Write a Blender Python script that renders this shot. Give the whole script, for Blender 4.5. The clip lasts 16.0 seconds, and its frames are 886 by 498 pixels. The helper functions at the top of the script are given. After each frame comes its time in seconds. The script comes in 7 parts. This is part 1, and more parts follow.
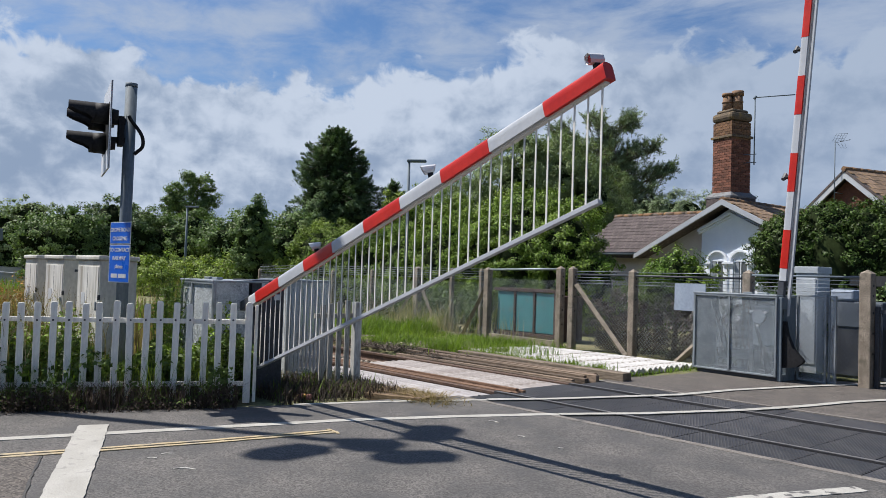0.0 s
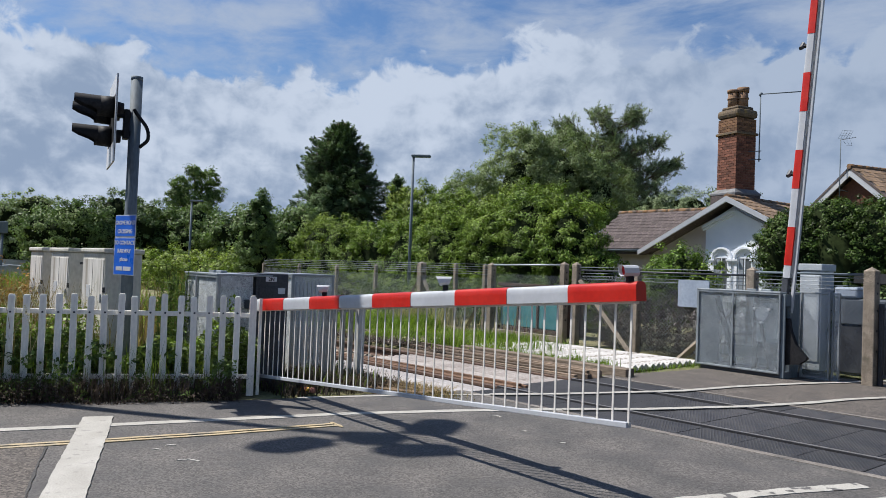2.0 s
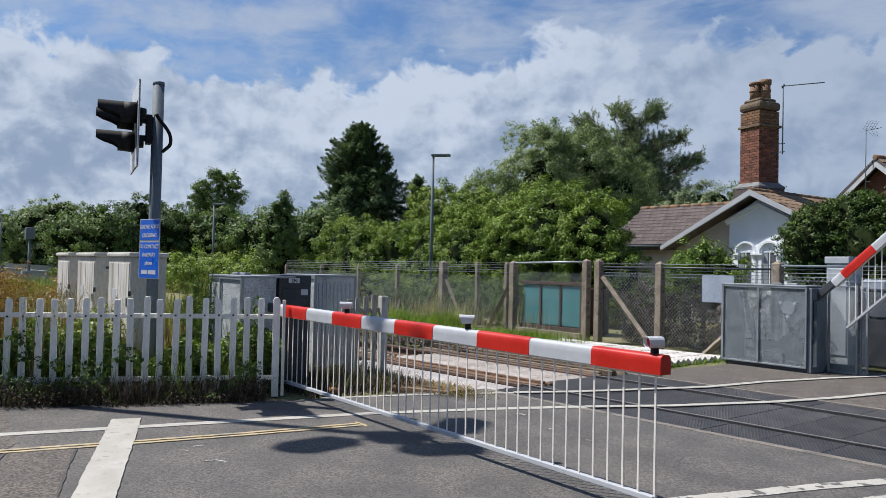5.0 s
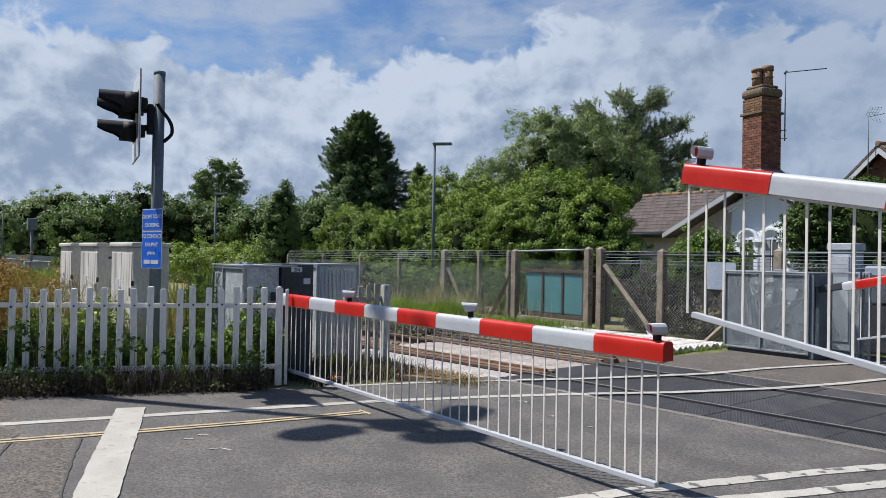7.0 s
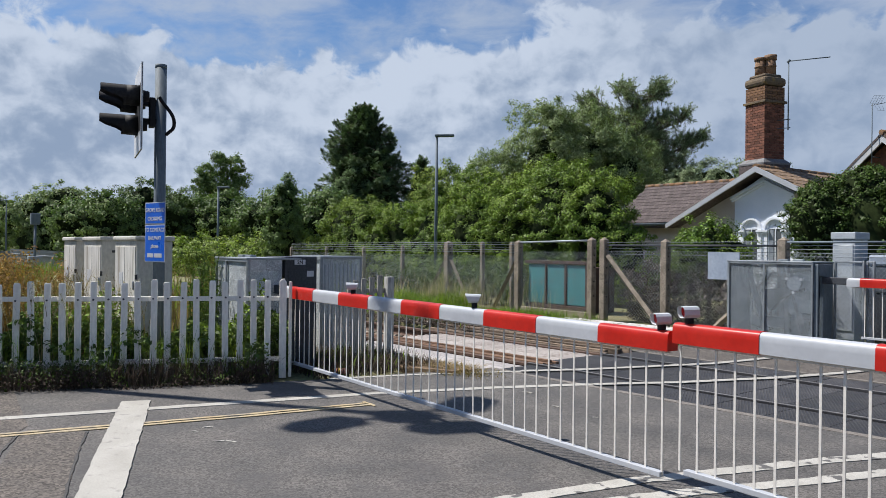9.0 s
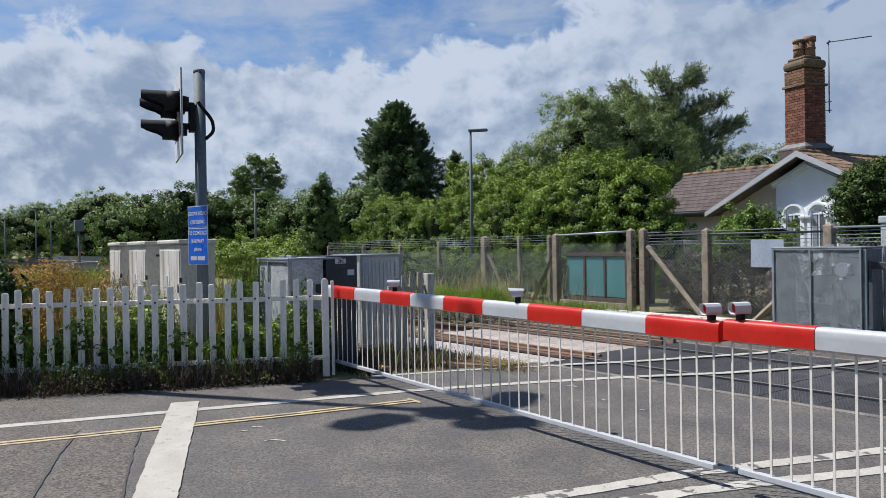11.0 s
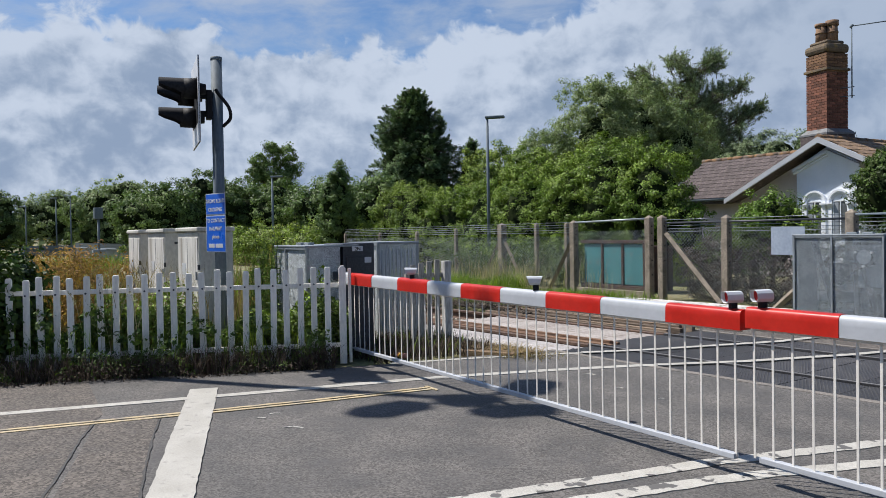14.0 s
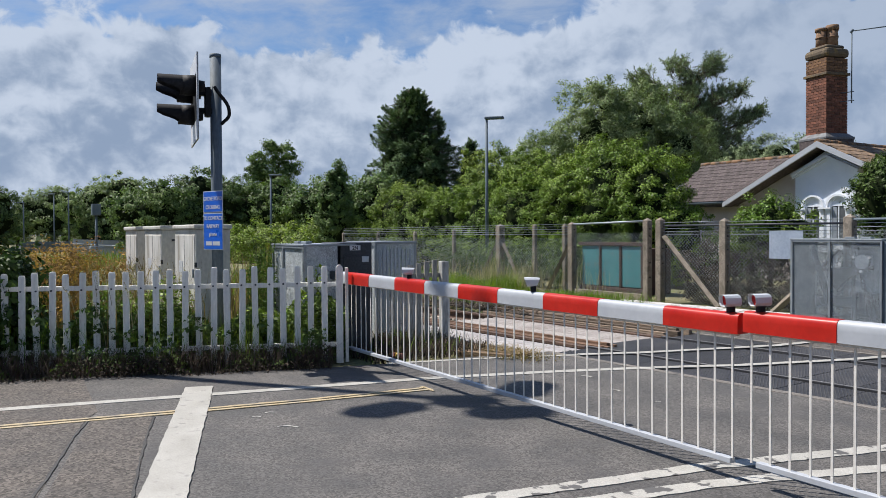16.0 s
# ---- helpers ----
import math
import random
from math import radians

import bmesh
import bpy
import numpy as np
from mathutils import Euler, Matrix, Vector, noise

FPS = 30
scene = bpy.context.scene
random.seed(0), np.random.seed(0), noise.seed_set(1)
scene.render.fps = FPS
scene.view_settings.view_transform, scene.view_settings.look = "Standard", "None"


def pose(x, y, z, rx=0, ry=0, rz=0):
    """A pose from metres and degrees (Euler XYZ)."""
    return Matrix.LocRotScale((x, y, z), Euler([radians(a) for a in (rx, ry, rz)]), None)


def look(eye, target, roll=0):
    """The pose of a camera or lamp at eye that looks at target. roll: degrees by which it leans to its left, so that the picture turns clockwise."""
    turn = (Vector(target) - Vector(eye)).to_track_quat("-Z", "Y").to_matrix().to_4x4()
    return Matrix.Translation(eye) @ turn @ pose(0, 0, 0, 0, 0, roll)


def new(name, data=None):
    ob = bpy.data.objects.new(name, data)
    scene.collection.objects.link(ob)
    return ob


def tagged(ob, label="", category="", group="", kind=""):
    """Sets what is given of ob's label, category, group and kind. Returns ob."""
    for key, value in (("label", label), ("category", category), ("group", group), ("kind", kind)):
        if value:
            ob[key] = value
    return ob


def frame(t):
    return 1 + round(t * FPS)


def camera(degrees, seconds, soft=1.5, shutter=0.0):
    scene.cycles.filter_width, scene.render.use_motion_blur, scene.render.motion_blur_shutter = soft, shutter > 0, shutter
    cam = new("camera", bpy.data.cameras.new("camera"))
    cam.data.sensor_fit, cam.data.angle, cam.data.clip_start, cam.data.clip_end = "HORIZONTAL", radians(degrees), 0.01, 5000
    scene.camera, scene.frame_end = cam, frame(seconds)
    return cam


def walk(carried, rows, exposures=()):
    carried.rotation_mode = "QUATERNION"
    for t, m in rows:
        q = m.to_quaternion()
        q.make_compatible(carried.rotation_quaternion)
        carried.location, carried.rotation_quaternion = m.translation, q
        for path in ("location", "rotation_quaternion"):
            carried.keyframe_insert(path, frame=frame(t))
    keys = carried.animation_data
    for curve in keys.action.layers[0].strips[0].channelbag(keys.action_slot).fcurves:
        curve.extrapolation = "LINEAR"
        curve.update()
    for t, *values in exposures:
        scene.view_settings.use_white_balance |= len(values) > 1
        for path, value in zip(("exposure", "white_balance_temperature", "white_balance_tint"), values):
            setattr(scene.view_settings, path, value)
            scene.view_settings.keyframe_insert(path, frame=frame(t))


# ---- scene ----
cam = camera(58.96, 16.0, soft=0.55)
walk(cam, [
    (0.0, pose(8.367, -3.746, 1.460, 91.891, -1.834, 52.573)),
    (0.5, pose(8.387, -3.743, 1.463, 91.718, -1.905, 52.606)),
    (1.0, pose(8.383, -3.752, 1.454, 91.701, -2.098, 52.607)),
    (1.5, pose(8.382, -3.748, 1.450, 91.670, -2.261, 52.675)),
    (2.0, pose(8.378, -3.754, 1.451, 91.553, -2.184, 52.841)),
    (2.5, pose(8.381, -3.764, 1.452, 91.543, -2.149, 53.048)),
    (3.0, pose(8.387, -3.756, 1.455, 91.517, -2.026, 53.447)),
    (3.5, pose(8.388, -3.762, 1.461, 91.514, -1.917, 53.853)),
    (4.0, pose(8.379, -3.756, 1.449, 91.559, -1.650, 54.104)),
    (6.5, pose(8.377, -3.761, 1.450, 90.867, -0.997, 54.571)),
    (7.0, pose(8.379, -3.764, 1.444, 90.613, -1.012, 54.545)),
    (7.5, pose(8.376, -3.759, 1.439, 90.464, -0.985, 54.557)),
    (8.0, pose(8.376, -3.759, 1.436, 90.224, -0.846, 54.520)),
    (8.5, pose(8.373, -3.754, 1.431, 90.048, -0.730, 54.577)),
    (9.0, pose(8.371, -3.763, 1.437, 90.037, -0.632, 54.753)),
    (11.5, pose(8.315, -3.802, 1.440, 89.577, 1.225, 57.973)),
    (12.0, pose(8.305, -3.801, 1.436, 89.399, 1.259, 58.435)),
    (12.5, pose(8.309, -3.801, 1.440, 89.126, 1.139, 58.660)),
    (13.0, pose(8.308, -3.795, 1.438, 88.885, 0.972, 58.721)),
    (13.5, pose(8.300, -3.797, 1.438, 88.792, 0.963, 58.614)),
    (14.0, pose(8.301, -3.793, 1.439, 88.812, 0.972, 58.496)),
    (14.5, pose(8.296, -3.791, 1.436, 88.788, 0.972, 58.421)),
    (15.0, pose(8.306, -3.794, 1.437, 88.813, 0.668, 58.423)),
    (15.5, pose(8.303, -3.791, 1.438, 88.867, 0.431, 58.490)),
    (16.0, pose(8.285, -3.779, 1.438, 88.833, 0.329, 58.368)),
], exposures=[(0.0, 0.62, 6350, 10), (16.0, 0.62, 6350, 10)])

# ---- light ----
SUN_X, SUN_Y = 0.52, 0.39          # shadow of a one metre post
SUN_EL = math.atan2(1.0, math.hypot(SUN_X, SUN_Y))
SUN_AZ = math.atan2(-SUN_X, -SUN_Y)
sun = new("sun", bpy.data.lights.new("sun", "SUN"))
sun.data.energy, sun.data.angle, sun.data.color = 4.3, radians(0.55), (1.0, 0.94, 0.86)
sun.matrix_world = look((-20.0 * SUN_X, -20.0 * SUN_Y, 20.0), (0, 0, 0))


def sky_world():
    w = bpy.data.worlds.new("sky")
    scene.world = w
    w.use_nodes = True
    nt = w.node_tree
    nt.nodes.clear()
    N, L = nt.nodes.new, nt.links.new
    out, bg = N("ShaderNodeOutputWorld"), N("ShaderNodeBackground")
    L(bg.outputs[0], out.inputs[0])
    sky = N("ShaderNodeTexSky")
    sky.sky_type, sky.sun_disc = "NISHITA", False
    sky.sun_elevation, sky.sun_rotation = SUN_EL, SUN_AZ
    co = N("ShaderNodeTexCoord")

    def mth(op, a, b=None, c=None):
        n = N("ShaderNodeMath")
        n.operation = op
        for i, v in enumerate((a, b, c)):
            if v is None:
                continue
            if isinstance(v, (int, float)):
                n.inputs[i].default_value = v
            else:
                L(v, n.inputs[i])
        return n.outputs[0]

    def noise_at(vec, scale, detail, rough, off=(0, 0, 0), stretch=(1, 1, 1), warp=0.0):
        m = N("ShaderNodeMapping")
        m.inputs[1].default_value, m.inputs[3].default_value = off, stretch
        L(vec, m.inputs[0])
        n = N("ShaderNodeTexNoise")
        n.inputs["Scale"].default_value, n.inputs["Detail"].default_value = scale, detail
        n.inputs["Roughness"].default_value, n.inputs["Distortion"].default_value = rough, warp
        L(m.outputs[0], n.inputs[0])
        return n.outputs[0]

    def ramp(v, lo, hi):
        n = N("ShaderNodeMapRange")
        n.interpolation_type = "SMOOTHSTEP"
        L(v, n.inputs[0])
        n.inputs[1].default_value, n.inputs[2].default_value = lo, hi
        return n.outputs[0]

    gen = co.outputs["Generated"]
    sep = N("ShaderNodeSeparateXYZ")
    L(gen, sep.inputs[0])
    up = mth("MULTIPLY", mth("ARCSINE", sep.outputs[2]), 57.29578)
    az = mth("MULTIPLY", mth("ARCTAN2", mth("MULTIPLY", sep.outputs[0], -1.0), sep.outputs[1]), 57.29578)
    # tops of the heaped clouds: their height above the horizon, by bearing
    tops = N("ShaderNodeValToRGB")
    L(mth("DIVIDE", mth("ADD", az, 180.0), 360.0), tops.inputs[0])
    heights = ((-180, 10.0), (-110, 9.0), (-50, 10.0), (-5, 13.0), (22, 15.2), (33, 15.8), (40, 16.8), (46, 17.0), (48.8, 15.6), (51.3, 14.9), (56.6, 14.4), (59.1, 13.4), (62.4, 13.9), (64.8, 12.6), (70.3, 12.8), (73, 14.2), (75.9, 13.5), (77.7, 14.8), (82.4, 14.9), (86, 14.0), (98, 15.5), (125, 12.0), (180, 10.0))
    cr = tops.color_ramp
    cr.interpolation = "B_SPLINE"
    while len(cr.elements) < len(heights):
        cr.elements.new(0.5)
    for e, (x, h) in zip(cr.elements, heights):
        e.position, e.color = (x + 180.0) / 360.0, (h / 25.0,) * 3 + (1,)
    top = mth("MULTIPLY", tops.outputs[0], 25.0)
    lump = noise_at(gen, 11.0, 3, 0.45, (0.3, 0.1, 0.0), (1, 1, 1.2))
    puff = noise_at(gen, 30.0, 8, 0.55, (0.1, 0.7, 0.2), (1, 1, 1.2), 0.4)
    wavy = mth("ADD", mth("MULTIPLY", mth("SUBTRACT", lump, 0.5), 7.0), mth("MULTIPLY", mth("SUBTRACT", puff, 0.5), 4.0))
    depth = mth("SUBTRACT", mth("ADD", top, wavy), up)
    cumulus = ramp(depth, -0.15, 0.75)
    # thin streaks, slanting, in the blue above
    streak = noise_at(gen, 3.2, 9, 0.6, (0.2, 0.6, 0.3), (1.2, 3.2, 7.0), 0.3)
    veil = noise_at(gen, 2.2, 5, 0.5, (1.2, 0.3, 0.8), (1, 1, 2.0))
    cirrus = mth("MULTIPLY", ramp(mth("ADD", mth("MULTIPLY", streak, 0.75), mth("MULTIPLY", veil, 0.4)), 0.42, 0.74), 0.8)
    # overhead the sky is clear and blue
    cirrus = mth("MULTIPLY", cirrus, mth("SUBTRACT", 1.0, mth("MULTIPLY", ramp(up, 21.0, 40.0), 0.88)))
    # light and shade within the clouds
    body = noise_at(gen, 6.5, 9, 0.5, (0.9, 0.2, 0.4), (1, 1, 1.7), 0.2)
    lit = noise_at(gen, 6.5, 9, 0.5, (0.9 - 0.035, 0.2 - 0.03, 0.4 + 0.05), (1, 1, 1.7), 0.2)
    crisp = noise_at(gen, 30.0, 8, 0.55, (0.1 - 0.012, 0.7 - 0.012, 0.2 + 0.022), (1, 1, 1.2), 0.4)
    rim = mth("MULTIPLY", mth("SUBTRACT", 1.0, ramp(depth, 0.3, 4.5)), 0.30)
    shade = ramp(mth("ADD", mth("ADD", mth("MULTIPLY", mth("SUBTRACT", body, lit), 2.0), mth("MULTIPLY", body, 1.0)), mth("ADD", rim, mth("MULTIPLY", mth("SUBTRACT", puff, crisp), 1.3))), -0.12, 0.96)
    shade = mth("MULTIPLY", shade, mth("SUBTRACT", 1.0, mth("MULTIPLY", mth("SUBTRACT", 1.0, ramp(az, 30.0, 50.0)), 0.55)))
    mixc = N("ShaderNodeMix")
    mixc.data_type = "RGBA"
    mixc.inputs[6].default_value, mixc.inputs[7].default_value = (2.75, 3.55, 4.9, 1), (5.6, 6.3, 7.45, 1)
    L(shade, mixc.inputs[0])
    tint = N("ShaderNodeMix")
    tint.data_type, tint.blend_type = "RGBA", "MULTIPLY"
    tint.inputs[0].default_value, tint.inputs[7].default_value = 1.0, (0.6, 0.8, 1.04, 1)
    L(sky.outputs[0], tint.inputs[6])
    thin, tot = N("ShaderNodeMix"), N("ShaderNodeMix")
    thin.data_type = tot.data_type = "RGBA"
    thin.inputs[7].default_value = (4.45, 5.1, 6.2, 1)
    L(cirrus, thin.inputs[0]), L(tint.outputs[2], thin.inputs[6])
    L(cumulus, tot.inputs[0]), L(thin.outputs[2], tot.inputs[6]), L(mixc.outputs[2], tot.inputs[7])
    L(tot.outputs[2], bg.inputs[0])
    bg.inputs[1].default_value = 0.066


sky_world()

# ---- materials ----
MATS = {}


def mat(name, a, b, scale=6.0, rough=0.7, metal=0.0, bump=0.2, fine=60.0, fine_mix=0.35, spread=(0.35, 0.65), island=0.0, obj=0.0, stretch=(1, 1, 1),
        dirt=None, dirt_at=(0.58, 0.75), dirt_scale=2.0, coat=0.0, translucent=0.0, spec=0.5, bump_dist=0.01, fine_at=(0.3, 0.7), grit=0.5, speck=0.0):
    """Two colours mixed by coarse and fine noise; dirt: a third in patches; island and obj: spread of brightness per piece."""
    m = bpy.data.materials.new(name)
    MATS[name] = m
    m.use_nodes = True
    nt = m.node_tree
    N, L = nt.nodes.new, nt.links.new
    bsdf, out = nt.nodes["Principled BSDF"], nt.nodes["Material Output"]
    co, mp = N("ShaderNodeTexCoord"), N("ShaderNodeMapping")
    mp.inputs[3].default_value = stretch
    L(co.outputs["Object"], mp.inputs[0])

    def nz(sc, det=5, rgh=0.5):
        n = N("ShaderNodeTexNoise")
        n.inputs["Scale"].default_value, n.inputs["Detail"].default_value, n.inputs["Roughness"].default_value = sc, det, rgh
        L(mp.outputs[0], n.inputs[0])
        return n.outputs[0]

    def mrange(v, lo, hi, o0=0.0, o1=1.0):
        n = N("ShaderNodeMapRange")
        L(v, n.inputs[0])
        for i, q in zip((1, 2, 3, 4), (lo, hi, o0, o1)):
            n.inputs[i].default_value = q
        return n.outputs[0]

    def mix(f, c0, c1, kind="MIX"):
        n = N("ShaderNodeMix")
        n.data_type, n.blend_type = "RGBA", kind
        for i, v in ((0, f), (6, c0), (7, c1)):
            if isinstance(v, (int, float)):
                n.inputs[i].default_value = v
            elif isinstance(v, tuple):
                n.inputs[i].default_value = (*v, 1)
            else:
                L(v, n.inputs[i])
        return n.outputs[2]

    coarse, small = nz(scale), nz(fine, 3, grit)
    if speck:
        vo, ch = N("ShaderNodeTexVoronoi"), N("ShaderNodeSeparateColor")
        vo.inputs["Scale"].default_value = speck
        L(mp.outputs[0], vo.inputs[0]), L(vo.outputs["Color"], ch.inputs[0])
        small = ch.outputs[0]
    col = mix(mrange(coarse, *spread), a, b)
    col = mix(1.0, col, mrange_rgb(nt, small, 1 - fine_mix, 1 + fine_mix, *fine_at), "MULTIPLY")
    if dirt:
        col = mix(mrange(nz(dirt_scale, 8), *dirt_at), col, dirt)
    for amount, node, sock in ((island, "ShaderNodeNewGeometry", "Random Per Island"), (obj, "ShaderNodeObjectInfo", "Random")):
        if amount:
            col = mix(1.0, col, mrange_rgb(nt, N(node).outputs[sock], 1 - amount, 1 + amount, 0.0, 1.0), "MULTIPLY")
    L(col, bsdf.inputs["Base Color"])
    L(mrange(coarse, 0.3, 0.7, max(rough - 0.1, 0.02), min(rough + 0.1, 1)), bsdf.inputs["Roughness"])
    bsdf.inputs["Metallic"].default_value = metal
    bsdf.inputs["Specular IOR Level"].default_value = spec
    if coat:
        bsdf.inputs["Coat Weight"].default_value, bsdf.inputs["Coat Roughness"].default_value = coat, 0.15
    if bump:
        bp = N("ShaderNodeBump")
        bp.inputs["Strength"].default_value, bp.inputs["Distance"].default_value = bump, bump_dist
        L(small, bp.inputs["Height"])
        L(bp.outputs[0], bsdf.inputs["Normal"])
    if translucent:
        tr, mx = N("ShaderNodeBsdfTranslucent"), N("ShaderNodeMixShader")
        L(mix(1.0, col, (1.3, 1.5, 0.6), "MULTIPLY"), tr.inputs[0])
        mx.inputs[0].default_value = translucent
        L(bsdf.outputs[0], mx.inputs[1]), L(tr.outputs[0], mx.inputs[2]), L(mx.outputs[0], out.inputs[0])
    return m


def mrange_rgb(nt, v, lo, hi, f0=0.3, f1=0.7):
    n = nt.nodes.new("ShaderNodeMapRange")
    nt.links.new(v, n.inputs[0])
    for i, q in zip((1, 2, 3, 4), (f0, f1, lo, hi)):
        n.inputs[i].default_value = q
    c = nt.nodes.new("ShaderNodeCombineColor")
    for i in range(3):
        nt.links.new(n.outputs[0], c.inputs[i])
    return c.outputs[0]


ASPHALT = mat("asphalt", (0.073, 0.069, 0.0655), (0.114, 0.106, 0.099), 2.2, 0.85, bump=0.5, bump_dist=0.004, speck=85.0, fine_mix=0.5, fine_at=(0.0, 1.0), dirt=(0.066, 0.064, 0.064), dirt_at=(0.52, 0.76), dirt_scale=1.3)
ASPHALT_OLD = mat("asphalt_old", (0.078, 0.068, 0.06), (0.115, 0.1, 0.087), 3.0, 0.9, bump=0.8, bump_dist=0.005, speck=65.0, fine_mix=0.6, fine_at=(0.0, 1.0))
TAR = mat("tar", (0.03, 0.029, 0.028), (0.06, 0.057, 0.054), 8, 0.75)
PAINT_W = mat("road_paint_white", (0.335, 0.32, 0.285), (0.4, 0.385, 0.35), 5, 0.7, bump=0.15, bump_dist=0.004, fine=110, fine_mix=0.12, fine_at=(0.4, 0.6), dirt=(0.2, 0.195, 0.185), dirt_at=(0.6, 0.72), dirt_scale=11)
PAINT_WORN = mat("worn_road_paint", (0.36, 0.345, 0.31), (0.43, 0.415, 0.38), 5, 0.7, bump=0.15, bump_dist=0.004, fine=110, fine_mix=0.12, fine_at=(0.4, 0.6), dirt=(0.1, 0.096, 0.092), dirt_at=(0.575, 0.6), dirt_scale=7)
PAINT_Y = mat("road_paint_yellow", (0.39, 0.3, 0.17), (0.45, 0.37, 0.23), 6, 0.7, bump=0.4, fine=90, fine_mix=0.2, dirt=(0.2, 0.18, 0.15), dirt_at=(0.5, 0.66), dirt_scale=6)
RUBBER = mat("rubber", (0.026, 0.026, 0.03), (0.044, 0.043, 0.046), 3, 0.6, bump=0.3, obj=0.25)
RIB_TOP = mat("worn_rubber", (0.044, 0.043, 0.044), (0.07, 0.068, 0.067), 3, 0.75, bump=0.2, obj=0.2)
STEEL_RUST = mat("rusty_steel", (0.07, 0.04, 0.03), (0.13, 0.08, 0.055), 12, 0.75, 0.2, fine=90)
STEEL_BRIGHT = mat("worn_rail_top", (0.2, 0.19, 0.18), (0.28, 0.27, 0.26), 20, 0.42, 0.45, fine=80, fine_mix=0.1)
CONCRETE = mat("concrete", (0.3, 0.28, 0.25), (0.42, 0.4, 0.36), 4, 0.85, bump=0.5, dirt=(0.17, 0.16, 0.12), dirt_at=(0.55, 0.75), dirt_scale=6)
CONCRETE_PALE = mat("pale_concrete", (0.14, 0.125, 0.11), (0.21, 0.19, 0.17), 3, 0.85, bump=0.4, dirt=(0.09, 0.085, 0.08), dirt_at=(0.55, 0.7), dirt_scale=5)
POST_CONC = mat("fence_concrete", (0.19, 0.155, 0.12), (0.29, 0.245, 0.195), 5, 0.9, bump=0.7, dirt=(0.14, 0.12, 0.09), dirt_at=(0.5, 0.7), dirt_scale=9)
DULL_TIMBER = mat("dull_pinkish_timber", (0.24, 0.21, 0.195), (0.33, 0.3, 0.28), 4, 0.9, fine=40, fine_mix=0.2, dirt=(0.17, 0.14, 0.12), dirt_at=(0.55, 0.72), dirt_scale=6, obj=0.12)
PALE_TIMBER = mat("pale_worn_timber", (0.3, 0.28, 0.28), (0.4, 0.38, 0.375), 4, 0.85, fine=40, fine_mix=0.15, dirt=(0.24, 0.2, 0.18), dirt_at=(0.58, 0.75), dirt_scale=6, obj=0.15)
WHITE_TIMBER = mat("white_painted_timber", (0.4, 0.385, 0.37), (0.48, 0.465, 0.45), 4, 0.8, fine=50, fine_mix=0.12, dirt=(0.2, 0.18, 0.15), dirt_at=(0.54, 0.64), dirt_scale=9, obj=0.12)
TIMBER = mat("weathered_timber", (0.13, 0.1, 0.072), (0.22, 0.175, 0.13), 3, 0.9, bump=0.6, stretch=(0.15, 1, 1), fine=60, dirt=(0.1, 0.075, 0.055), dirt_at=(0.5, 0.7), dirt_scale=5)
STRAW_TIMBER = mat("straw_brown_timber", (0.16, 0.105, 0.06), (0.28, 0.195, 0.115), 4, 0.95, bump=0.7, stretch=(0.12, 1, 1), fine=50, fine_mix=0.4, obj=0.2)
BOTTLE_PINK = mat("pink_plastic", (0.5, 0.2, 0.16), (0.6, 0.28, 0.22), 20, 0.3, fine=40, fine_mix=0.1, bump=0.0)
BOTTLE_YEL = mat("yellow_plastic", (0.6, 0.33, 0.02), (0.7, 0.4, 0.03), 20, 0.35, fine=40, fine_mix=0.1, bump=0.0)
RUST_TIMBER = mat("rust_brown_timber", (0.085, 0.045, 0.028), (0.16, 0.095, 0.06), 4, 0.95, bump=0.8, stretch=(0.1, 1, 1), fine=60, fine_mix=0.45, obj=0.3)
STRATA_TIMBER = mat("layered_timber", (0.085, 0.06, 0.042), (0.19, 0.14, 0.1), 4, 0.95, bump=0.8, stretch=(0.1, 1, 1), fine=60, fine_mix=0.45, obj=0.4)
GRASS_FLOOR = mat("rough_ground", (0.10, 0.12, 0.04), (0.2, 0.17, 0.09), 0.7, 0.95, bump=0.8, fine=14, fine_mix=0.5)
STONE = mat("ballast_stone", (0.19, 0.155, 0.12), (0.34, 0.29, 0.235), 3, 0.9, fine=30, island=0.55)
WHITE_PAINT = mat("fence_white_paint", (0.88, 0.85, 0.78), (0.93, 0.9, 0.83), 4, 0.6, fine=45, fine_mix=0.08, dirt=(0.42, 0.42, 0.38), dirt_at=(0.6, 0.78), dirt_scale=9, obj=0.08, stretch=(1, 1, 0.35))
FLAKED = mat("flaking_pale_paint", (0.42, 0.42, 0.4), (0.55, 0.55, 0.53), 6, 0.85, stretch=(1, 1, 0.3), fine=40, fine_mix=0.2, dirt=(0.25, 0.23, 0.2), dirt_at=(0.5, 0.65), dirt_scale=8)
GREY_WOOD = mat("bare_grey_wood", (0.25, 0.24, 0.21), (0.38, 0.36, 0.32), 6, 0.9, stretch=(1, 1, 0.2), fine=60, obj=0.15)
BOOM_WHITE = mat("boom_white", (0.4, 0.42, 0.455), (0.45, 0.47, 0.5), 3, 0.5, fine=30, fine_mix=0.04, bump=0.02, dirt=(0.45, 0.45, 0.44), dirt_at=(0.6, 0.8))
BOOM_RED = mat("boom_red", (0.42, 0.012, 0.006), (0.5, 0.018, 0.008), 3, 0.4, fine=30, fine_mix=0.08, bump=0.02, spec=0.4, dirt=(0.4, 0.03, 0.02), dirt_at=(0.6, 0.8), dirt_scale=3)
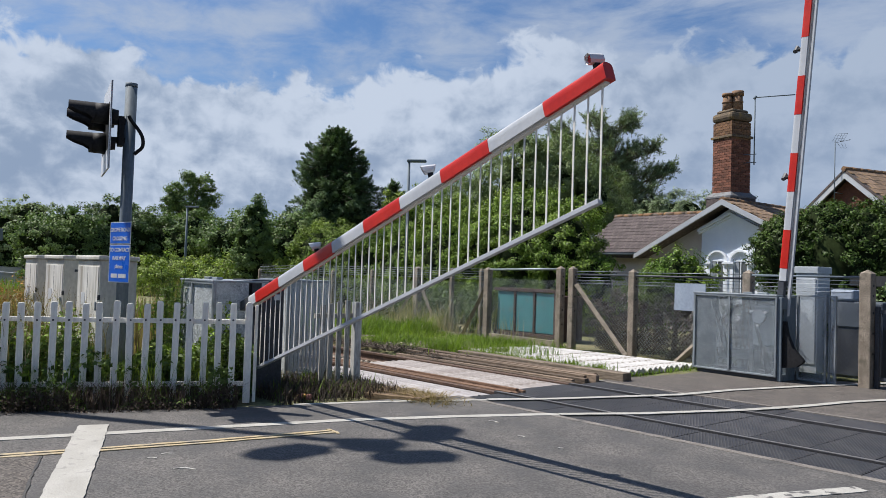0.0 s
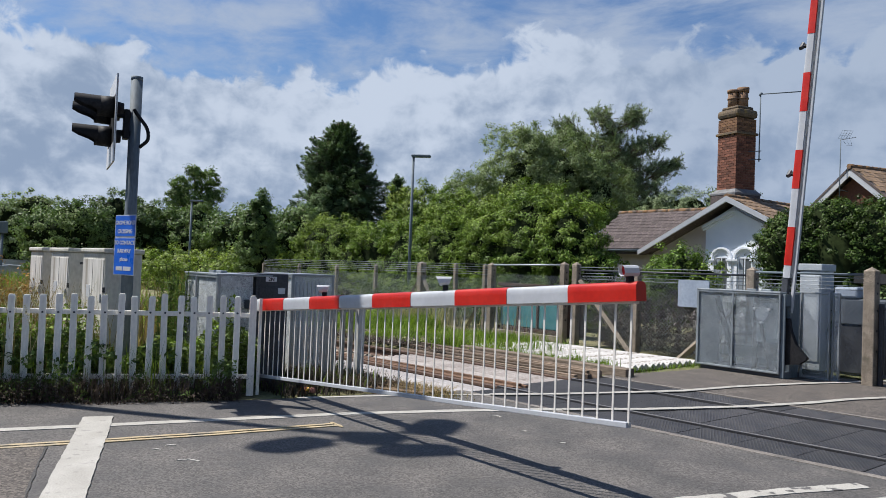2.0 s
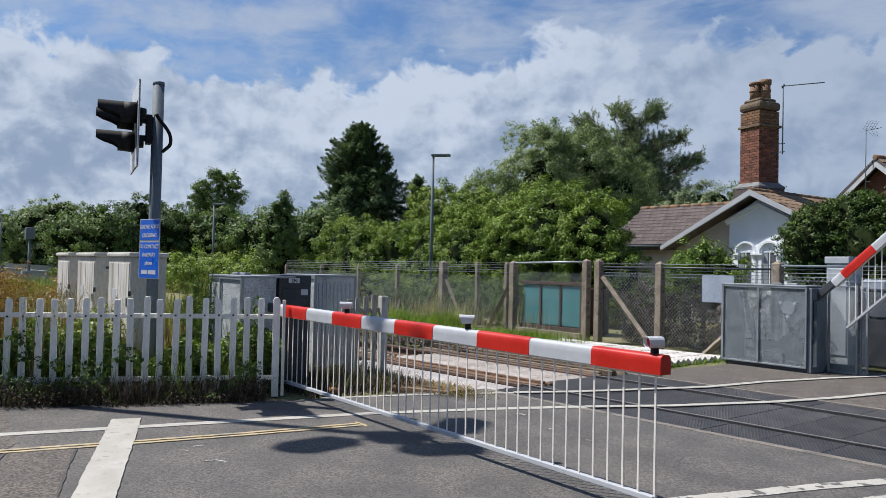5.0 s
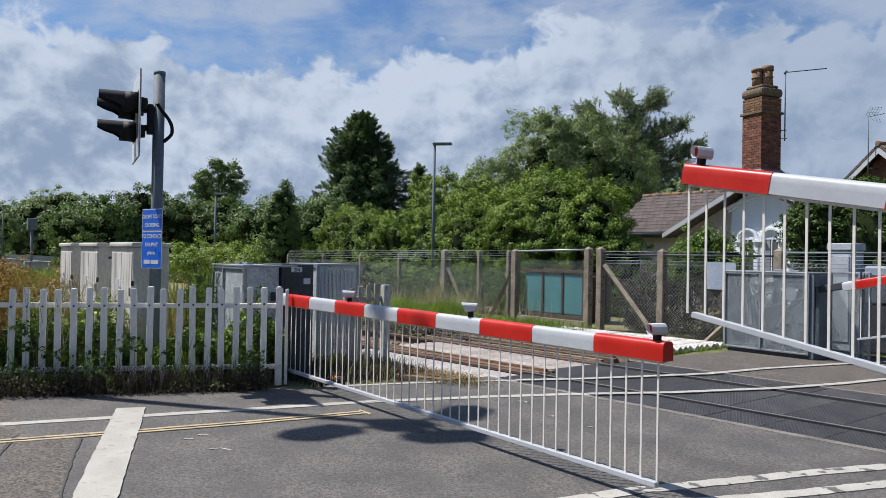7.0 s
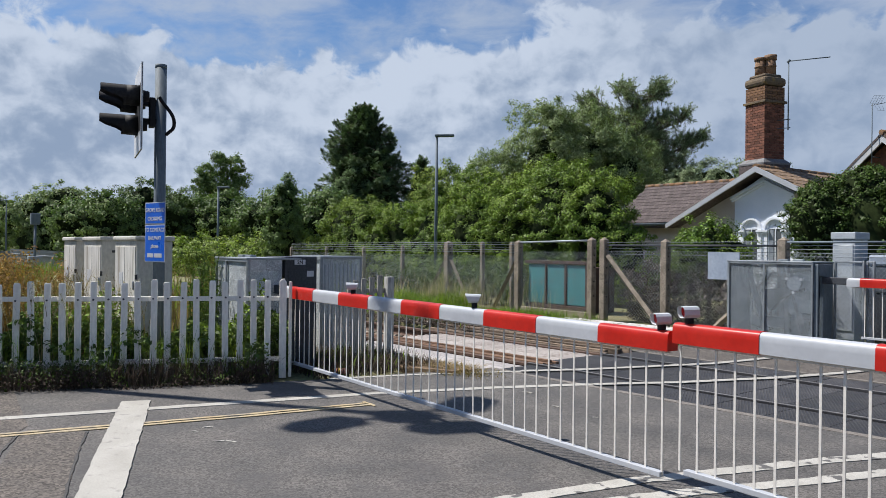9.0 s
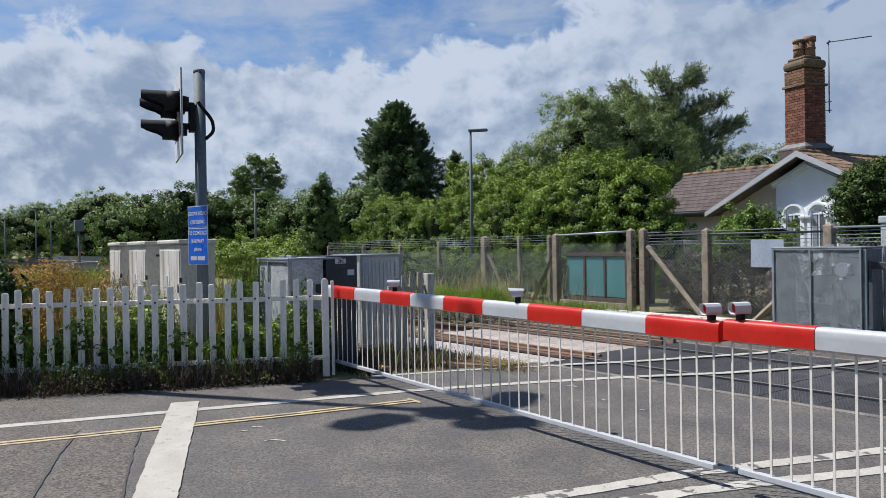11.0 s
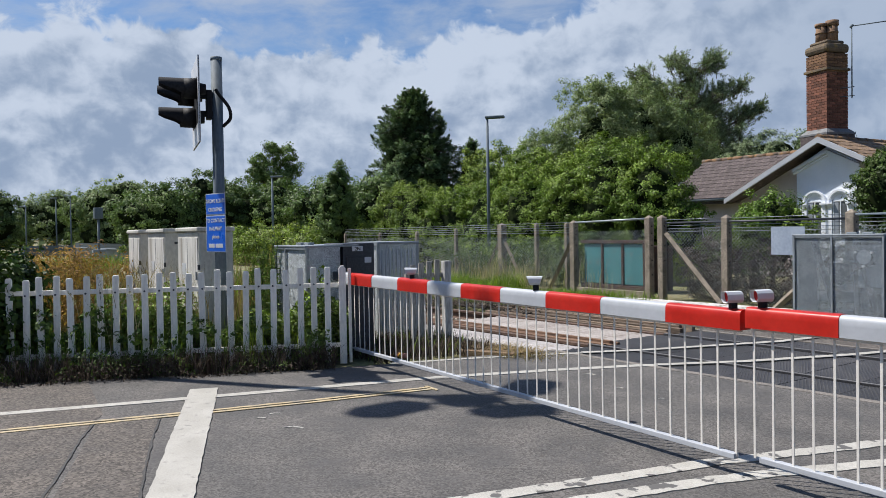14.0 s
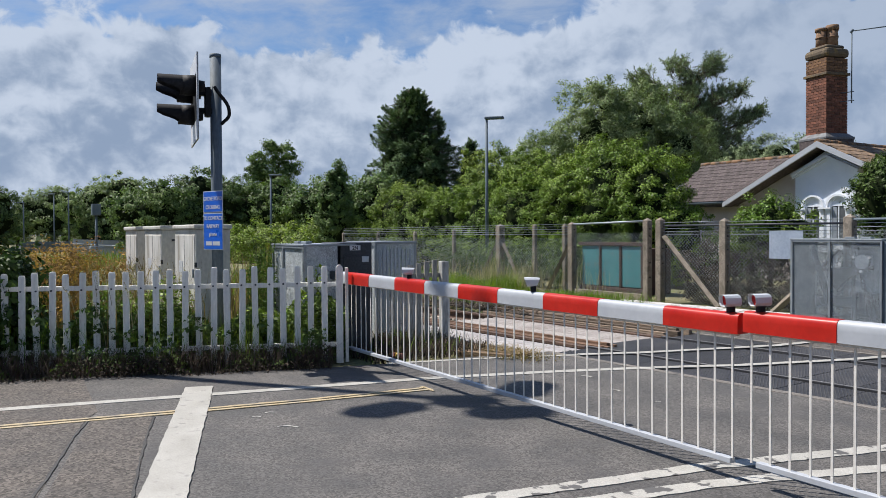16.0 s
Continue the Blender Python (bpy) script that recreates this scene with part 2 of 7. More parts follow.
GALV = mat("galvanised_steel", (0.25, 0.28, 0.305), (0.31, 0.34, 0.365), 9, 0.5, 0.45, fine=60, fine_mix=0.12, dirt=(0.14, 0.15, 0.155), dirt_at=(0.55, 0.8), dirt_scale=3, bump=0.1)
DARK_STEEL = mat("dark_painted_steel", (0.028, 0.031, 0.04), (0.045, 0.05, 0.06), 4, 0.5, fine=40, bump=0.1)
BLACK = mat("black_plastic", (0.012, 0.012, 0.014), (0.02, 0.02, 0.022), 6, 0.65, fine=40, bump=0.1, spec=0.2)
GREY_POLE = mat("grey_pole_paint", (0.1, 0.13, 0.155), (0.15, 0.18, 0.205), 6, 0.7, 0.0, spec=0.3, fine=50, fine_mix=0.15, bump=0.05, stretch=(1, 1, 0.3))
CABINET = mat("cabinet_grey_paint", (0.48, 0.46, 0.41), (0.6, 0.58, 0.53), 2, 0.6, fine=30, fine_mix=0.12, dirt=(0.22, 0.2, 0.17), dirt_at=(0.55, 0.8), dirt_scale=3, stretch=(1, 1, 0.5))
CABINET_DOOR = mat("streaked_cabinet_paint", (0.56, 0.54, 0.5), (0.7, 0.68, 0.64), 6, 0.6, stretch=(1, 1, 0.12), fine=30, fine_mix=0.15, dirt=(0.34, 0.31, 0.26), dirt_at=(0.52, 0.66), dirt_scale=9, bump=0.05)
BLUE_SIGN = mat("sign_blue", (0.015, 0.12, 0.6), (0.02, 0.15, 0.7), 5, 0.35, fine=30, fine_mix=0.05, bump=0.0)
SIGN_WHITE = mat("sign_white", (0.55, 0.57, 0.6), (0.6, 0.61, 0.63), 5, 0.4, fine=30, fine_mix=0.04, bump=0.0)
RED_LENS = mat("red_lens", (0.35, 0.01, 0.015), (0.45, 0.02, 0.02), 30, 0.15, fine=60, bump=0.1)
BRICK = mat("red_brick", (0.12, 0.048, 0.032), (0.2, 0.082, 0.05), 8, 0.9, fine=50, fine_mix=0.3, obj=0.45, dirt=(0.1, 0.065, 0.05), dirt_at=(0.6, 0.75), dirt_scale=3)
MORTAR = mat("mortar", (0.17, 0.13, 0.095), (0.26, 0.205, 0.155), 8, 0.95, fine=50)
BRICK_LICHEN = mat("lichen_brick", (0.12, 0.062, 0.036), (0.19, 0.105, 0.055), 6, 0.95, fine=40, fine_mix=0.4, obj=0.4, dirt=(0.27, 0.16, 0.05), dirt_at=(0.54, 0.7), dirt_scale=7)
LICHEN = mat("lichen_stone", (0.095, 0.07, 0.048), (0.15, 0.115, 0.075), 6, 0.95, fine=40, fine_mix=0.4, dirt=(0.27, 0.17, 0.05), dirt_at=(0.56, 0.7), dirt_scale=5)
RENDER_W = mat("white_render", (0.68, 0.72, 0.78), (0.76, 0.79, 0.84), 2, 0.85, fine=40, fine_mix=0.06)
RENDER_P = mat("pinkish_render", (0.56, 0.5, 0.5), (0.64, 0.58, 0.57), 2, 0.9, fine=40, fine_mix=0.08)
SLATE = mat("roof_tile", (0.062, 0.05, 0.049), (0.105, 0.083, 0.08), 2, 0.9, fine=14, fine_mix=0.45, obj=0.24, dirt=(0.2, 0.175, 0.14), dirt_at=(0.6, 0.68), dirt_scale=9)
RIDGE = mat("ridge_tile", (0.13, 0.075, 0.045), (0.27, 0.15, 0.065), 4, 0.9, fine=30, fine_mix=0.4, dirt=(0.11, 0.09, 0.07), dirt_at=(0.48, 0.6), dirt_scale=7)
ROOF_LICHEN = mat("lichen_roof_tile", (0.17, 0.11, 0.07), (0.27, 0.19, 0.12), 2, 0.9, fine=25, fine_mix=0.3, obj=0.3, dirt=(0.42, 0.25, 0.06), dirt_at=(0.54, 0.66), dirt_scale=3)
GLASS_DARK = mat("window_glass", (0.08, 0.09, 0.1), (0.13, 0.14, 0.15), 2, 0.08, bump=0.0)
TEAL = mat("teal_paint", (0.03, 0.17, 0.195), (0.06, 0.23, 0.25), 3, 0.6, fine=30, dirt=(0.16, 0.14, 0.12), dirt_at=(0.58, 0.75), dirt_scale=4)
RUST_FRAME = mat("rusty_frame", (0.035, 0.02, 0.016), (0.075, 0.038, 0.027), 8, 0.85)
BARK = mat("bark", (0.07, 0.05, 0.035), (0.13, 0.1, 0.075), 6, 0.95, bump=0.8, stretch=(1, 1, 0.25))
LEAF_IVY = mat("ivy_leaf", (0.085, 0.15, 0.018), (0.2, 0.285, 0.042), 0.8, 0.5, fine=4, fine_mix=0.25, island=0.65, bump=0, translucent=0.1, spec=0.22)
LEAF_BROAD = mat("broad_leaf", (0.085, 0.14, 0.042), (0.18, 0.245, 0.08), 0.35, 0.55, fine=2, fine_mix=0.25, island=0.55, bump=0, translucent=0.18, spec=0.22)
LEAF_DARK = mat("dark_leaf", (0.06, 0.1, 0.036), (0.13, 0.185, 0.065), 0.5, 0.5, fine=3, fine_mix=0.25, island=0.6, bump=0, translucent=0.14, spec=0.22)
LEAF_YEL = mat("yellow_green_leaf", (0.095, 0.16, 0.02), (0.2, 0.265, 0.042), 0.6, 0.55, fine=3, fine_mix=0.2, island=0.65, bump=0, translucent=0.1, spec=0.22)
LEAF_BRAMBLE = mat("bramble_leaf", (0.13, 0.19, 0.04), (0.25, 0.31, 0.08), 0.6, 0.55, fine=3, fine_mix=0.2, island=0.6, bump=0, translucent=0.25, spec=0.22)
LEAF_WEED = mat("weed_leaf", (0.062, 0.104, 0.028), (0.13, 0.186, 0.05), 0.9, 0.7, fine=6, fine_mix=0.25, island=0.5, bump=0, translucent=0.2, spec=0.25)
LEAF_BUSH = mat("bush_leaf", (0.026, 0.052, 0.01), (0.07, 0.115, 0.02), 0.8, 0.5, fine=4, fine_mix=0.25, island=0.6, bump=0, translucent=0.15, spec=0.22)
LEAF_SILVER = mat("silver_leaf", (0.15, 0.205, 0.085), (0.24, 0.295, 0.135), 0.5, 0.5, fine=3, fine_mix=0.2, island=0.5, bump=0, translucent=0.18, spec=0.22)
NEEDLE = mat("pine_needle", (0.14, 0.19, 0.1), (0.28, 0.34, 0.18), 0.5, 0.55, fine=3, fine_mix=0.3, island=0.55, bump=0, translucent=0.12, spec=0.22)
SPRUCE = mat("spruce_needle", (0.052, 0.096, 0.042), (0.135, 0.2, 0.088), 0.6, 0.6, fine=3, fine_mix=0.3, island=0.5, bump=0, translucent=0.08, spec=0.2)
HEDGE_BLOCKER = mat("hedge_blocker", (0.02, 0.035, 0.012), (0.06, 0.09, 0.03), 3, 0.9, fine=14, fine_mix=0.6, bump=0.9, bump_dist=0.1)
SEED_HEAD = mat("pale_seed_heads", (0.36, 0.32, 0.22), (0.5, 0.45, 0.33), 2, 0.8, fine=10, fine_mix=0.2, island=0.3, bump=0, translucent=0.2, spec=0.2)
GRASS_BLADE = mat("grass_blade", (0.09, 0.15, 0.02), (0.17, 0.23, 0.04), 0.7, 0.7, fine=6, fine_mix=0.2, island=0.4, bump=0, translucent=0.38, spec=0.25)
DRY_GRASS = mat("dry_grass", (0.17, 0.13, 0.065), (0.25, 0.19, 0.1), 0.7, 0.8, fine=6, fine_mix=0.3, island=0.45, bump=0, translucent=0.25, spec=0.2)
DOCK = mat("rusty_dock", (0.24, 0.13, 0.045), (0.34, 0.22, 0.08), 0.8, 0.8, fine=6, fine_mix=0.3, island=0.5, bump=0, translucent=0.25, spec=0.2)
TWIG = mat("dead_twigs", (0.04, 0.029, 0.019), (0.085, 0.06, 0.04), 2, 0.9, fine=10, fine_mix=0.3, island=0.5, bump=0)
BRUSH = mat("dead_brushwood", (0.035, 0.028, 0.022), (0.085, 0.07, 0.055), 2, 0.9, fine=10, fine_mix=0.3, island=0.6, bump=0)
# near-black colour for the cores of crowns, standing in for shade among the leaves
CROWN_SHADE = mat("crown_shade", (0.01, 0.016, 0.006), (0.024, 0.034, 0.012), 1.5, 0.95, spec=0.05, fine=8, fine_mix=0.5, bump=0)
BLUE_GREY = mat("blue_grey_paint", (0.22, 0.25, 0.29), (0.27, 0.3, 0.34), 3, 0.6, fine=30, fine_mix=0.08, bump=0.05)
PALE_CAB = mat("pale_cabinet_paint", (0.36, 0.4, 0.44), (0.44, 0.475, 0.51), 3, 0.6, fine=30, fine_mix=0.08, bump=0.05)
SKIRT_WHITE = mat("skirt_white", (0.68, 0.65, 0.6), (0.74, 0.71, 0.66), 5, 0.6, fine=40, fine_mix=0.05, bump=0.02)
LEAD = mat("weathered_lead", (0.11, 0.115, 0.125), (0.18, 0.185, 0.19), 5, 0.7, fine=40, fine_mix=0.2, dirt=(0.1, 0.09, 0.08), dirt_at=(0.5, 0.7), dirt_scale=6)
CLAY = mat("chimney_clay", (0.17, 0.1, 0.06), (0.24, 0.15, 0.09), 6, 0.9, fine=40, fine_mix=0.3, dirt=(0.1, 0.08, 0.06))
SHEET_BLUE = mat("pale_blue_sheet", (0.26, 0.31, 0.39), (0.32, 0.37, 0.45), 3, 0.5, fine=20, fine_mix=0.1)
BLUE_DIM = mat("dull_blue_sheet", (0.045, 0.058, 0.078), (0.075, 0.092, 0.115), 4, 0.7, fine=20, fine_mix=0.2)
SHADE_BOARD = mat("shade_board", (0.014, 0.015, 0.018), (0.03, 0.03, 0.034), 4, 0.8, stretch=(1, 1, 0.2), fine=40, fine_mix=0.3, obj=0.25)
TRAIN_G = mat("train_green", (0.03, 0.12, 0.07), (0.05, 0.16, 0.1), 1, 0.4, bump=0)
TRAIN_Y = mat("train_yellow", (0.7, 0.42, 0.02), (0.75, 0.48, 0.03), 1, 0.4, bump=0)


def perforated(name, base, hole=0.48):
    """A sheet with rows of small punched holes."""
    m = base.copy()
    m.name = name
    nt = m.node_tree
    N, L = nt.nodes.new, nt.links.new
    co, vo = N("ShaderNodeTexCoord"), N("ShaderNodeTexVoronoi")
    vo.inputs["Scale"].default_value, vo.inputs["Randomness"].default_value = 150.0, 0.0
    vo.voronoi_dimensions = "2D"
    sep, add, flat = N("ShaderNodeSeparateXYZ"), N("ShaderNodeMath"), N("ShaderNodeCombineXYZ")
    L(co.outputs["Object"], sep.inputs[0])
    L(sep.outputs[0], add.inputs[0]), L(sep.outputs[1], add.inputs[1])
    L(add.outputs[0], flat.inputs[0]), L(sep.outputs[2], flat.inputs[1]), L(flat.outputs[0], vo.inputs[0])
    th = N("ShaderNodeMath")
    th.operation, th.inputs[1].default_value = "LESS_THAN", hole
    L(vo.outputs["Distance"], th.inputs[0])
    mx, tr = N("ShaderNodeMixShader"), N("ShaderNodeBsdfTransparent")
    L(th.outputs[0], mx.inputs[0]), L(nt.nodes["Principled BSDF"].outputs[0], mx.inputs[1]), L(tr.outputs[0], mx.inputs[2])
    L(mx.outputs[0], nt.nodes["Material Output"].inputs[0])
    return m


GALV_HOLES = perforated("perforated_steel", mat("pale_galvanised_steel", (0.4, 0.46, 0.51), (0.54, 0.6, 0.65), 5, 0.6, 0.1, fine=40, fine_mix=0.15, dirt=(0.33, 0.38, 0.42), dirt_at=(0.5, 0.8), dirt_scale=6, bump=0.1))
GALV_DENSE = perforated("finely_perforated_steel", mat("bright_galvanised_steel", (0.5, 0.54, 0.57), (0.62, 0.66, 0.68), 5, 0.6, 0.1, fine=40, fine_mix=0.2, dirt=(0.38, 0.41, 0.43), dirt_at=(0.5, 0.8), dirt_scale=6, bump=0.1), 0.34)


# ---- building blocks ----
def part(name, bm, material, parent, label=""):
    me = bpy.data.meshes.new(name)
    bm.to_mesh(me)
    bm.free()
    for m in material if isinstance(material, (list, tuple)) else [material]:
        me.materials.append(m)
    ob = new(name, me)
    ob.parent = parent
    if label:
        ob["label"] = label
    return ob


def thing(name, at, label, category, group="", kind="", rz=0.0):
    ob = new(name)
    ob.empty_display_size = 0.2
    ob.matrix_world = pose(*at, 0, 0, rz)
    return tagged(ob, label, category, group, kind)


def solid(name, bm, material, label, category, group="", kind="", at=None):
    ob = part(name, bm, material, None)
    if at:
        ob.matrix_world = pose(*at)
    return tagged(ob, label, category, group, kind)


def box(bm, x0, x1, y0, y1, z0, z1, bevel=0.0, mi=0, m=None):
    vs = [bm.verts.new((x, y, z)) for z in (z0, z1) for x, y in ((x0, y0), (x1, y0), (x1, y1), (x0, y1))]
    fs = [bm.faces.new([vs[i] for i in q]) for q in ((3, 2, 1, 0), (4, 5, 6, 7), (0, 1, 5, 4), (1, 2, 6, 5), (2, 3, 7, 6), (3, 0, 4, 7))]
    for f in fs:
        f.material_index = mi
    if bevel:
        es = list({e for f in fs for e in f.edges})
        r = bmesh.ops.bevel(bm, geom=es, offset=bevel, segments=2, affect="EDGES", profile=0.5)
        for f in r["faces"]:
            f.material_index = mi
        vs = list({v for f in r["faces"] for v in f.verts} | {v for v in vs if v.is_valid})
    if m is not None:
        bmesh.ops.transform(bm, matrix=m, verts=[v for v in vs if v.is_valid])
    return bm


def tube(bm, p0, p1, r0, r1=None, seg=10, mi=0, caps=True, smooth=True):
    p0, p1 = Vector(p0), Vector(p1)
    r1 = r0 if r1 is None else r1
    q = (p1 - p0).to_track_quat("Z", "Y")
    rings = []
    for p, r in ((p0, r0), (p1, r1)):
        rings.append([bm.verts.new(p + q @ Vector((r * math.cos(2 * math.pi * i / seg), r * math.sin(2 * math.pi * i / seg), 0))) for i in range(seg)])
    for i in range(seg):
        j = (i + 1) % seg
        f = bm.faces.new((rings[0][i], rings[0][j], rings[1][j], rings[1][i]))
        f.material_index, f.smooth = mi, smooth
    if caps:
        bm.faces.new(rings[0][::-1]).material_index = mi
        bm.faces.new(rings[1]).material_index = mi
    return bm


def prism(bm, outline, y0, y1, mi=0, axis="y"):
    """An outline of (u, v) pushed from y0 to y1: u along x, v along z; or axis x: u along y."""
    def at(u, v, d):
        return (u, d, v) if axis == "y" else (d, u, v) if axis == "x" else (u, v, d)
    a = [bm.verts.new(at(u, v, y0)) for u, v in outline]
    b = [bm.verts.new(at(u, v, y1)) for u, v in outline]
    n = len(a)
    fs = [bm.faces.new(a[::-1]), bm.faces.new(b)] + [bm.faces.new((a[i], a[(i + 1) % n], b[(i + 1) % n], b[i])) for i in range(n)]
    for f in fs:
        f.material_index = mi
    bmesh.ops.recalc_face_normals(bm, faces=fs)
    return bm


def B():
    return bmesh.new()


def raw_mesh(name, verts, quads, material, smooth=False):
    """A mesh from arrays of vertices and of four-cornered faces."""
    me = bpy.data.meshes.new(name)
    n, k = len(verts), len(quads)
    me.vertices.add(n), me.loops.add(4 * k), me.polygons.add(k)
    me.vertices.foreach_set("co", np.asarray(verts, np.float32).ravel())
    me.loops.foreach_set("vertex_index", np.asarray(quads, np.int32).ravel())
    me.polygons.foreach_set("loop_start", np.arange(0, 4 * k, 4, dtype=np.int32))
    me.update(calc_edges=True)
    me.validate()
    for m in material if isinstance(material, (list, tuple)) else [material]:
        me.materials.append(m)
    return me


RNG = np.random.default_rng(7)


def unit(v):
    return v / np.maximum(np.linalg.norm(v, axis=-1, keepdims=True), 1e-9)


def leaves(points, normals, size, aspect=0.6, droop=0.0, along=None):
    """Folded four-cornered leaves at points, facing along normals: vertices and faces."""
    n = len(points)
    nrm = unit(normals)
    if along is None:
        t = unit(np.cross(nrm, unit(RNG.normal(size=(n, 3)))))
        t[:, 2] -= droop
    else:
        t = along
    t = unit(t)
    s = unit(np.cross(nrm, t))
    sz = size * RNG.uniform(0.6, 1.35, (n, 1))
    base, tip = points - t * sz * 0.5, points + t * sz * 0.5
    mid = points + nrm * sz * 0.12
    w = s * sz * aspect * 0.5
    v = np.stack([base, mid + w, tip, mid - w], 1).reshape(-1, 3)
    return v, np.arange(4 * n).reshape(n, 4)


def clump_points(hulls, clumps, per, radius, inner=0.45, flat=0.75, floor=0.05, lumps=0.34):
    """Points of leaf clumps spread over the shells of ellipsoids (centre, radii), with their outward directions."""
    w = np.array([h[1][0] * h[1][2] + h[1][1] * h[1][2] for h in hulls], float)
    idx = RNG.choice(len(hulls), clumps, p=w / w.sum())
    c = np.array([h[0] for h in hulls], float)[idx]
    r = np.array([h[1] for h in hulls], float)[idx]
    d = unit(RNG.normal(size=(clumps, 3)))
    bulge = np.array([noise.noise(Vector(q * 3.1 + k * 5.1)) for q, k in zip(d, idx)])[:, None]
    rad = np.where(RNG.random((clumps, 1)) < 0.78, RNG.uniform(0.82, 1.05, (clumps, 1)) + lumps * bulge, RNG.uniform(inner, 0.85, (clumps, 1)))
    cc = c + d * r * rad
    cr = radius * RNG.uniform(0.55, 1.3, (clumps, 1))
    q = unit(RNG.normal(size=(clumps, per, 3))) * RNG.random((clumps, per, 1)) ** 0.45
    p = cc[:, None] + q * cr[:, None] * np.array([1, 1, flat])
    nrm = unit(q * 0.9 + d[:, None] * 0.7 + RNG.normal(size=q.shape) * 0.45 + np.array([0, 0, 0.35]))
    p, nrm = p.reshape(-1, 3), nrm.reshape(-1, 3)
    keep = p[:, 2] > floor
    return p[keep], nrm[keep]


def crown_mesh(name, hulls, clumps, per, radius, leaf, material, core=0.72, aspect=0.6, droop=0.25, floor=0.05, lumps=0.34):
    p, nrm = clump_points(hulls, clumps, per, radius, floor=floor, lumps=lumps)
    v, f = leaves(p, nrm, leaf, aspect, droop)
    vs, fs, n = [v], [f], len(v)
    # dark shells within the hulls: the crown's inner shade put into colour
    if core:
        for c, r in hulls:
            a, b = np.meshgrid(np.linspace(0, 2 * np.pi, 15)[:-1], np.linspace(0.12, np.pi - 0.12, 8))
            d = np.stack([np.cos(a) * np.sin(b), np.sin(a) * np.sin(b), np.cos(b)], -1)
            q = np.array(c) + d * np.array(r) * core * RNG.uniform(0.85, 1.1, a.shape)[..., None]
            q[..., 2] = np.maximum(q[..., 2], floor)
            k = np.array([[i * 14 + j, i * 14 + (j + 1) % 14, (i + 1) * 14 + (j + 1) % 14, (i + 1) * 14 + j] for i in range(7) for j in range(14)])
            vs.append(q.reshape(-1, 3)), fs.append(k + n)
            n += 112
    me = raw_mesh(name, np.concatenate(vs), np.concatenate(fs), [material, CROWN_SHADE])
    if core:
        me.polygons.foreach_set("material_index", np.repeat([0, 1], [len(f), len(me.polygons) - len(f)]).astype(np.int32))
    return me


def tree(name, base, hulls, clumps, per, radius, leaf, material, label, trunk_r=0.2, core=0.72, aspect=0.6, droop=0.25, category="tree", group="", lumps=0.34):
    """hulls: ellipsoids (dx, dy, z, rx, ry, rz) about the base."""
    t = thing(name, base, label, category, group)
    hs = [((h[0], h[1], h[2]), h[3:6]) for h in hulls]
    bm = B()
    top = max(h[2] for h in hulls)
    tube(bm, (0, 0, -0.1), (0.1, 0.05, top * 0.75), trunk_r, trunk_r * 0.4, 8)
    for h in hulls:
        tube(bm, (0.05, 0.02, min(top * 0.7, h[2] * 0.85)), (h[0], h[1], h[2]), trunk_r * 0.32, trunk_r * 0.1, 6)
    part("trunk", bm, BARK, t)
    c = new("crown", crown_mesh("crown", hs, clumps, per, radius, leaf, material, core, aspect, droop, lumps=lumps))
    c.parent = t
    return t


def blades(xy, z, height, width, lean, material, name, label, category):
    """Upright bent blades: a strip of two faces each."""
    n = len(xy)
    h = height * RNG.uniform(0.45, 1.25, n)
    a = RNG.uniform(0, 2 * np.pi, n)
    d = np.stack([np.cos(a), np.sin(a), 0 * a], 1)
    s = np.stack([-np.sin(a), np.cos(a), 0 * a], 1) * (width * RNG.uniform(0.6, 1.4, n))[:, None]
    b = np.column_stack([xy, np.full(n, z) if np.isscalar(z) else z])
    l = (lean * h * RNG.uniform(0.2, 1.3, n))[:, None]
    up = np.array([0, 0, 1.0])
    m = b + up * (h * 0.6)[:, None] + d * l * 0.35
    t = b + up * (h * 0.97)[:, None] + d * l
    v = np.stack([b - s, b + s, m + s * 0.75, m - s * 0.75, t + s * 0.12, t - s * 0.12], 1).reshape(-1, 3)
    k = np.arange(n)[:, None] * 6
    q = np.concatenate([k + [0, 1, 2, 3], k + [3, 2, 4, 5]])
    ob = new(name, raw_mesh(name, v, q, material))
    return tagged(ob, label, category, kind="stuff")


def scatter(n, x0, x1, y0, y1):
    return np.column_stack([RNG.uniform(x0, x1, n), RNG.uniform(y0, y1, n)])


# ---- ground and road ----
TRACK_AT, TRACK_RZ = (2.0, 3.0), 4.4
TRACK = pose(2.0, 3.0, 0, 0, 0, TRACK_RZ)
_c, _s = math.cos(radians(TRACK_RZ)), math.sin(radians(TRACK_RZ))


def track_v(x, y):
    """How far a place lies from the near rail, across the track."""
    return -(x - 2.0) * _s + (y - 3.0) * _c


def ground_z(x, y):
    v = track_v(x, y)
    if -0.75 < v < 2.3 or -1.06 < v <= -0.75 and -3.2 < x < 1.0:
        return -0.2
    if y < 2.4 and x > 0.45 + 0.12 * max(y, 0) or y > 5.0 and x > 0.9:
        return -0.2
    return -0.02


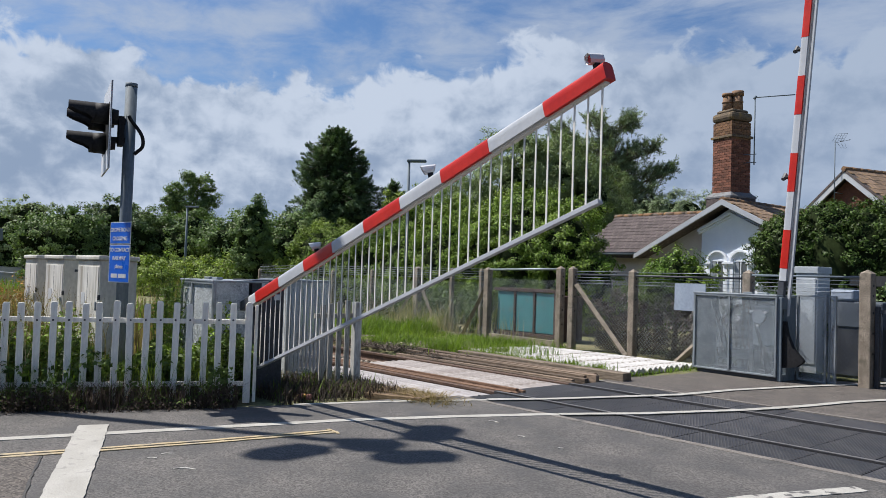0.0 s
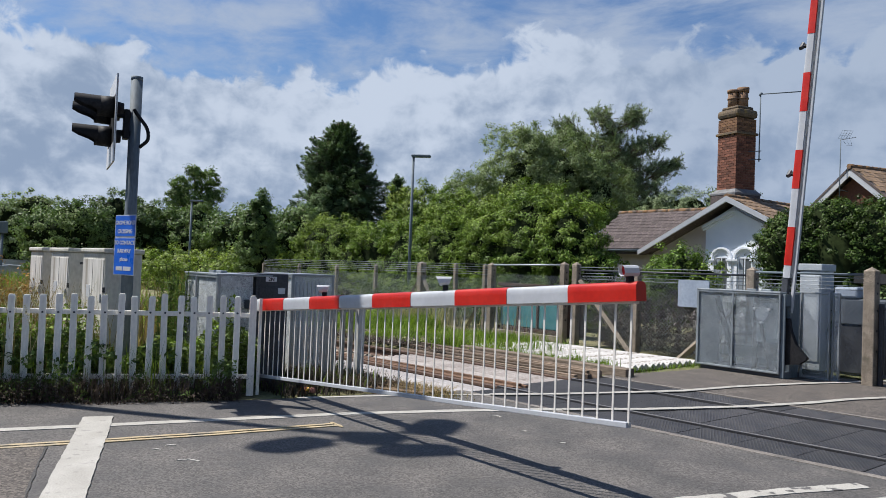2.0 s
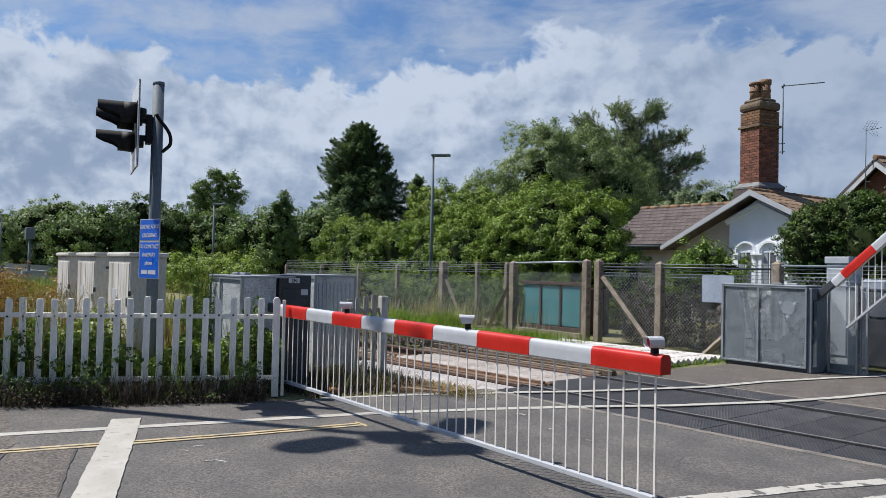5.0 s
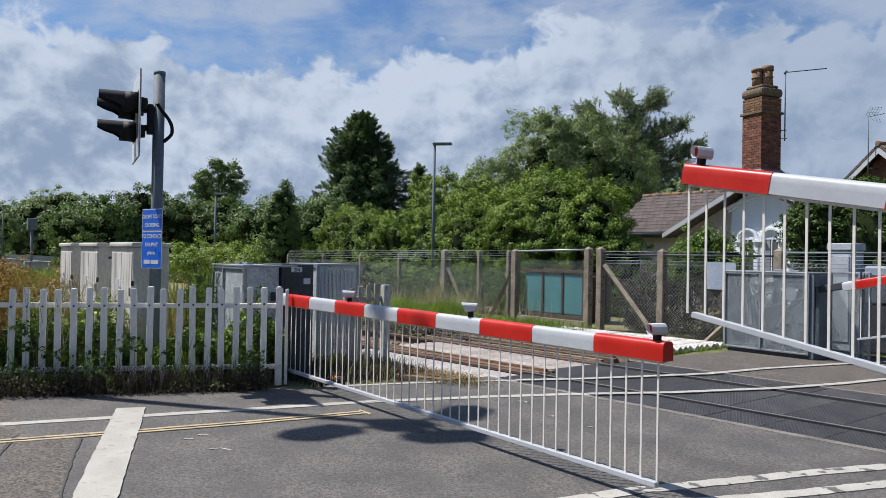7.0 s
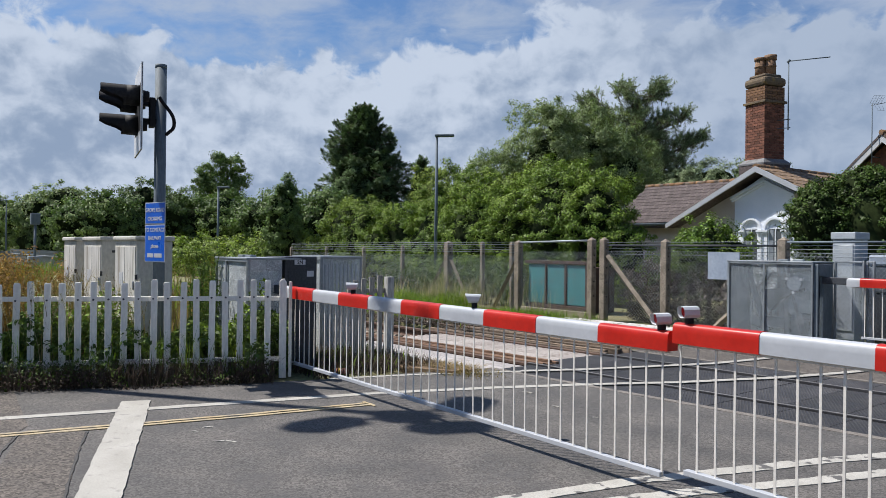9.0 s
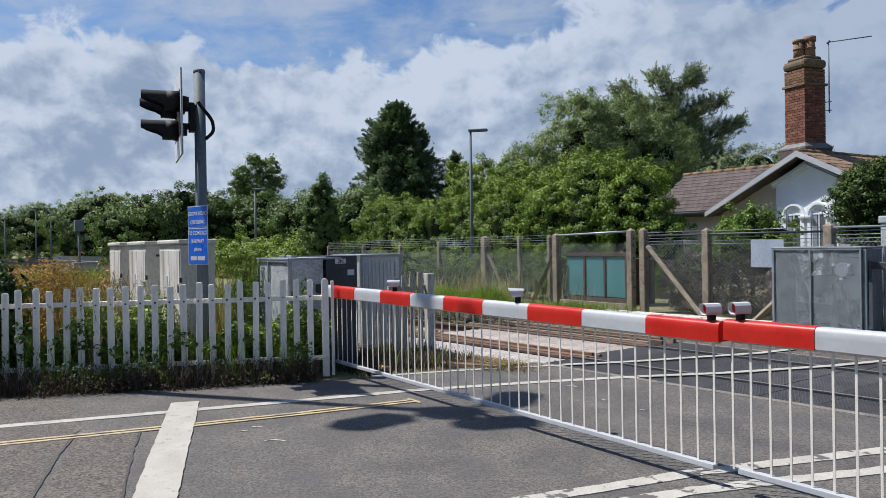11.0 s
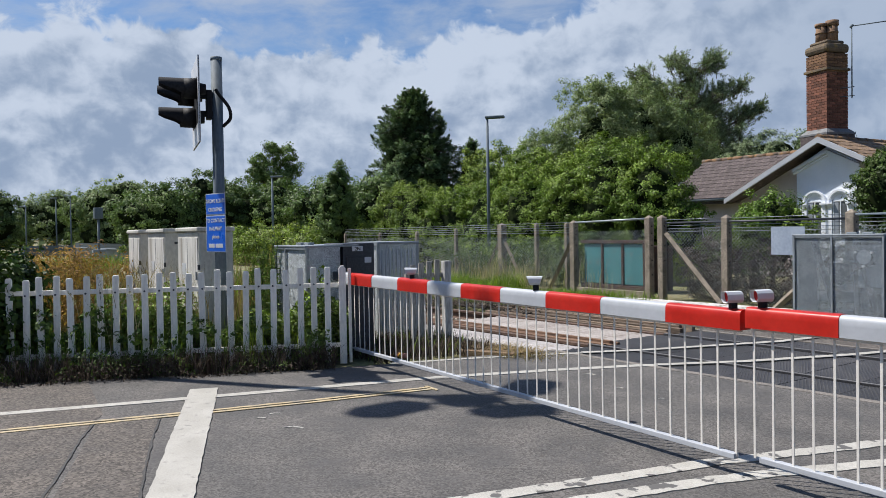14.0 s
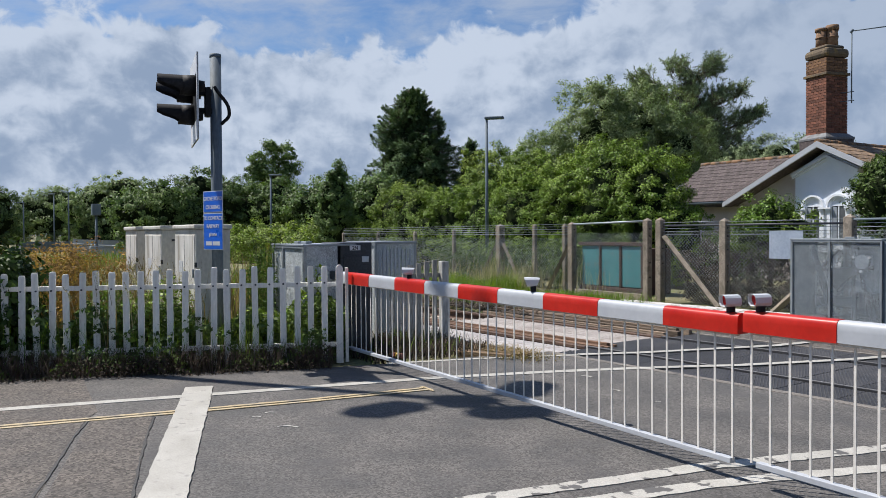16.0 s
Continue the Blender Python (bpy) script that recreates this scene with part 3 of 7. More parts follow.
def ground():
    xs = [-1500, -600, -250, -120, -70, -45, -30] + [-22 + 0.4 * i for i in range(95)] + [20, 40, 90, 250, 700, 1500]
    ys = [-1500, -500, -150, -60, -25, -12] + [-8 + 0.25 * i for i in range(84)] + [14, 18, 25, 40, 70, 150, 400, 1500]
    v = np.array([(x, y, ground_z(x, y) + 0.02 * noise.noise((x * 0.7, y * 0.7, 0)) * (abs(x) < 30)) for y in ys for x in xs])
    n = len(xs)
    q = np.array([(j * n + i, j * n + i + 1, (j + 1) * n + i + 1, (j + 1) * n + i) for j in range(len(ys) - 1) for i in range(n - 1)])
    tagged(new("ground", raw_mesh("ground", v, q, GRASS_FLOOR)), "rough grassy and stony ground beside the railway", "ground", kind="structure")


ground()


def slab(name, outline, top, bottom, material, label, category):
    bm = prism(B(), outline, bottom, top, axis="z")
    return solid(name, bm, material, label, category, kind="structure")


def tr(u, v):
    p = TRACK @ Vector((u, v, 0))
    return (p.x, p.y)


slab("road", [(-5.8, -16), (16, -16), tr(14, -0.74), tr(-1.15, -0.74), (0.8, 1.7), (0.62, 0.2), (0.45, -0.6), (-0.03, -1.8), (-0.35, -2.6), (-0.92, -4.0), (-1.8, -6.0)], 0.0, -0.25, ASPHALT, "grey worn asphalt road with patches and stains", "road")
slab("road_beyond", [tr(-1.2, 2.2), tr(14, 2.2), (17, 40), (6.5, 40), (4.0, 14), (3.2, 9.0), (2.3, 8.7), (0.55, 8.2), (0.7, 7.1)], -0.002, -0.25, ASPHALT_OLD, "coarse brownish asphalt road beyond the railway", "road")
slab("road_patch", [(-5.6, -16), (8, -16), (4.4, -3.68), (1.68, -2.98), (1.4, -2.85), (-0.38, -2.75), (-0.9, -4.05), (-1.75, -6.05)], 0.003, -0.05, ASPHALT_OLD, "older brownish coarse asphalt surface", "road")
slab("road_patch", [(1.70, -2.94), (4.4, -3.64), (4.6, -3.2), (3.77, -3.0), (1.87, -2.52), (1.72, -2.5)], 0.004, -0.05, ASPHALT_OLD, "strip of brownish asphalt beside the stop line", "road")


def ribbon(bm, pts, width, z, ragged=0.012, step=0.05, t0=0.0, t1=1.0):
    """A flat painted band along a line of points, with uneven edges and a thickness of 4 mm."""
    line, acc = [], 0
    ps = [Vector((x, y, 0)) for x, y in pts]
    for a, b in zip(ps, ps[1:]):
        k = max(1, int((b - a).length / step))
        line += [a.lerp(b, i / k) for i in range(k)]
    line.append(ps[-1])
    prev = None
    for i, p in enumerate(line):
        d = (line[min(i + 2, len(line) - 1)] - line[max(i - 2, 0)]).normalized()
        n = Vector((-d.y, d.x, 0))
        e = [p + n * (s * width / 2 + ragged * noise.noise((p.x * 9 + s * 7, p.y * 9, 3))) for s in (1, -1)]
        row = [bm.verts.new((q.x, q.y, zz)) for q in e for zz in (z - 0.006, z)]
        if prev:
            bm.faces.new((prev[1], prev[3], row[3], row[1])), bm.faces.new((prev[0], prev[1], row[1], row[0])), bm.faces.new((prev[3], prev[2], row[2], row[3]))
        prev = row
    return bm


def marking(pts, width, material, label, z=0.006, ragged=0.012):
    bm = ribbon(B(), pts, width, z, ragged)
    bmesh.ops.recalc_face_normals(bm, faces=bm.faces[:])
    return solid("road_marking", bm, material, label, "road marking", kind="structure")


marking([(0.45, -5.6), (1.05, -2.75), (1.28, -1.65), (1.64, 0.18), (1.99, 1.31), (2.36, 2.3), (2.44, 2.42)], 0.125, PAINT_W, "thin white edge line on the asphalt")
marking([(0.62, 0.2), (0.84, 1.0), (1.06, 1.72), (1.27, 2.2), (1.33, 2.36)], 0.085, PAINT_W, "thin white line beside the verge")
marking([(1.33, 2.36), (1.44, 2.62), (1.64, 3.1), (2.15, 4.9), (2.22, 6.0), (2.45, 7.3), (2.8, 8.7), (3.3, 11)], 0.11, PAINT_W, "white line across the crossing panels", 0.012)
marking([(2.44, 2.42), (2.84, 3.3), (3.26, 4.6), (3.46, 5.6), (3.56, 6.5), (3.75, 7.3), (4.4, 11)], 0.11, PAINT_W, "white line across the crossing panels", 0.012)
marking([(4.42, -3.1), (4.7, -2.0), (4.975, -0.535), (5.075, 0.085), (5.43, 1.39), (5.68, 2.2)], 0.125, PAINT_WORN, "worn white centre line", ragged=0.016)
marking([(4.85, -2.7), (5.13, -1.1), (5.305, -0.205), (5.42, 0.2), (5.68, 0.96), (6.02, 2.2)], 0.125, PAINT_WORN, "worn white centre line", ragged=0.016)
marking([(0.83, -1.89), (1.5, -2.1), (2.2, -2.33), (3.0, -2.585), (3.86, -2.86), (4.4, -3.03)], 0.255, PAINT_W, "wide white stop line, worn at the edges", 0.010, ragged=0.014)
for off in (0.0, 0.085):
    marking([(1.42 + off, -4.2), (1.66 + off, -2.78), (1.80 + off, -2.0), (1.92 + off, -1.2), (2.03 + off, -0.15)], 0.05, PAINT_Y, "faded double yellow line", 0.008)
marking([(1.68, -2.95), (2.2, -3.12), (2.9, -3.30), (3.6, -3.5), (4.4, -3.7)], 0.018, TAR, "dark tar seam in the asphalt", 0.007, 0.01)
marking([(1.86, -2.5), (2.4, -2.66), (3.1, -2.84), (3.77, -3.0), (4.4, -3.2)], 0.016, TAR, "dark tar seam in the asphalt", 0.007, 0.01)

marking([(1.97, -0.14), (2.06, -0.12), (2.2, -0.15)], 0.035, PAINT_Y, "faded yellow end of the double line", 0.0085, 0.03)

# chalky scuffs on the road
for x, y, a, l in ((2.69, -1.79, 0.9, 0.16), (2.2, -1.72, 1.2, 0.08), (2.28, -1.85, 1.0, 0.07), (3.05, 1.25, 0.3, 0.07), (3.6, 1.2, 1.0, 0.05), (2.35, 1.5, 0.2, 0.12)):
    marking([(x, y), (x + 0.5 * l * math.cos(a + 0.5), y + 0.5 * l * math.sin(a + 0.5)), (x + l * math.cos(a), y + l * math.sin(a))], 0.022, PAINT_W, "small white scuff on the asphalt", 0.005, 0.008)

# unseen hedges, added behind and beside the view to block low sky light


def blocker_wall(x0, y0, x1, y1, height, thick):
    """An added light-blocking hedge with a lumpy face and top, from point to point."""
    d = Vector((x1 - x0, y1 - y0, 0))
    n = Vector((-d.y, d.x, 0)).normalized()
    k, rim = int(d.length / 0.6), ((0.5, -0.1), (0.5, 0.35), (0.48, 0.7), (0.3, 1.0), (-0.3, 1.0), (-0.5, 0.6), (-0.5, -0.1))
    v = []
    for i in range(k + 1):
        for a, b in rim:
            p = Vector((x0, y0, 0)) + d * (i / k) + n * (a * thick) + Vector((0, 0, b * height))
            lump = noise.noise_vector(p * 0.6)
            v.append((p.x + 0.5 * lump.x, p.y + 0.5 * lump.y, p.z + 0.5 * max(b, 0) * lump.z))
    m = len(rim)
    q = [(i * m + j, i * m + j + 1, (i + 1) * m + j + 1, (i + 1) * m + j) for i in range(k) for j in range(m - 1)]
    tagged(new("hedge", raw_mesh("hedge", np.array(v), np.array(q), HEDGE_BLOCKER)), "unseen dark green hedge added to block low sky light", "hedge", kind="structure")


blocker_wall(15.5, -17.0, 15.5, 44.0, 3.6, 1.6)
blocker_wall(-34.0, -17.0, 14.4, -17.0, 3.6, 1.6)

# ---- railway ----
HEAD = [(-0.035, -0.03), (-0.035, 0.0), (-0.028, 0.008), (0.028, 0.008), (0.035, 0.0), (0.035, -0.03), (0.009, -0.045), (0.009, -0.125), (0.07, -0.145), (0.07, -0.155), (-0.07, -0.155), (-0.07, -0.145), (-0.009, -0.125), (-0.009, -0.045)]
for v in (0.0, 1.48):
    rail = thing("rail", (2.0, 3.0, 0), "steel rail with rusty sides and worn shiny top", "rail", "rails of the track", "structure", TRACK_RZ)
    part("rail_body", prism(B(), [(v + a, b - 0.002) for a, b in HEAD], -70, 40, axis="x"), STEEL_RUST, rail)
    part("running_face", box(B(), -1.15, 12, v - 0.0185, v + 0.0185, 0.0, 0.0105), STEEL_BRIGHT, rail)
ballast = thing("track_bed", (2.0, 3.0, 0), "stony bed of the railway with sleepers", "track bed", "", "structure", TRACK_RZ)
for i in range(100):
    u = -1.5 - 0.65 * i
    if u > -45:
        part("sleeper", box(B(), u - 0.12, u + 0.12, -0.5, 2.0, -0.3, -0.155, 0.01), TIMBER if i % 3 else CONCRETE, ballast)


def stones(name, xy, z, size, material, label):
    """Angular stones: squashed, turned octahedra of eight corners."""
    n = len(xy)
    base = np.array([(x, y, zz) for zz in (-1, 1) for x, y in ((-1, -1), (1, -1), (1, 1), (-1, 1))], float) * 0.5
    v = base[None] * RNG.uniform(0.55, 1.2, (n, 8, 3)) * (size * RNG.uniform(0.5, 1.4, (n, 1, 1))) * np.array([1, 1, 0.75])
    a = RNG.uniform(0, 6.28, n)
    t = RNG.uniform(-0.6, 0.6, n)
    v[..., 1], v[..., 2] = v[..., 1] * np.cos(t)[:, None] - v[..., 2] * np.sin(t)[:, None], v[..., 1] * np.sin(t)[:, None] + v[..., 2] * np.cos(t)[:, None]
    v[..., 0], v[..., 1] = v[..., 0] * np.cos(a)[:, None] - v[..., 1] * np.sin(a)[:, None], v[..., 0] * np.sin(a)[:, None] + v[..., 1] * np.cos(a)[:, None]
    v += np.column_stack([xy, z])[:, None]
    q = np.array([(3, 2, 1, 0), (4, 5, 6, 7), (0, 1, 5, 4), (1, 2, 6, 5), (2, 3, 7, 6), (3, 0, 4, 7)])
    f = (np.arange(n)[:, None, None] * 8 + q).reshape(-1, 4)
    return tagged(new(name, raw_mesh(name, v.reshape(-1, 3), f, material)), label, "ballast", kind="stuff")


uv = np.concatenate([scatter(8500, -16, -1.3, -0.7, 2.1), scatter(5000, -12, -3.2, 2.1, 3.6)])
xy = np.array([tr(*p) for p in uv])
stones("ballast_stones", xy, np.where(uv[:, 1] > 2.1, -0.02 + 0.05 * RNG.random(len(uv)), -0.185 + 0.03 * RNG.random(len(uv))), 0.045, STONE, "pale brown angular ballast stones along the track")

# crossing panels: four rows of ribbed rubber
deck = thing("crossing_deck", (2.0, 3.0, 0), "dark ribbed rubber panels of the level crossing", "crossing panels", "", "structure", TRACK_RZ)
PANEL = 0.56


def ribbed(depth):
    bm = box(B(), 0.004, PANEL - 0.004, 0, depth, -0.12, -0.006)
    # fine raised ribs run across the panel, leaning sixty degrees to the rails
    w, d, lean, pitch = PANEL - 0.024, depth - 0.024, math.tan(radians(30)), 0.034
    for i in range(int((w + d * lean) / pitch)):
        c = 0.01 + pitch * i - d * lean
        s0, s1 = max(0.0, -c / lean), min(d, (w - c) / lean)
        if s1 - s0 > 0.03:
            p, q = (0.012 + c + s0 * lean, 0.012 + d - s0), (0.012 + c + s1 * lean, 0.012 + d - s1)
            rise = [(-0.007, -0.006), (0.007, -0.006), (0.0035, -0.0025), (-0.0035, -0.0025)]
            vs = [bm.verts.new((e[0] + k, e[1], z)) for e in (p, q) for k, z in rise]
            for f in ((0, 1, 5, 4), (1, 2, 6, 5), (2, 3, 7, 6), (3, 0, 4, 7), (3, 2, 1, 0), (4, 5, 6, 7)):
                bm.faces.new([vs[j] for j in f])
            bm.faces.ensure_lookup_table()
            bm.faces[-4].material_index = 1
    bmesh.ops.recalc_face_normals(bm, faces=bm.faces[:])
    me = bpy.data.meshes.new("panel")
    bm.to_mesh(me), bm.free()
    me.materials.append(RUBBER), me.materials.append(RIB_TOP)
    return me


for v0, v1, u0 in ((-0.64, -0.06, -1.05), (0.1, 1.37, -1.19), (1.54, 2.1, -1.08)):
    me = ribbed(v1 - v0)
    for i in range(20):
        p = new("panel", me)
        p.parent, p.location = deck, (u0 + i * PANEL, v0, 0.001 * math.sin(i * 2.1))
for v0, v1 in ((-0.06, -0.037), (0.037, 0.1), (1.37, 1.443), (1.517, 1.54)):
    part("gap_filler", box(B(), -1.15, 11, v0, v1, -0.2, -0.03), RUBBER, deck, "dark groove beside the rail")
for v in (0.0, 1.48):
    for d in (-1, 1):
        part("rail_edge", box(B(), -1.15, 11, min(v + d * 0.0375, v + d * 0.018), max(v + d * 0.0375, v + d * 0.018), -0.04, 0.0085), RUBBER, deck, "dark grimy edge of the rail head")
for v0, v1, z in ((-0.74, -0.645, 0.004), (2.105, 2.17, 0.004)):
    part("edge_strip", box(B(), -1.15, 13, v0, v1, -0.2, z), CONCRETE_PALE, deck, "pale concrete edging strip")

# white ridged guards that keep walkers off the track


def guard(u0, u1, v0, v1, z, pitch, material, label, peak=0.06):
    t = thing("anti_trespass_guard", (2.0, 3.0, z), label, "track guard", "guards beside the crossing", "", TRACK_RZ)
    n = round((v1 - v0) / pitch)
    bm = prism(B(), [(0.004, 0.0), (pitch - 0.004, 0.0), (pitch - 0.004, 0.04), (pitch * 0.62, peak), (pitch * 0.4, peak), (0.004, 0.04)], u0, u1, axis="x")
    me = bpy.data.meshes.new("ridge_board")
    bm.to_mesh(me), bm.free()
    me.materials.append(material)
    for i in range(n):
        o = new("ridge_board", me)
        o.parent, o.location = t, (0.02 * math.sin(i * 2.3), v0 + i * pitch, 0)
    return t


guard(-4.6, -1.18, -1.02, -0.04, -0.09, 0.14, PALE_TIMBER, "pale painted ridged timber guard beside the rail")
guard(-4.6, -1.2, 0.36, 1.43, -0.07, 0.152, DULL_TIMBER, "pale ridged timber guard between the rails")
guard(-4.9, -1.3, 3.1, 5.0, 0.0, 0.16, WHITE_TIMBER, "white painted ridged timber guard beyond the track", 0.085)


def timber_stack(rows, label, material):
    """Thin boards laid along the track; rows: (v, u0, u1, width, bottom, top, turn)."""
    t = thing("timber_stack", (2.0, 3.0, 0), label, "timbers", "timbers along the track", "", TRACK_RZ)
    for i, (v, u0, u1, w, z0, z1, turn) in enumerate(rows):
        o = part("board", box(B(), 0, u1 - u0, -w / 2, w / 2, z0, z1, 0.006), material, t)
        o.matrix_local = pose(u0, v, 0, 1.5 * math.sin(i * 2.7), 0.25 * math.sin(i * 1.9), turn)


timber_stack([(0.1 + 0.06 * i, -5.4 + 0.5 * (i % 3), -0.98 + 0.06 * (i % 2), 0.055, -0.14, 0.014 + 0.011 * (i % 3), 0.12 * math.sin(i * 2.1)) for i in range(4)], "rust-brown rotten timbers packed against the rail", RUST_TIMBER)
timber_stack([(1.56 + 0.085 * i, -5.0 + 0.35 * math.sin(i * 2.2), -1.1 - 0.08 * (i % 3), 0.07, -0.12, -0.005 + 0.013 * i + 0.012 * (i % 2), -0.5 - 0.15 * math.sin(i)) for i in range(9)], "stepped layers of weathered brown timber beside the track", STRATA_TIMBER)
bm = box(B(), -4.6, -0.95, 2.36, 2.56, -0.06, 0.115, 0.014)
o = solid("timber_beam", bm, TIMBER, "weathered brown timber baulk along the track", "timber beam", "timbers along the track")
o.matrix_world = TRACK @ pose(0, 0, 0, 0, 0, -1.2)

# ---- barriers ----
ARM, BARS, GAP = 5.97, 43, 0.123


def barrier(at, rz, lens, label, lamp, bar_r=0.0068, drop=0.735):
    """The base Empty lies on the boom's axle; the boom lies along x and rises towards z."""
    t = thing("level_crossing_barrier", at, label, "barrier", "crossing barriers", "", rz)
    bm = B()

    def section(s, grow=0.0):
        h, w = 0.064 - 0.008 * s / ARM + grow, 0.05 - 0.006 * s / ARM + grow
        prof = [(-w, -h), (w, -h)] + [(w * math.copysign(abs(math.cos(k * math.pi / 10)) ** 0.6, 5 - k), h * 0.1 + h * 0.9 * math.sin(k * math.pi / 10) ** 0.6) for k in range(11)]
        return [(s, a, b - 0.02) for a, b in prof]

    def sleeve(bm, s0, s1, grow):
        a, b = [[bm.verts.new(p) for p in section(s, grow)] for s in (s0, s1)]
        n = len(a)
        for i in range(n):
            bm.faces.new((a[i], a[(i + 1) % n], b[(i + 1) % n], b[i])).smooth = 2 <= i <= 11
        for ring in (a[::-1], b):
            bm.faces.new([bm.verts.new(v.co) for v in ring])
        bmesh.ops.recalc_face_normals(bm, faces=bm.faces[:])
        return bm

    boom = part("boom", sleeve(B(), 0.5, ARM - 0.01, 0.0), BOOM_WHITE, t, "white boom with red bands")
    for k in range(5):
        part("red_band", sleeve(B(), 0.693 + 1.184 * k, min(0.693 + 1.184 * k + 0.592, ARM + 0.012), 0.003), BOOM_RED, boom, "glossy red band")
    part("boom_socket", box(B(), 0.12, 0.52, -0.04, 0.04, -0.06, 0.045, 0.01), DARK_STEEL, boom, "dark steel boom socket")
    part("skirt_channel", box(B(), 0.56, ARM - 0.02, -0.02, 0.02, -0.094, -0.076), SKIRT_WHITE, boom)
    for s in (2.1, 4.07, 5.9):
        bm = box(B(), -0.028, 0.028, -0.028, 0.028, 0.03, 0.09, 0.006, 0)
        # hood along y, its roof rounded, flared or straight, the lens set into the -y end
        sizes = ((-0.075, 0.05, 0.045), (-0.071, 0.044, 0.039), (-0.05, 0.044, 0.039), (0.05, 0.038, 0.04)) if s < 5 else ((-0.085, 0.05, 0.05), (-0.08, 0.044, 0.044), (-0.05, 0.044, 0.044), (0.07, 0.05, 0.05))
        outline = ((-1, -0.5), (-0.55, -1), (0.55, -1), (1, -0.5), (1, 0.45), (0.7, 0.88), (0, 1), (-0.7, 0.88), (-1, 0.45))
        ring = [[bm.verts.new((a * w, y - (0.018 if s < 5 else 0.006) * b, 0.132 + b * h)) for a, b in outline] for y, w, h in sizes]
        if s < 5:
            for v in ring[3]:
                v.co.y += 0.034 * (v.co.z - 0.132) / 0.04
        n = len(outline)
        for r0, r1 in ((ring[0], ring[3]), (ring[1], ring[0]), (ring[2], ring[1])):
            for i in range(n):
                bm.faces.new((r0[i], r0[(i + 1) % n], r1[(i + 1) % n], r1[i])).material_index = 1
        bm.faces.new(ring[3]).material_index = 1
        bm.faces.new(ring[2]).material_index = 2
        bmesh.ops.recalc_face_normals(bm, faces=bm.faces[:])
        bmesh.ops.transform(bm, matrix=pose(s, 0, 0, 0, 0, lens + (13 if s > 5 else -8)) @ pose(0, 0, 0.05) @ Matrix.Scale(0.8 if s < 5 else 0.68, 4) @ pose(0, 0, -0.05), verts=bm.verts[:])
        part("boom_lamp", bm, [BLACK, lamp, RED_LENS], boom, "hooded boom lamp with red lens")
    bar = box(B(), -bar_r, bar_r, -0.4 * bar_r, 0.4 * bar_r, -drop - 0.005, 0.0)
    bars = [part("skirt_bar", bar, SKIRT_WHITE, t)]
    for i in range(1, BARS):
        o = new("skirt_bar", bars[0].data)
        o.parent = t
        bars.append(o)
    railm = part("bottom_rail", box(B(), 0.70, ARM - 0.055, -0.022, 0.022, -0.02, 0.012, 0.003), BOOM_WHITE, t)
    return t, boom, bars, railm, drop


AXLE = 0.955
near_left = barrier((-0.588, 0.0, AXLE), 0, -30, "red and white level crossing barrier with a hanging white skirt", SIGN_WHITE)
near_right = barrier((11.41, 0.0, AXLE), 180, 150, "red and white barrier with hanging skirt on the near side", SIGN_WHITE)
far_left = barrier((1.88, 7.8, 1.04), 0, 140, "red and white barrier with hanging skirt beyond the railway", DARK_STEEL)


# the far boom's counterweight swings with it, behind and below the axle
part("counterweight", prism(B(), [(-0.11, -0.13), (-0.11, -0.18), (-0.3, -0.23), (-0.49, -0.33), (-0.65, -0.51), (-0.68, -0.51), (-0.77, -0.41), (-0.82, -0.18)], -0.135, -0.055, axis="y"), BLACK, far_left[1], "black steel counterweight")


def drop_rows(barrier_parts, angles, first=0.746, gap=GAP):
    _, boom, bars, railm, drop = barrier_parts
    walk(boom, [(t, pose(0, 0, 0, 0, -a, 0)) for t, a in angles])
    low = 0.08

    def foot(s, a):
        c, d = math.cos(radians(a)), math.sin(radians(a))
        return (s * c + low * d, 0, s * d - low * c)
    for i, b in enumerate(bars):
        s = first + gap * i
        walk(b, [(t, pose(*foot(s, a))) for t, a in angles])
    rows = []
    for t, a in angles:
        x, y, z = foot(0, a)
        rows.append((t, pose(x, y, z - drop, 0, -a, 0)))
    walk(railm, rows)


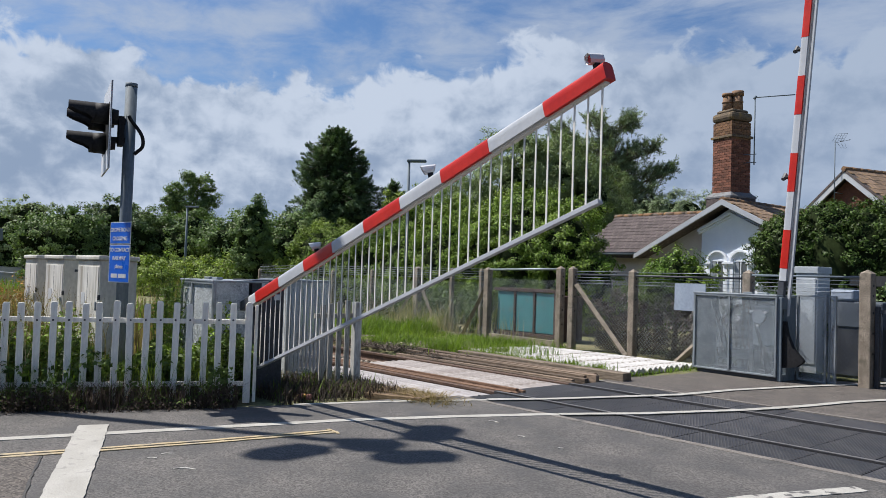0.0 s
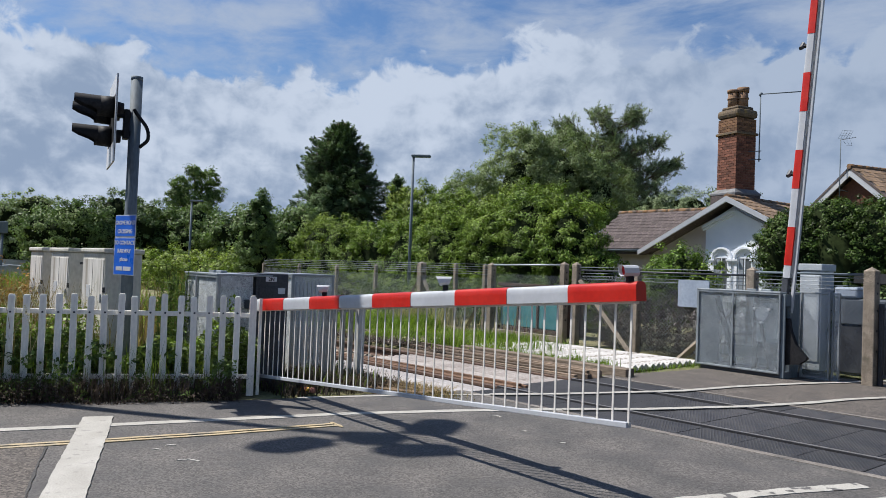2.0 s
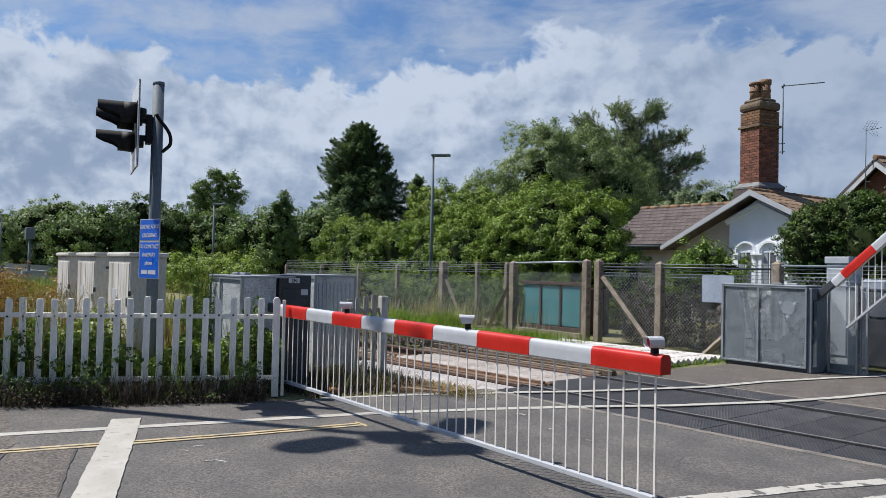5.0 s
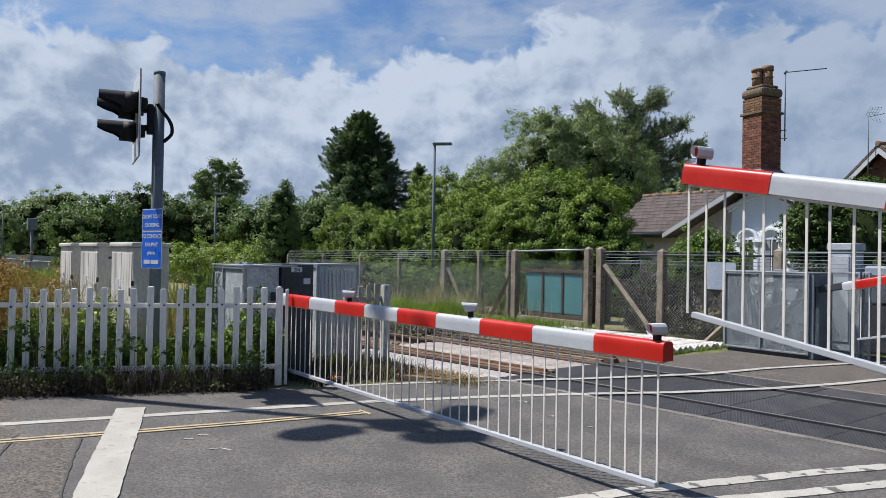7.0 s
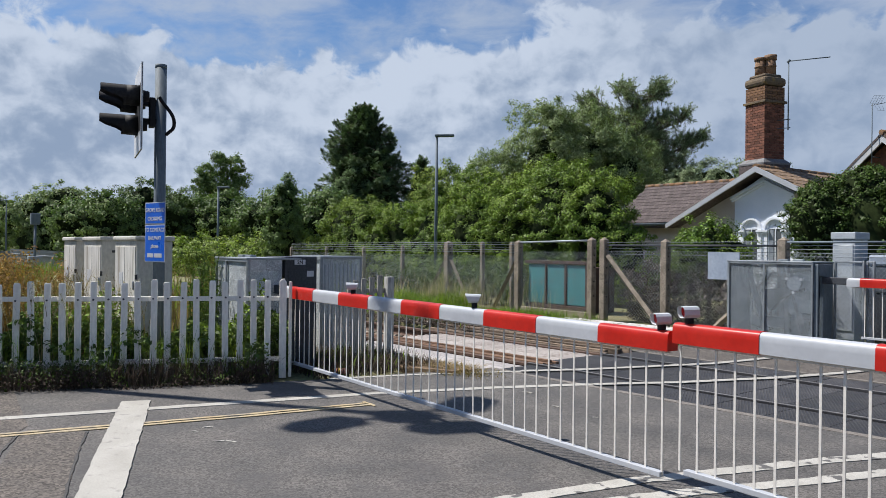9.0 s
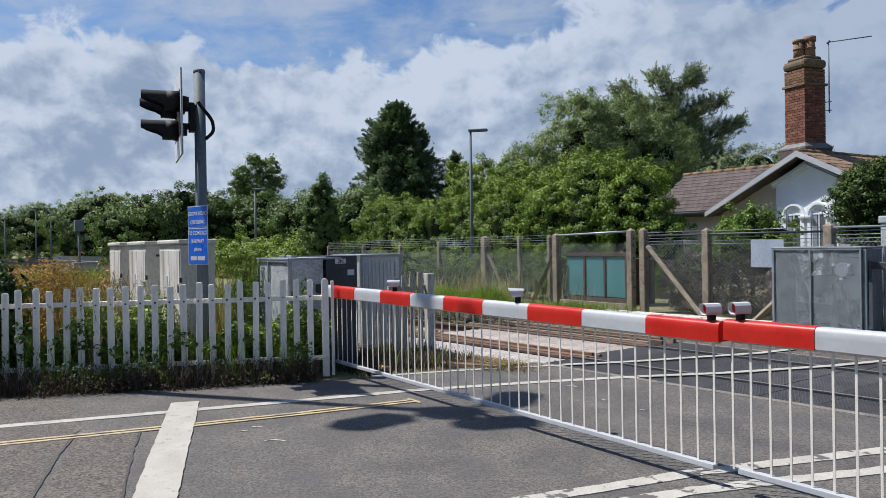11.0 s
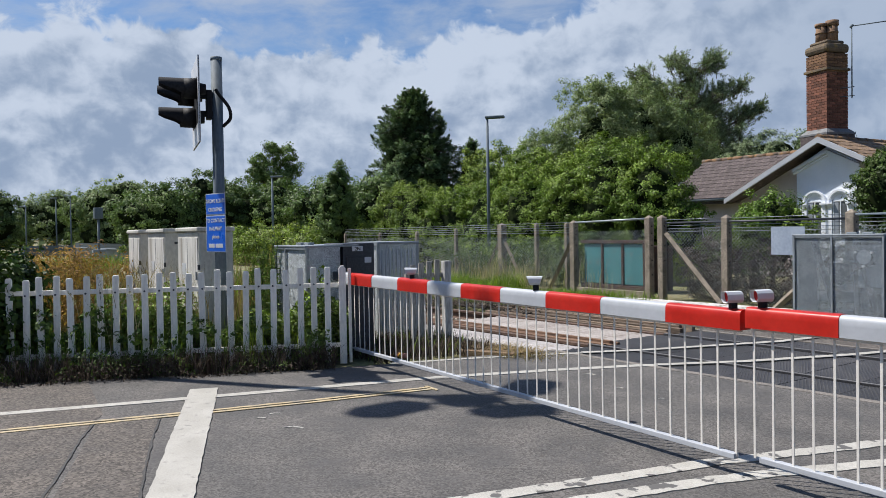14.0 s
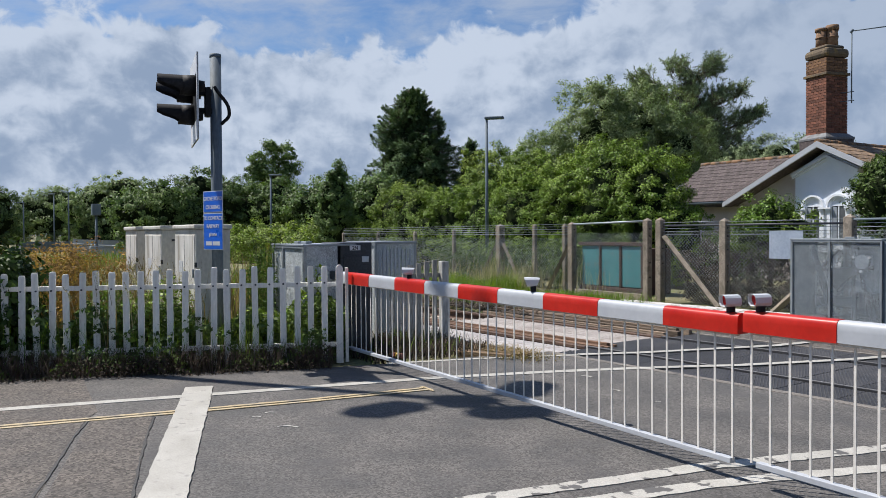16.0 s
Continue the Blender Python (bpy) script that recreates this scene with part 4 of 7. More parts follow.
def motions():
    drop_rows(near_left, [(0, 17.85), (0.1, 15.90), (0.2, 13.95), (0.3, 12.00), (0.4, 10.30), (0.5, 10.04), (0.7, 9.95), (0.8, 9.65), (1.0, 8.80), (1.5, 6.52), (2.0, 4.19), (2.5, 1.88), (2.9, -0.05), (3.0, -0.36), (3.2, -0.20), (3.6, -0.20), (16.0, -0.20)])
    # the near-side boom lands at 8.6 s and goes on quivering
    swing = [(7.75, 4.1), (8.0, 2.95), (8.2, 1.95), (8.3, 1.52), (8.4, 1.03), (8.5, 0.32), (8.6, -0.26), (8.7, -0.45), (8.8, -0.06), (8.9, 0.36), (9.0, 0.32), (9.1, 0.16), (9.2, -0.06)]
    swing += [(9.42 + 0.235 * i, 0.04 + (0.2 - 0.01 * i) * (-1) ** i) for i in range(8)]
    swing += [(11.3, 0.19), (11.4, -0.13), (11.5, -0.22), (11.6, 0.03), (11.8, 0.16), (11.9, 0.03), (12.0, -0.13), (12.1, -0.06), (12.2, 0.07), (12.3, 0.23), (12.4, 0.10), (12.6, -0.10), (12.7, 0.03), (12.8, 0.19), (12.9, 0.13), (13.1, -0.13), (13.3, 0.19), (13.5, -0.06), (13.7, -0.06), (13.9, 0.19), (14.1, -0.22), (14.35, 0.22), (14.5, -0.06), (14.6, -0.16), (14.7, 0.00), (14.8, 0.23), (14.9, 0.13), (15.0, -0.03), (15.1, -0.19), (15.2, -0.03), (15.3, 0.13), (15.4, 0.13), (15.5, -0.03), (15.7, 0.00), (15.9, 0.07), (16.0, -0.03)]
    drop_rows(near_right, [(0, 86), (2.4, 86), (2.7, 83.5), (3.0, 78.5), (4.0, 61.5), (5.0, 44.5), (6.0, 27), (6.5, 18.58), (6.7, 14.9), (6.85, 12.0), (7.0, 9.8), (7.25, 7.08), (7.5, 5.25)] + swing, 0.918, 0.12)
    drop_rows(far_left, [(0, 85.5), (2.5, 85.5), (2.7, 84), (3.0, 79.5), (3.5, 67.5), (4.0, 59), (4.5, 50.5), (5.5, 34), (6.5, 17.6), (6.8, 13.4), (7.0, 11.2), (7.5, 7.8), (8.0, 4.5), (8.5, 1.4), (8.8, 0), (9.2, 0), (16.0, 0.0)])

# ---- white picket fence ----
fence = thing("picket_fence", (0.25, -0.19, 0), "white painted picket fence with bolted rails, weeds at its foot", "fence", rz=-22)
bm = prism(B(), [(-0.033, 0.02), (0.033, 0.02), (0.033, 1.055), (0.026, 1.08), (-0.024, 1.08), (-0.033, 1.06)], -0.01, 0.012, axis="x")
bmesh.ops.bevel(bm, geom=bm.edges[:], offset=0.003, segments=1, affect="EDGES")
picket_me = bpy.data.meshes.new("picket")
bm.to_mesh(picket_me), bm.free()
picket_me.materials.append(WHITE_PAINT)
bolt_me = bpy.data.meshes.new("bolt")
bm = tube(B(), (0.012, 0, 0), (0.022, 0, 0), 0.012, 0.010, 6)
bm.to_mesh(bolt_me), bm.free()
bolt_me.materials.append(DARK_STEEL)
for i in range(28):
    y = -0.165 - 0.149 * i
    p = new("picket", picket_me)
    p.parent, p.matrix_local = fence, pose(0.014, y, 0.012 * math.sin(i * 1.7) + 0.008 * math.sin(i * 4.1) - 0.0021 * i, 0.7 * math.sin(i * 2.9), 0.4 * math.sin(i), 0.8 * math.sin(i * 5.3))
    b = new("bolt", bolt_me)
    b.parent, b.matrix_local = fence, pose(0.014, y, 0.895 - 0.0021 * i)
for z in (0.87, 0.2):
    part("rail", box(B(), -0.03, 0.003, -4.4, 0.03, z - 0.02, z + 0.03, 0.003), WHITE_PAINT, fence)
part("end_post", prism(B(), [(-0.038, 0.0), (0.038, 0.0), (0.038, 1.06), (0.016, 1.09), (-0.016, 1.09), (-0.038, 1.06)], -0.038, 0.038, axis="x"), WHITE_PAINT, fence)
part("side_post", box(B(), -0.05, -0.015, 0.065, 0.1, 0.0, 1.06, 0.005), WHITE_PAINT, fence)

stub = thing("old_fence_stub", (-0.47, 1.62, 0), "weathered fence end with a pale square post", "fence")
part("post", box(B(), -0.05, 0.05, -0.05, 0.05, -0.05, 1.07, 0.008), FLAKED, stub, "pale square wooden post with flaking paint")
for i, y in enumerate((-0.14, -0.26, -0.38, -0.5)):
    part("picket", box(B(), -0.012, 0.012, y - 0.035, y + 0.035, 0.0, 1.09 - 0.02 * i, 0.003), GREY_WOOD, stub)
part("rail", box(B(), -0.05, -0.014, -0.6, -0.05, 0.86, 0.92), GREY_WOOD, stub)

# ---- barrier machines ----


def mesh_panel(parent, x0, x1, z0, z1, y, edge=0.028, label="perforated galvanised steel guard", sheet_mat=None):
    """A framed, perforated sheet in the plane of x and z."""
    sheet = part("guard_panel", box(B(), x0 + edge * 0.5, x1 - edge * 0.5, y - 0.0006, y + 0.0006, z0 + edge * 0.5, z1 - edge * 0.5), sheet_mat or GALV_HOLES, parent, label)
    for a, b, c, d in ((x0, x0 + edge, z0, z1), (x1 - edge, x1, z0, z1), (x0 + edge, x1 - edge, z0, z0 + edge), (x0 + edge, x1 - edge, z1 - edge, z1)):
        part("frame_bar", box(B(), a, b, y - 0.02, y + 0.02, c, d, 0.004), GALV, sheet)
    return sheet


def machine(at, rz, label, body, reach=0.1, back=1.36):
    """Stands beside the boom's axle, which is above its origin; the guards reach back along -x."""
    t = thing("barrier_machine", at, label, "barrier machine", "barrier machines", "", rz)
    mesh_panel(t, -back, reach, 0.06, 1.29, -0.22, sheet_mat=GALV_HOLES if body else GALV_DENSE)
    mesh_panel(t, -back, 0.05, 0.06, 1.29, 0.42)
    part("end_panel", box(B(), -back - 0.025, -back - 0.002, -0.22, 0.44, 0.06, 1.29, 0.004), GALV, t)
    bm = box(B(), -back - 0.02, reach, -0.245, 0.45, 1.29, 1.315, 0.006)
    for x in (-0.6, -0.35):
        box(bm, x, x + 0.16, -0.02, 0.06, 1.315, 1.345, 0.005)
    part("lid", bm, GALV, t)
    part("inner_frame", box(B(), -0.5, -0.42, 0.0, 0.08, 0.06, 1.2, 0.01), DARK_STEEL, t)
    part("drive_box", box(B(), -0.38, 0.02, -0.1, 0.3, 0.5, 1.15, 0.03), GREY_POLE, t, "grey drive unit inside the guard")
    part("weight_arm", box(B(), -back + 0.26, -0.1, 0.02, 0.06, 0.25, 0.42, 0.01), DARK_STEEL, t)
    part("base", box(B(), -back + 0.06, 0.1, -0.2, 0.45, 0.0, 0.07), DARK_STEEL, t)
    part("panel_seam", box(B(), -back * 0.53, -back * 0.53 + 0.03, -0.245, -0.23, 0.08, 1.27), GALV, t)
    if not body:
        part("end_panel", box(B(), reach - 0.0072, reach - 0.006, -0.2, 0.2, 0.06, 1.29), GALV_DENSE, t)
        part("corner_post", box(B(), reach - 0.02, reach + 0.015, -0.235, -0.2, 0.06, 1.29, 0.004), GALV, t)
        return t
    bm = box(B(), 0.1, 0.165, -0.21, -0.175, 0.0, 1.28, 0.008)
    box(bm, 0.1, 0.165, -0.05, 0.2, 0.0, 1.28, 0.012)
    box(bm, 0.1, 0.165, -0.175, -0.05, 1.1, 1.28), box(bm, 0.1, 0.165, -0.175, -0.05, 0.0, 0.1)
    part("machine_body", bm, GREY_POLE, t, "grey painted machine body, slotted for the counterweight")
    disc = tube(B(), (-0.25, -0.16, 0.97), (-0.25, -0.11, 0.97), 0.11, 0.11, 20)
    for k in range(3):
        c, d = -0.25 + 0.14 * math.cos(0.5 + k * 2.1), 0.97 + 0.14 * math.sin(0.5 + k * 2.1)
        tube(disc, (c, -0.16, d), (c, -0.11, d), 0.02, 0.02, 8)
    part("drive_disc", disc, BLUE_GREY, t, "bolted drive disc")
    for k in range(3):
        a = 0.5 + k * 2.1
        part("bolt", tube(B(), (-0.25 + 0.14 * math.cos(a), -0.18, 0.97 + 0.14 * math.sin(a)), (-0.25 + 0.14 * math.cos(a), -0.16, 0.97 + 0.14 * math.sin(a)), 0.022, 0.018, 8), SIGN_WHITE, t, "bright bolt head")
    part("back_plate", box(B(), -back + 0.74, -0.02, 0.3, 0.33, 0.1, 1.25, 0.01), BLUE_DIM, t, "grey plate inside the guard")
    for x0, z0, x1, z1 in ((-1.1, 1.2, -0.75, 0.12), (-0.42, 1.22, -0.1, 0.1)):
        part("brace", tube(B(), (x0, -0.08, z0), (x1, -0.08, z1), 0.055, 0.055, 4, smooth=False), DARK_STEEL, t)
    return t


machine((1.86, 7.82, 0.0), 0, "galvanised steel barrier machine guard beyond the railway", True)
machine((11.45, 0.15, 0.0), 180, "galvanised steel barrier machine guard on the near side", True)
machine((-0.62, -0.14, 0.0), 0, "galvanised steel barrier machine guard behind the fence", False, 0.27, 0.8)
bm = box(B(), -0.95, -0.36, 0.1, 0.52, 0.0, 1.33, 0.012)
box(bm, -0.362, -0.35, 0.14, 0.48, 0.95, 1.17, 0.004)
housing = solid("machine_housing", bm, DARK_STEEL, "dark grey machine housing with a small number plate", "machine housing")
part("number_plate", box(B(), -0.358, -0.349, 0.22, 0.36, 1.235, 1.295), SIGN_WHITE, housing, "small white plate")
part("data_plate", box(B(), -0.349, -0.345, 0.38, 0.47, 1.09, 1.16), SIGN_WHITE, housing, "white data label")
locker = thing("steel_locker", (-1.55, 1.25, 0), "galvanised steel locker with ribbed door", "locker")
mesh_panel(locker, -0.45, 0.45, 0.0, 1.3, -0.3, sheet_mat=GALV_DENSE), mesh_panel(locker, -0.45, 0.45, 0.0, 1.3, 0.3)
part("back", box(B(), -0.45, -0.43, -0.28, 0.28, 0.0, 1.3), PALE_CAB, locker)
part("lid", box(B(), -0.46, 0.46, -0.32, 0.32, 1.3, 1.33, 0.005), GALV, locker)
door = part("door", box(B(), 0.4478, 0.449, -0.28, 0.28, 0.0, 1.3), GALV_DENSE, locker, "ribbed perforated door")
for i in range(9):
    part("rib", box(B(), 0.45, 0.458, -0.26 + 0.058 * i, -0.235 + 0.058 * i, 0.1, 1.22), PALE_CAB, door)

# ---- equipment cabinets ----


def cabinet(x, y, w, d, h):
    """Its door faces -y; x, y is the corner between the door and the side."""
    t = thing("equipment_cabinet", (x, y, 0), "tall pale grey weathered railway equipment cabinet behind the fence", "cabinet", "equipment cabinets behind the fence", "", 4.4)
    part("body", box(B(), -d, 0, 0, w, 0.0, h, 0.012), CABINET, t)
    part("cap", box(B(), -d - 0.02, 0.025, -0.025, w + 0.02, h, h + 0.055, 0.015), CABINET, t)
    door = part("door", box(B(), -d + 0.03, -0.03, -0.008, 0.0, 0.1, h - 0.07, 0.003), CABINET_DOOR, t)
    part("handle", box(B(), -0.07, -0.052, -0.025, -0.008, h * 0.62, h * 0.62 + 0.1, 0.003), GALV, door)
    part("notice", box(B(), -d * 0.75, -d * 0.75 + 0.13, -0.012, -0.008, 0.98, 1.12), SIGN_WHITE, door)
    part("door_gap", box(B(), -d * 0.5 - 0.004, -d * 0.5 + 0.004, -0.0095, -0.007, 0.1, h - 0.07), DARK_STEEL, door)
    part("hinge", box(B(), -0.008, 0.01, -0.018, 0.01, h * 0.7, h * 0.7 + 0.06, 0.003), DARK_STEEL, t)
    part("vent", box(B(), 0.001, 0.006, w * 0.3, w * 0.42, h * 0.9, h * 0.9 + 0.03, 0.002), DARK_STEEL, t)


for along, wide in ((2.52, 0.62), (1.33, 0.785), (0.0, 0.785)):
    cabinet(-1.035 - along * _c, -1.436 - along * _s, 0.42, wide, 1.5)

# ---- road signal ----
signal = thing("road_signal", (-0.54, -1.32, 0), "grey post with black hooded crossing lights and a backing board", "signal")
part("post", tube(B(), (0, 0, 0), (0, 0, 3.43), 0.062, 0.062, 20), GREY_POLE, signal, "grey painted steel post")
part("post_cap", tube(B(), (0, 0, 3.41), (0, 0, 3.45), 0.064, 0.063, 20), GREY_POLE, signal)
bm = B()
SIG = Matrix.Rotation(radians(-10), 4, "Z")
box(bm, -0.48, 0.48, -0.235, -0.222, 2.45, 3.36, 0.004)
board = part("backing_board", bm, [BLACK], signal, "black backing board with white border")
board.matrix_local = SIG
bm = B()
for a, b, c, d in ((-0.48, -0.41, 2.45, 3.36), (0.41, 0.48, 2.45, 3.36), (-0.41, 0.41, 2.45, 2.66), (-0.41, 0.41, 3.16, 3.36)):
    box(bm, a, b, -0.238, -0.2195, c, d)
part("border", bm, SIGN_WHITE, board, "white board border")


def hood(x, z):
    """A lamp case with a long hood cut off aslant."""
    bm = tube(B(), (x, -0.24, z), (x, -0.37, z), 0.114, 0.108, 20)
    seg, rows = 20, []
    for k in range(7):
        f = k / 6
        rows.append([bm.verts.new((x + 0.108 * math.sin(a), -0.37 - 0.25 * f * min(1.0, max(0.12, (math.cos(a) + 0.55) / 0.75)) , z + 0.108 * math.cos(a))) for a in (2 * math.pi * i / seg for i in range(seg))])
    for r0, r1 in zip(rows, rows[1:]):
        for i in range(seg):
            f = bm.faces.new((r0[i], r0[(i + 1) % seg], r1[(i + 1) % seg], r1[i]))
            f.smooth = True
    tube(bm, (x, -0.14, z), (x, -0.225, z), 0.055, 0.07, 12)
    return bm


for x, z in ((0.25, 3.04), (-0.25, 3.04), (0.0, 2.76)):
    h = part("lamp_head", hood(x, z), BLACK, signal, "black hooded lamp head")
    h.matrix_local = SIG
bm = box(B(), -0.04, 0.04, -0.2, 0.0, 2.98, 3.05, 0.004)
box(bm, -0.04, 0.04, -0.2, 0.0, 2.78, 2.84, 0.004)
box(bm, -0.07, 0.07, -0.12, -0.06, 2.75, 3.07, 0.006)
part("bracket", bm, BLACK, signal).matrix_local = SIG
cur = bpy.data.curves.new("cable", "CURVE")
cur.dimensions, cur.bevel_depth = "3D", 0.019
sp = cur.splines.new("BEZIER")
sp.bezier_points.add(2)
for bp, co in zip(sp.bezier_points, ((0.055, -0.03, 3.08), (0.1, 0.12, 2.78), (0.04, 0.05, 2.67))):
    bp.co, bp.handle_left_type, bp.handle_right_type = co, "AUTO", "AUTO"
cur.materials.append(BLACK)
o = new("cable", cur)
o.parent = signal
SGN = Matrix.Rotation(radians(15.5), 4, "Z")


def lettering(text, size, x, y, z, parent, material, name="lettering", turn=None):
    cu = bpy.data.curves.new(name, "FONT")
    cu.body, cu.size, cu.align_x, cu.extrude, cu.offset = text, size, "CENTER", 0.001, 0.022 * size
    tmp = bpy.data.objects.new(name, cu)
    me = bpy.data.meshes.new_from_object(tmp)
    bpy.data.objects.remove(tmp)
    me.materials.clear()
    me.materials.append(material)
    ob = new(name, me)
    ob.parent = parent
    ob.matrix_local = (turn or Matrix()) @ pose(x, y, z, 90, 0, 0)
    return ob


for name, z0, z1 in (("upper_sign", 1.68, 1.92), ("lower_sign", 1.265, 1.675)):
    bm = box(B(), -0.145, 0.255, -0.085, -0.08, z0, z1)
    p = part(name, bm, SIGN_WHITE, signal, "white border of blue sign plate")
    p.matrix_local = SGN
    part("face", box(B(), -0.135, 0.245, -0.0875, -0.084, z0 + 0.01, z1 - 0.01), BLUE_SIGN, p, "blue sign face")
    rows = (("GROVE ROAD", 0.06, 1.815), ("CROSSING", 0.06, 1.72)) if z0 > 1.5 else (("TO CONTACT", 0.06, 1.598), ("RAILWAY", 0.06, 1.508), ("phone", 0.06, 1.42))
    for txt, s, z in rows:
        lettering(txt, s, 0.055, -0.0885, z, p, SIGN_WHITE)
    if z0 < 1.5:
        for i, w in enumerate((0.12, 0.15)):
            part("bar", box(B(), -0.09 + i * 0.14, -0.09 + i * 0.14 + w, -0.0895, -0.087, 1.315, 1.36), SIGN_WHITE, p)

ln = lettering("2N", 0.062, 0, 0, 0, housing, BLACK)
ln.matrix_local = pose(-0.3485, 0.29, 1.243, 90, 0, 90)

# ---- fence beyond the railway ----
back = thing("chain_link_fence", (0, 8.3, 0), "chain-link fence on concrete posts with barbed wire", "fence")


def cpost(x, dy, h, w=0.17):
    bm = B()
    box(bm, x - w / 2, x + w / 2, dy - w / 2, dy + w / 2, -0.05, h - 0.06, 0.012)
    top = bm.verts.new((x, dy, h))
    q = [bm.verts.new((x + a * w / 2, dy + b * w / 2, h - 0.06)) for a, b in ((-1, -1), (1, -1), (1, 1), (-1, 1))]
    for i in range(4):
        bm.faces.new((q[i], q[(i + 1) % 4], top))
    for z in (0.5, 0.8, 1.1, 1.35, 1.5):
        tube(bm, (x - 0.01 + w / 2 - 0.0, dy, z), (x + w / 2 + 0.004, dy, z), 0.018, 0.018, 8, 1)
    return part("post", bm, [POST_CONC, BLACK], back, "square concrete post with pointed top")


for x, dy, h, w in ((-5.62, 0, 1.68, 0.15), (-3.28, 0, 1.73, 0.14), (-2.93, 0, 1.73, 0.14), (-1.4, 0.05, 1.69, 0.14), (1.02, 0.05, 1.71, 0.15), (2.97, 0, 1.74, 0.17)):
    cpost(x, dy, h, w)
for x, h, w in ((-6.75, 1.66, 0.1), (-7.95, 1.67, 0.1), (-9.5, 1.68, 0.19), (-11.9, 1.58, 0.1), (-14.3, 1.52, 0.1), (-17, 1.5, 0.1), (-20, 1.5, 0.1)):
    cpost(x, 0.75, h, w)


def strut(p0, p1, w=0.09):
    part("strut", tube(B(), p0, p1, w / 2 * 1.3, w / 2 * 1.3, 4, smooth=False), POST_CONC, back)


strut((-2.83, 0, 1.34), (-1.42, -0.1, 0.02))
strut((-5.7, 0, 1.2), (-6.6, 0.05, 0.0))
strut((0.9, 0, 1.1), (-0.3, -0.1, 0.0))
strut((-9.6, 0.75, 1.2), (-10.5, 0.75, 0.1)), strut((-9.4, 0.75, 1.2), (-8.6, 0.75, 0.1))


def chain_link(x0, x1, y0, y1, z0, z1, pitch=0.075):
    """Crossed wires of square section."""
    vs, k = [], 0
    L, H = x1 - x0, z1 - z0
    n = int((L + H) / pitch)
    for sgn in (1, -1):
        for i in range(n):
            a = x0 - H + i * pitch
            s0, s1 = max(0.0, (x0 - a) / H), min(1.0, (x1 - a) / H)
            if s1 - s0 < 0.02:
                continue
            pts = []
            for s in (s0, s1):
                x = a + s * H
                pts.append((x, y0 + (y1 - y0) * (x - x0) / L, z0 + H * (s if sgn > 0 else 1 - s)))
            vs.append(pts)
    p = np.array(vs)
    w = 0.0018
    corner = np.array([(0, -w, -w), (0, w, -w), (0, w, w), (0, -w, w)])
    v = (p[:, :, None] + corner).reshape(-1, 3)
    k = np.arange(len(p))[:, None, None] * 8
    f = np.array([(i, (i + 1) % 4, 4 + (i + 1) % 4, 4 + i) for i in range(4)])
    o = new("wire_mesh", raw_mesh("wire_mesh", v, (k + f).reshape(-1, 4), GALV))
    o.parent = back
    tagged(o, "galvanised wire mesh", kind="stuff")


chain_link(-5.54, -3.38, 0, 0, 0.05, 1.42)
chain_link(-2.85, -1.48, 0, 0, 0.05, 1.45), chain_link(-1.32, 0.94, 0.05, 0.05, 0.05, 1.45), chain_link(1.1, 2.89, 0.02, 0.02, 0.1, 1.45)
chain_link(-20, -5.7, 0.75, 0.1, 0.0, 1.3)
for z in (1.38, 1.44, 1.5, 1.56, 1.62):
    for a, b, d0, d1 in ((-20, -5.62, 0.75, 0.0), (-2.93, -1.4, 0.0, 0.05), (-1.4, 1.02, 0.05, 0.05), (1.02, 2.97, 0.05, 0.0)):
        part("barbed_wire", tube(B(), (a, d0, z), (b, d1, z + 0.01), 0.005, 0.005, 5), GALV, back)
part("gate_pipe", tube(B(), (-5.6, 0, 1.62), (-3.3, 0, 1.66), 0.022, 0.022, 8), GALV, back, "galvanised top pipe")
for a, b, z in ((-2.9, 1.0, 1.56), (1.0, 2.95, 1.62)):
    part("top_pipe", tube(B(), (a, 0.02, z), (b, 0.02, z), 0.018, 0.018, 8), DARK_STEEL if a < 0 else GREY_POLE, back)
part("plinth", box(B(), -5.54, -3.4, -0.03, 0.05, -0.02, 0.14, 0.01), POST_CONC, back, "low concrete plinth")

skip = thing("metal_skip", (-6.47, 9.3, 0), "teal metal skip with rusty frame behind the fence", "skip")
for i in range(3):
    part("side_panel", box(B(), 0.08 + 0.68 * i, 0.68 + 0.68 * i, 0.0, 0.06, 0.16, 1.1, 0.01), TEAL, skip, "teal painted panel")
    part("upright", box(B(), 0.69 + 0.68 * i, 0.75 + 0.68 * i, -0.03, 0.08, 0.1, 1.12, 0.006), RUST_FRAME, skip, "rusty steel upright")
for z0, z1 in ((1.12, 1.2), (0.04, 0.14)):
    part("rim", box(B(), -0.02, 2.14, -0.04, 0.09, z0, z1, 0.008), RUST_FRAME, skip, "rusty steel rim")
part("tub", box(B(), 0.02, 2.1, 0.07, 0.9, 0.0, 1.05, 0.01), RUST_FRAME, skip)

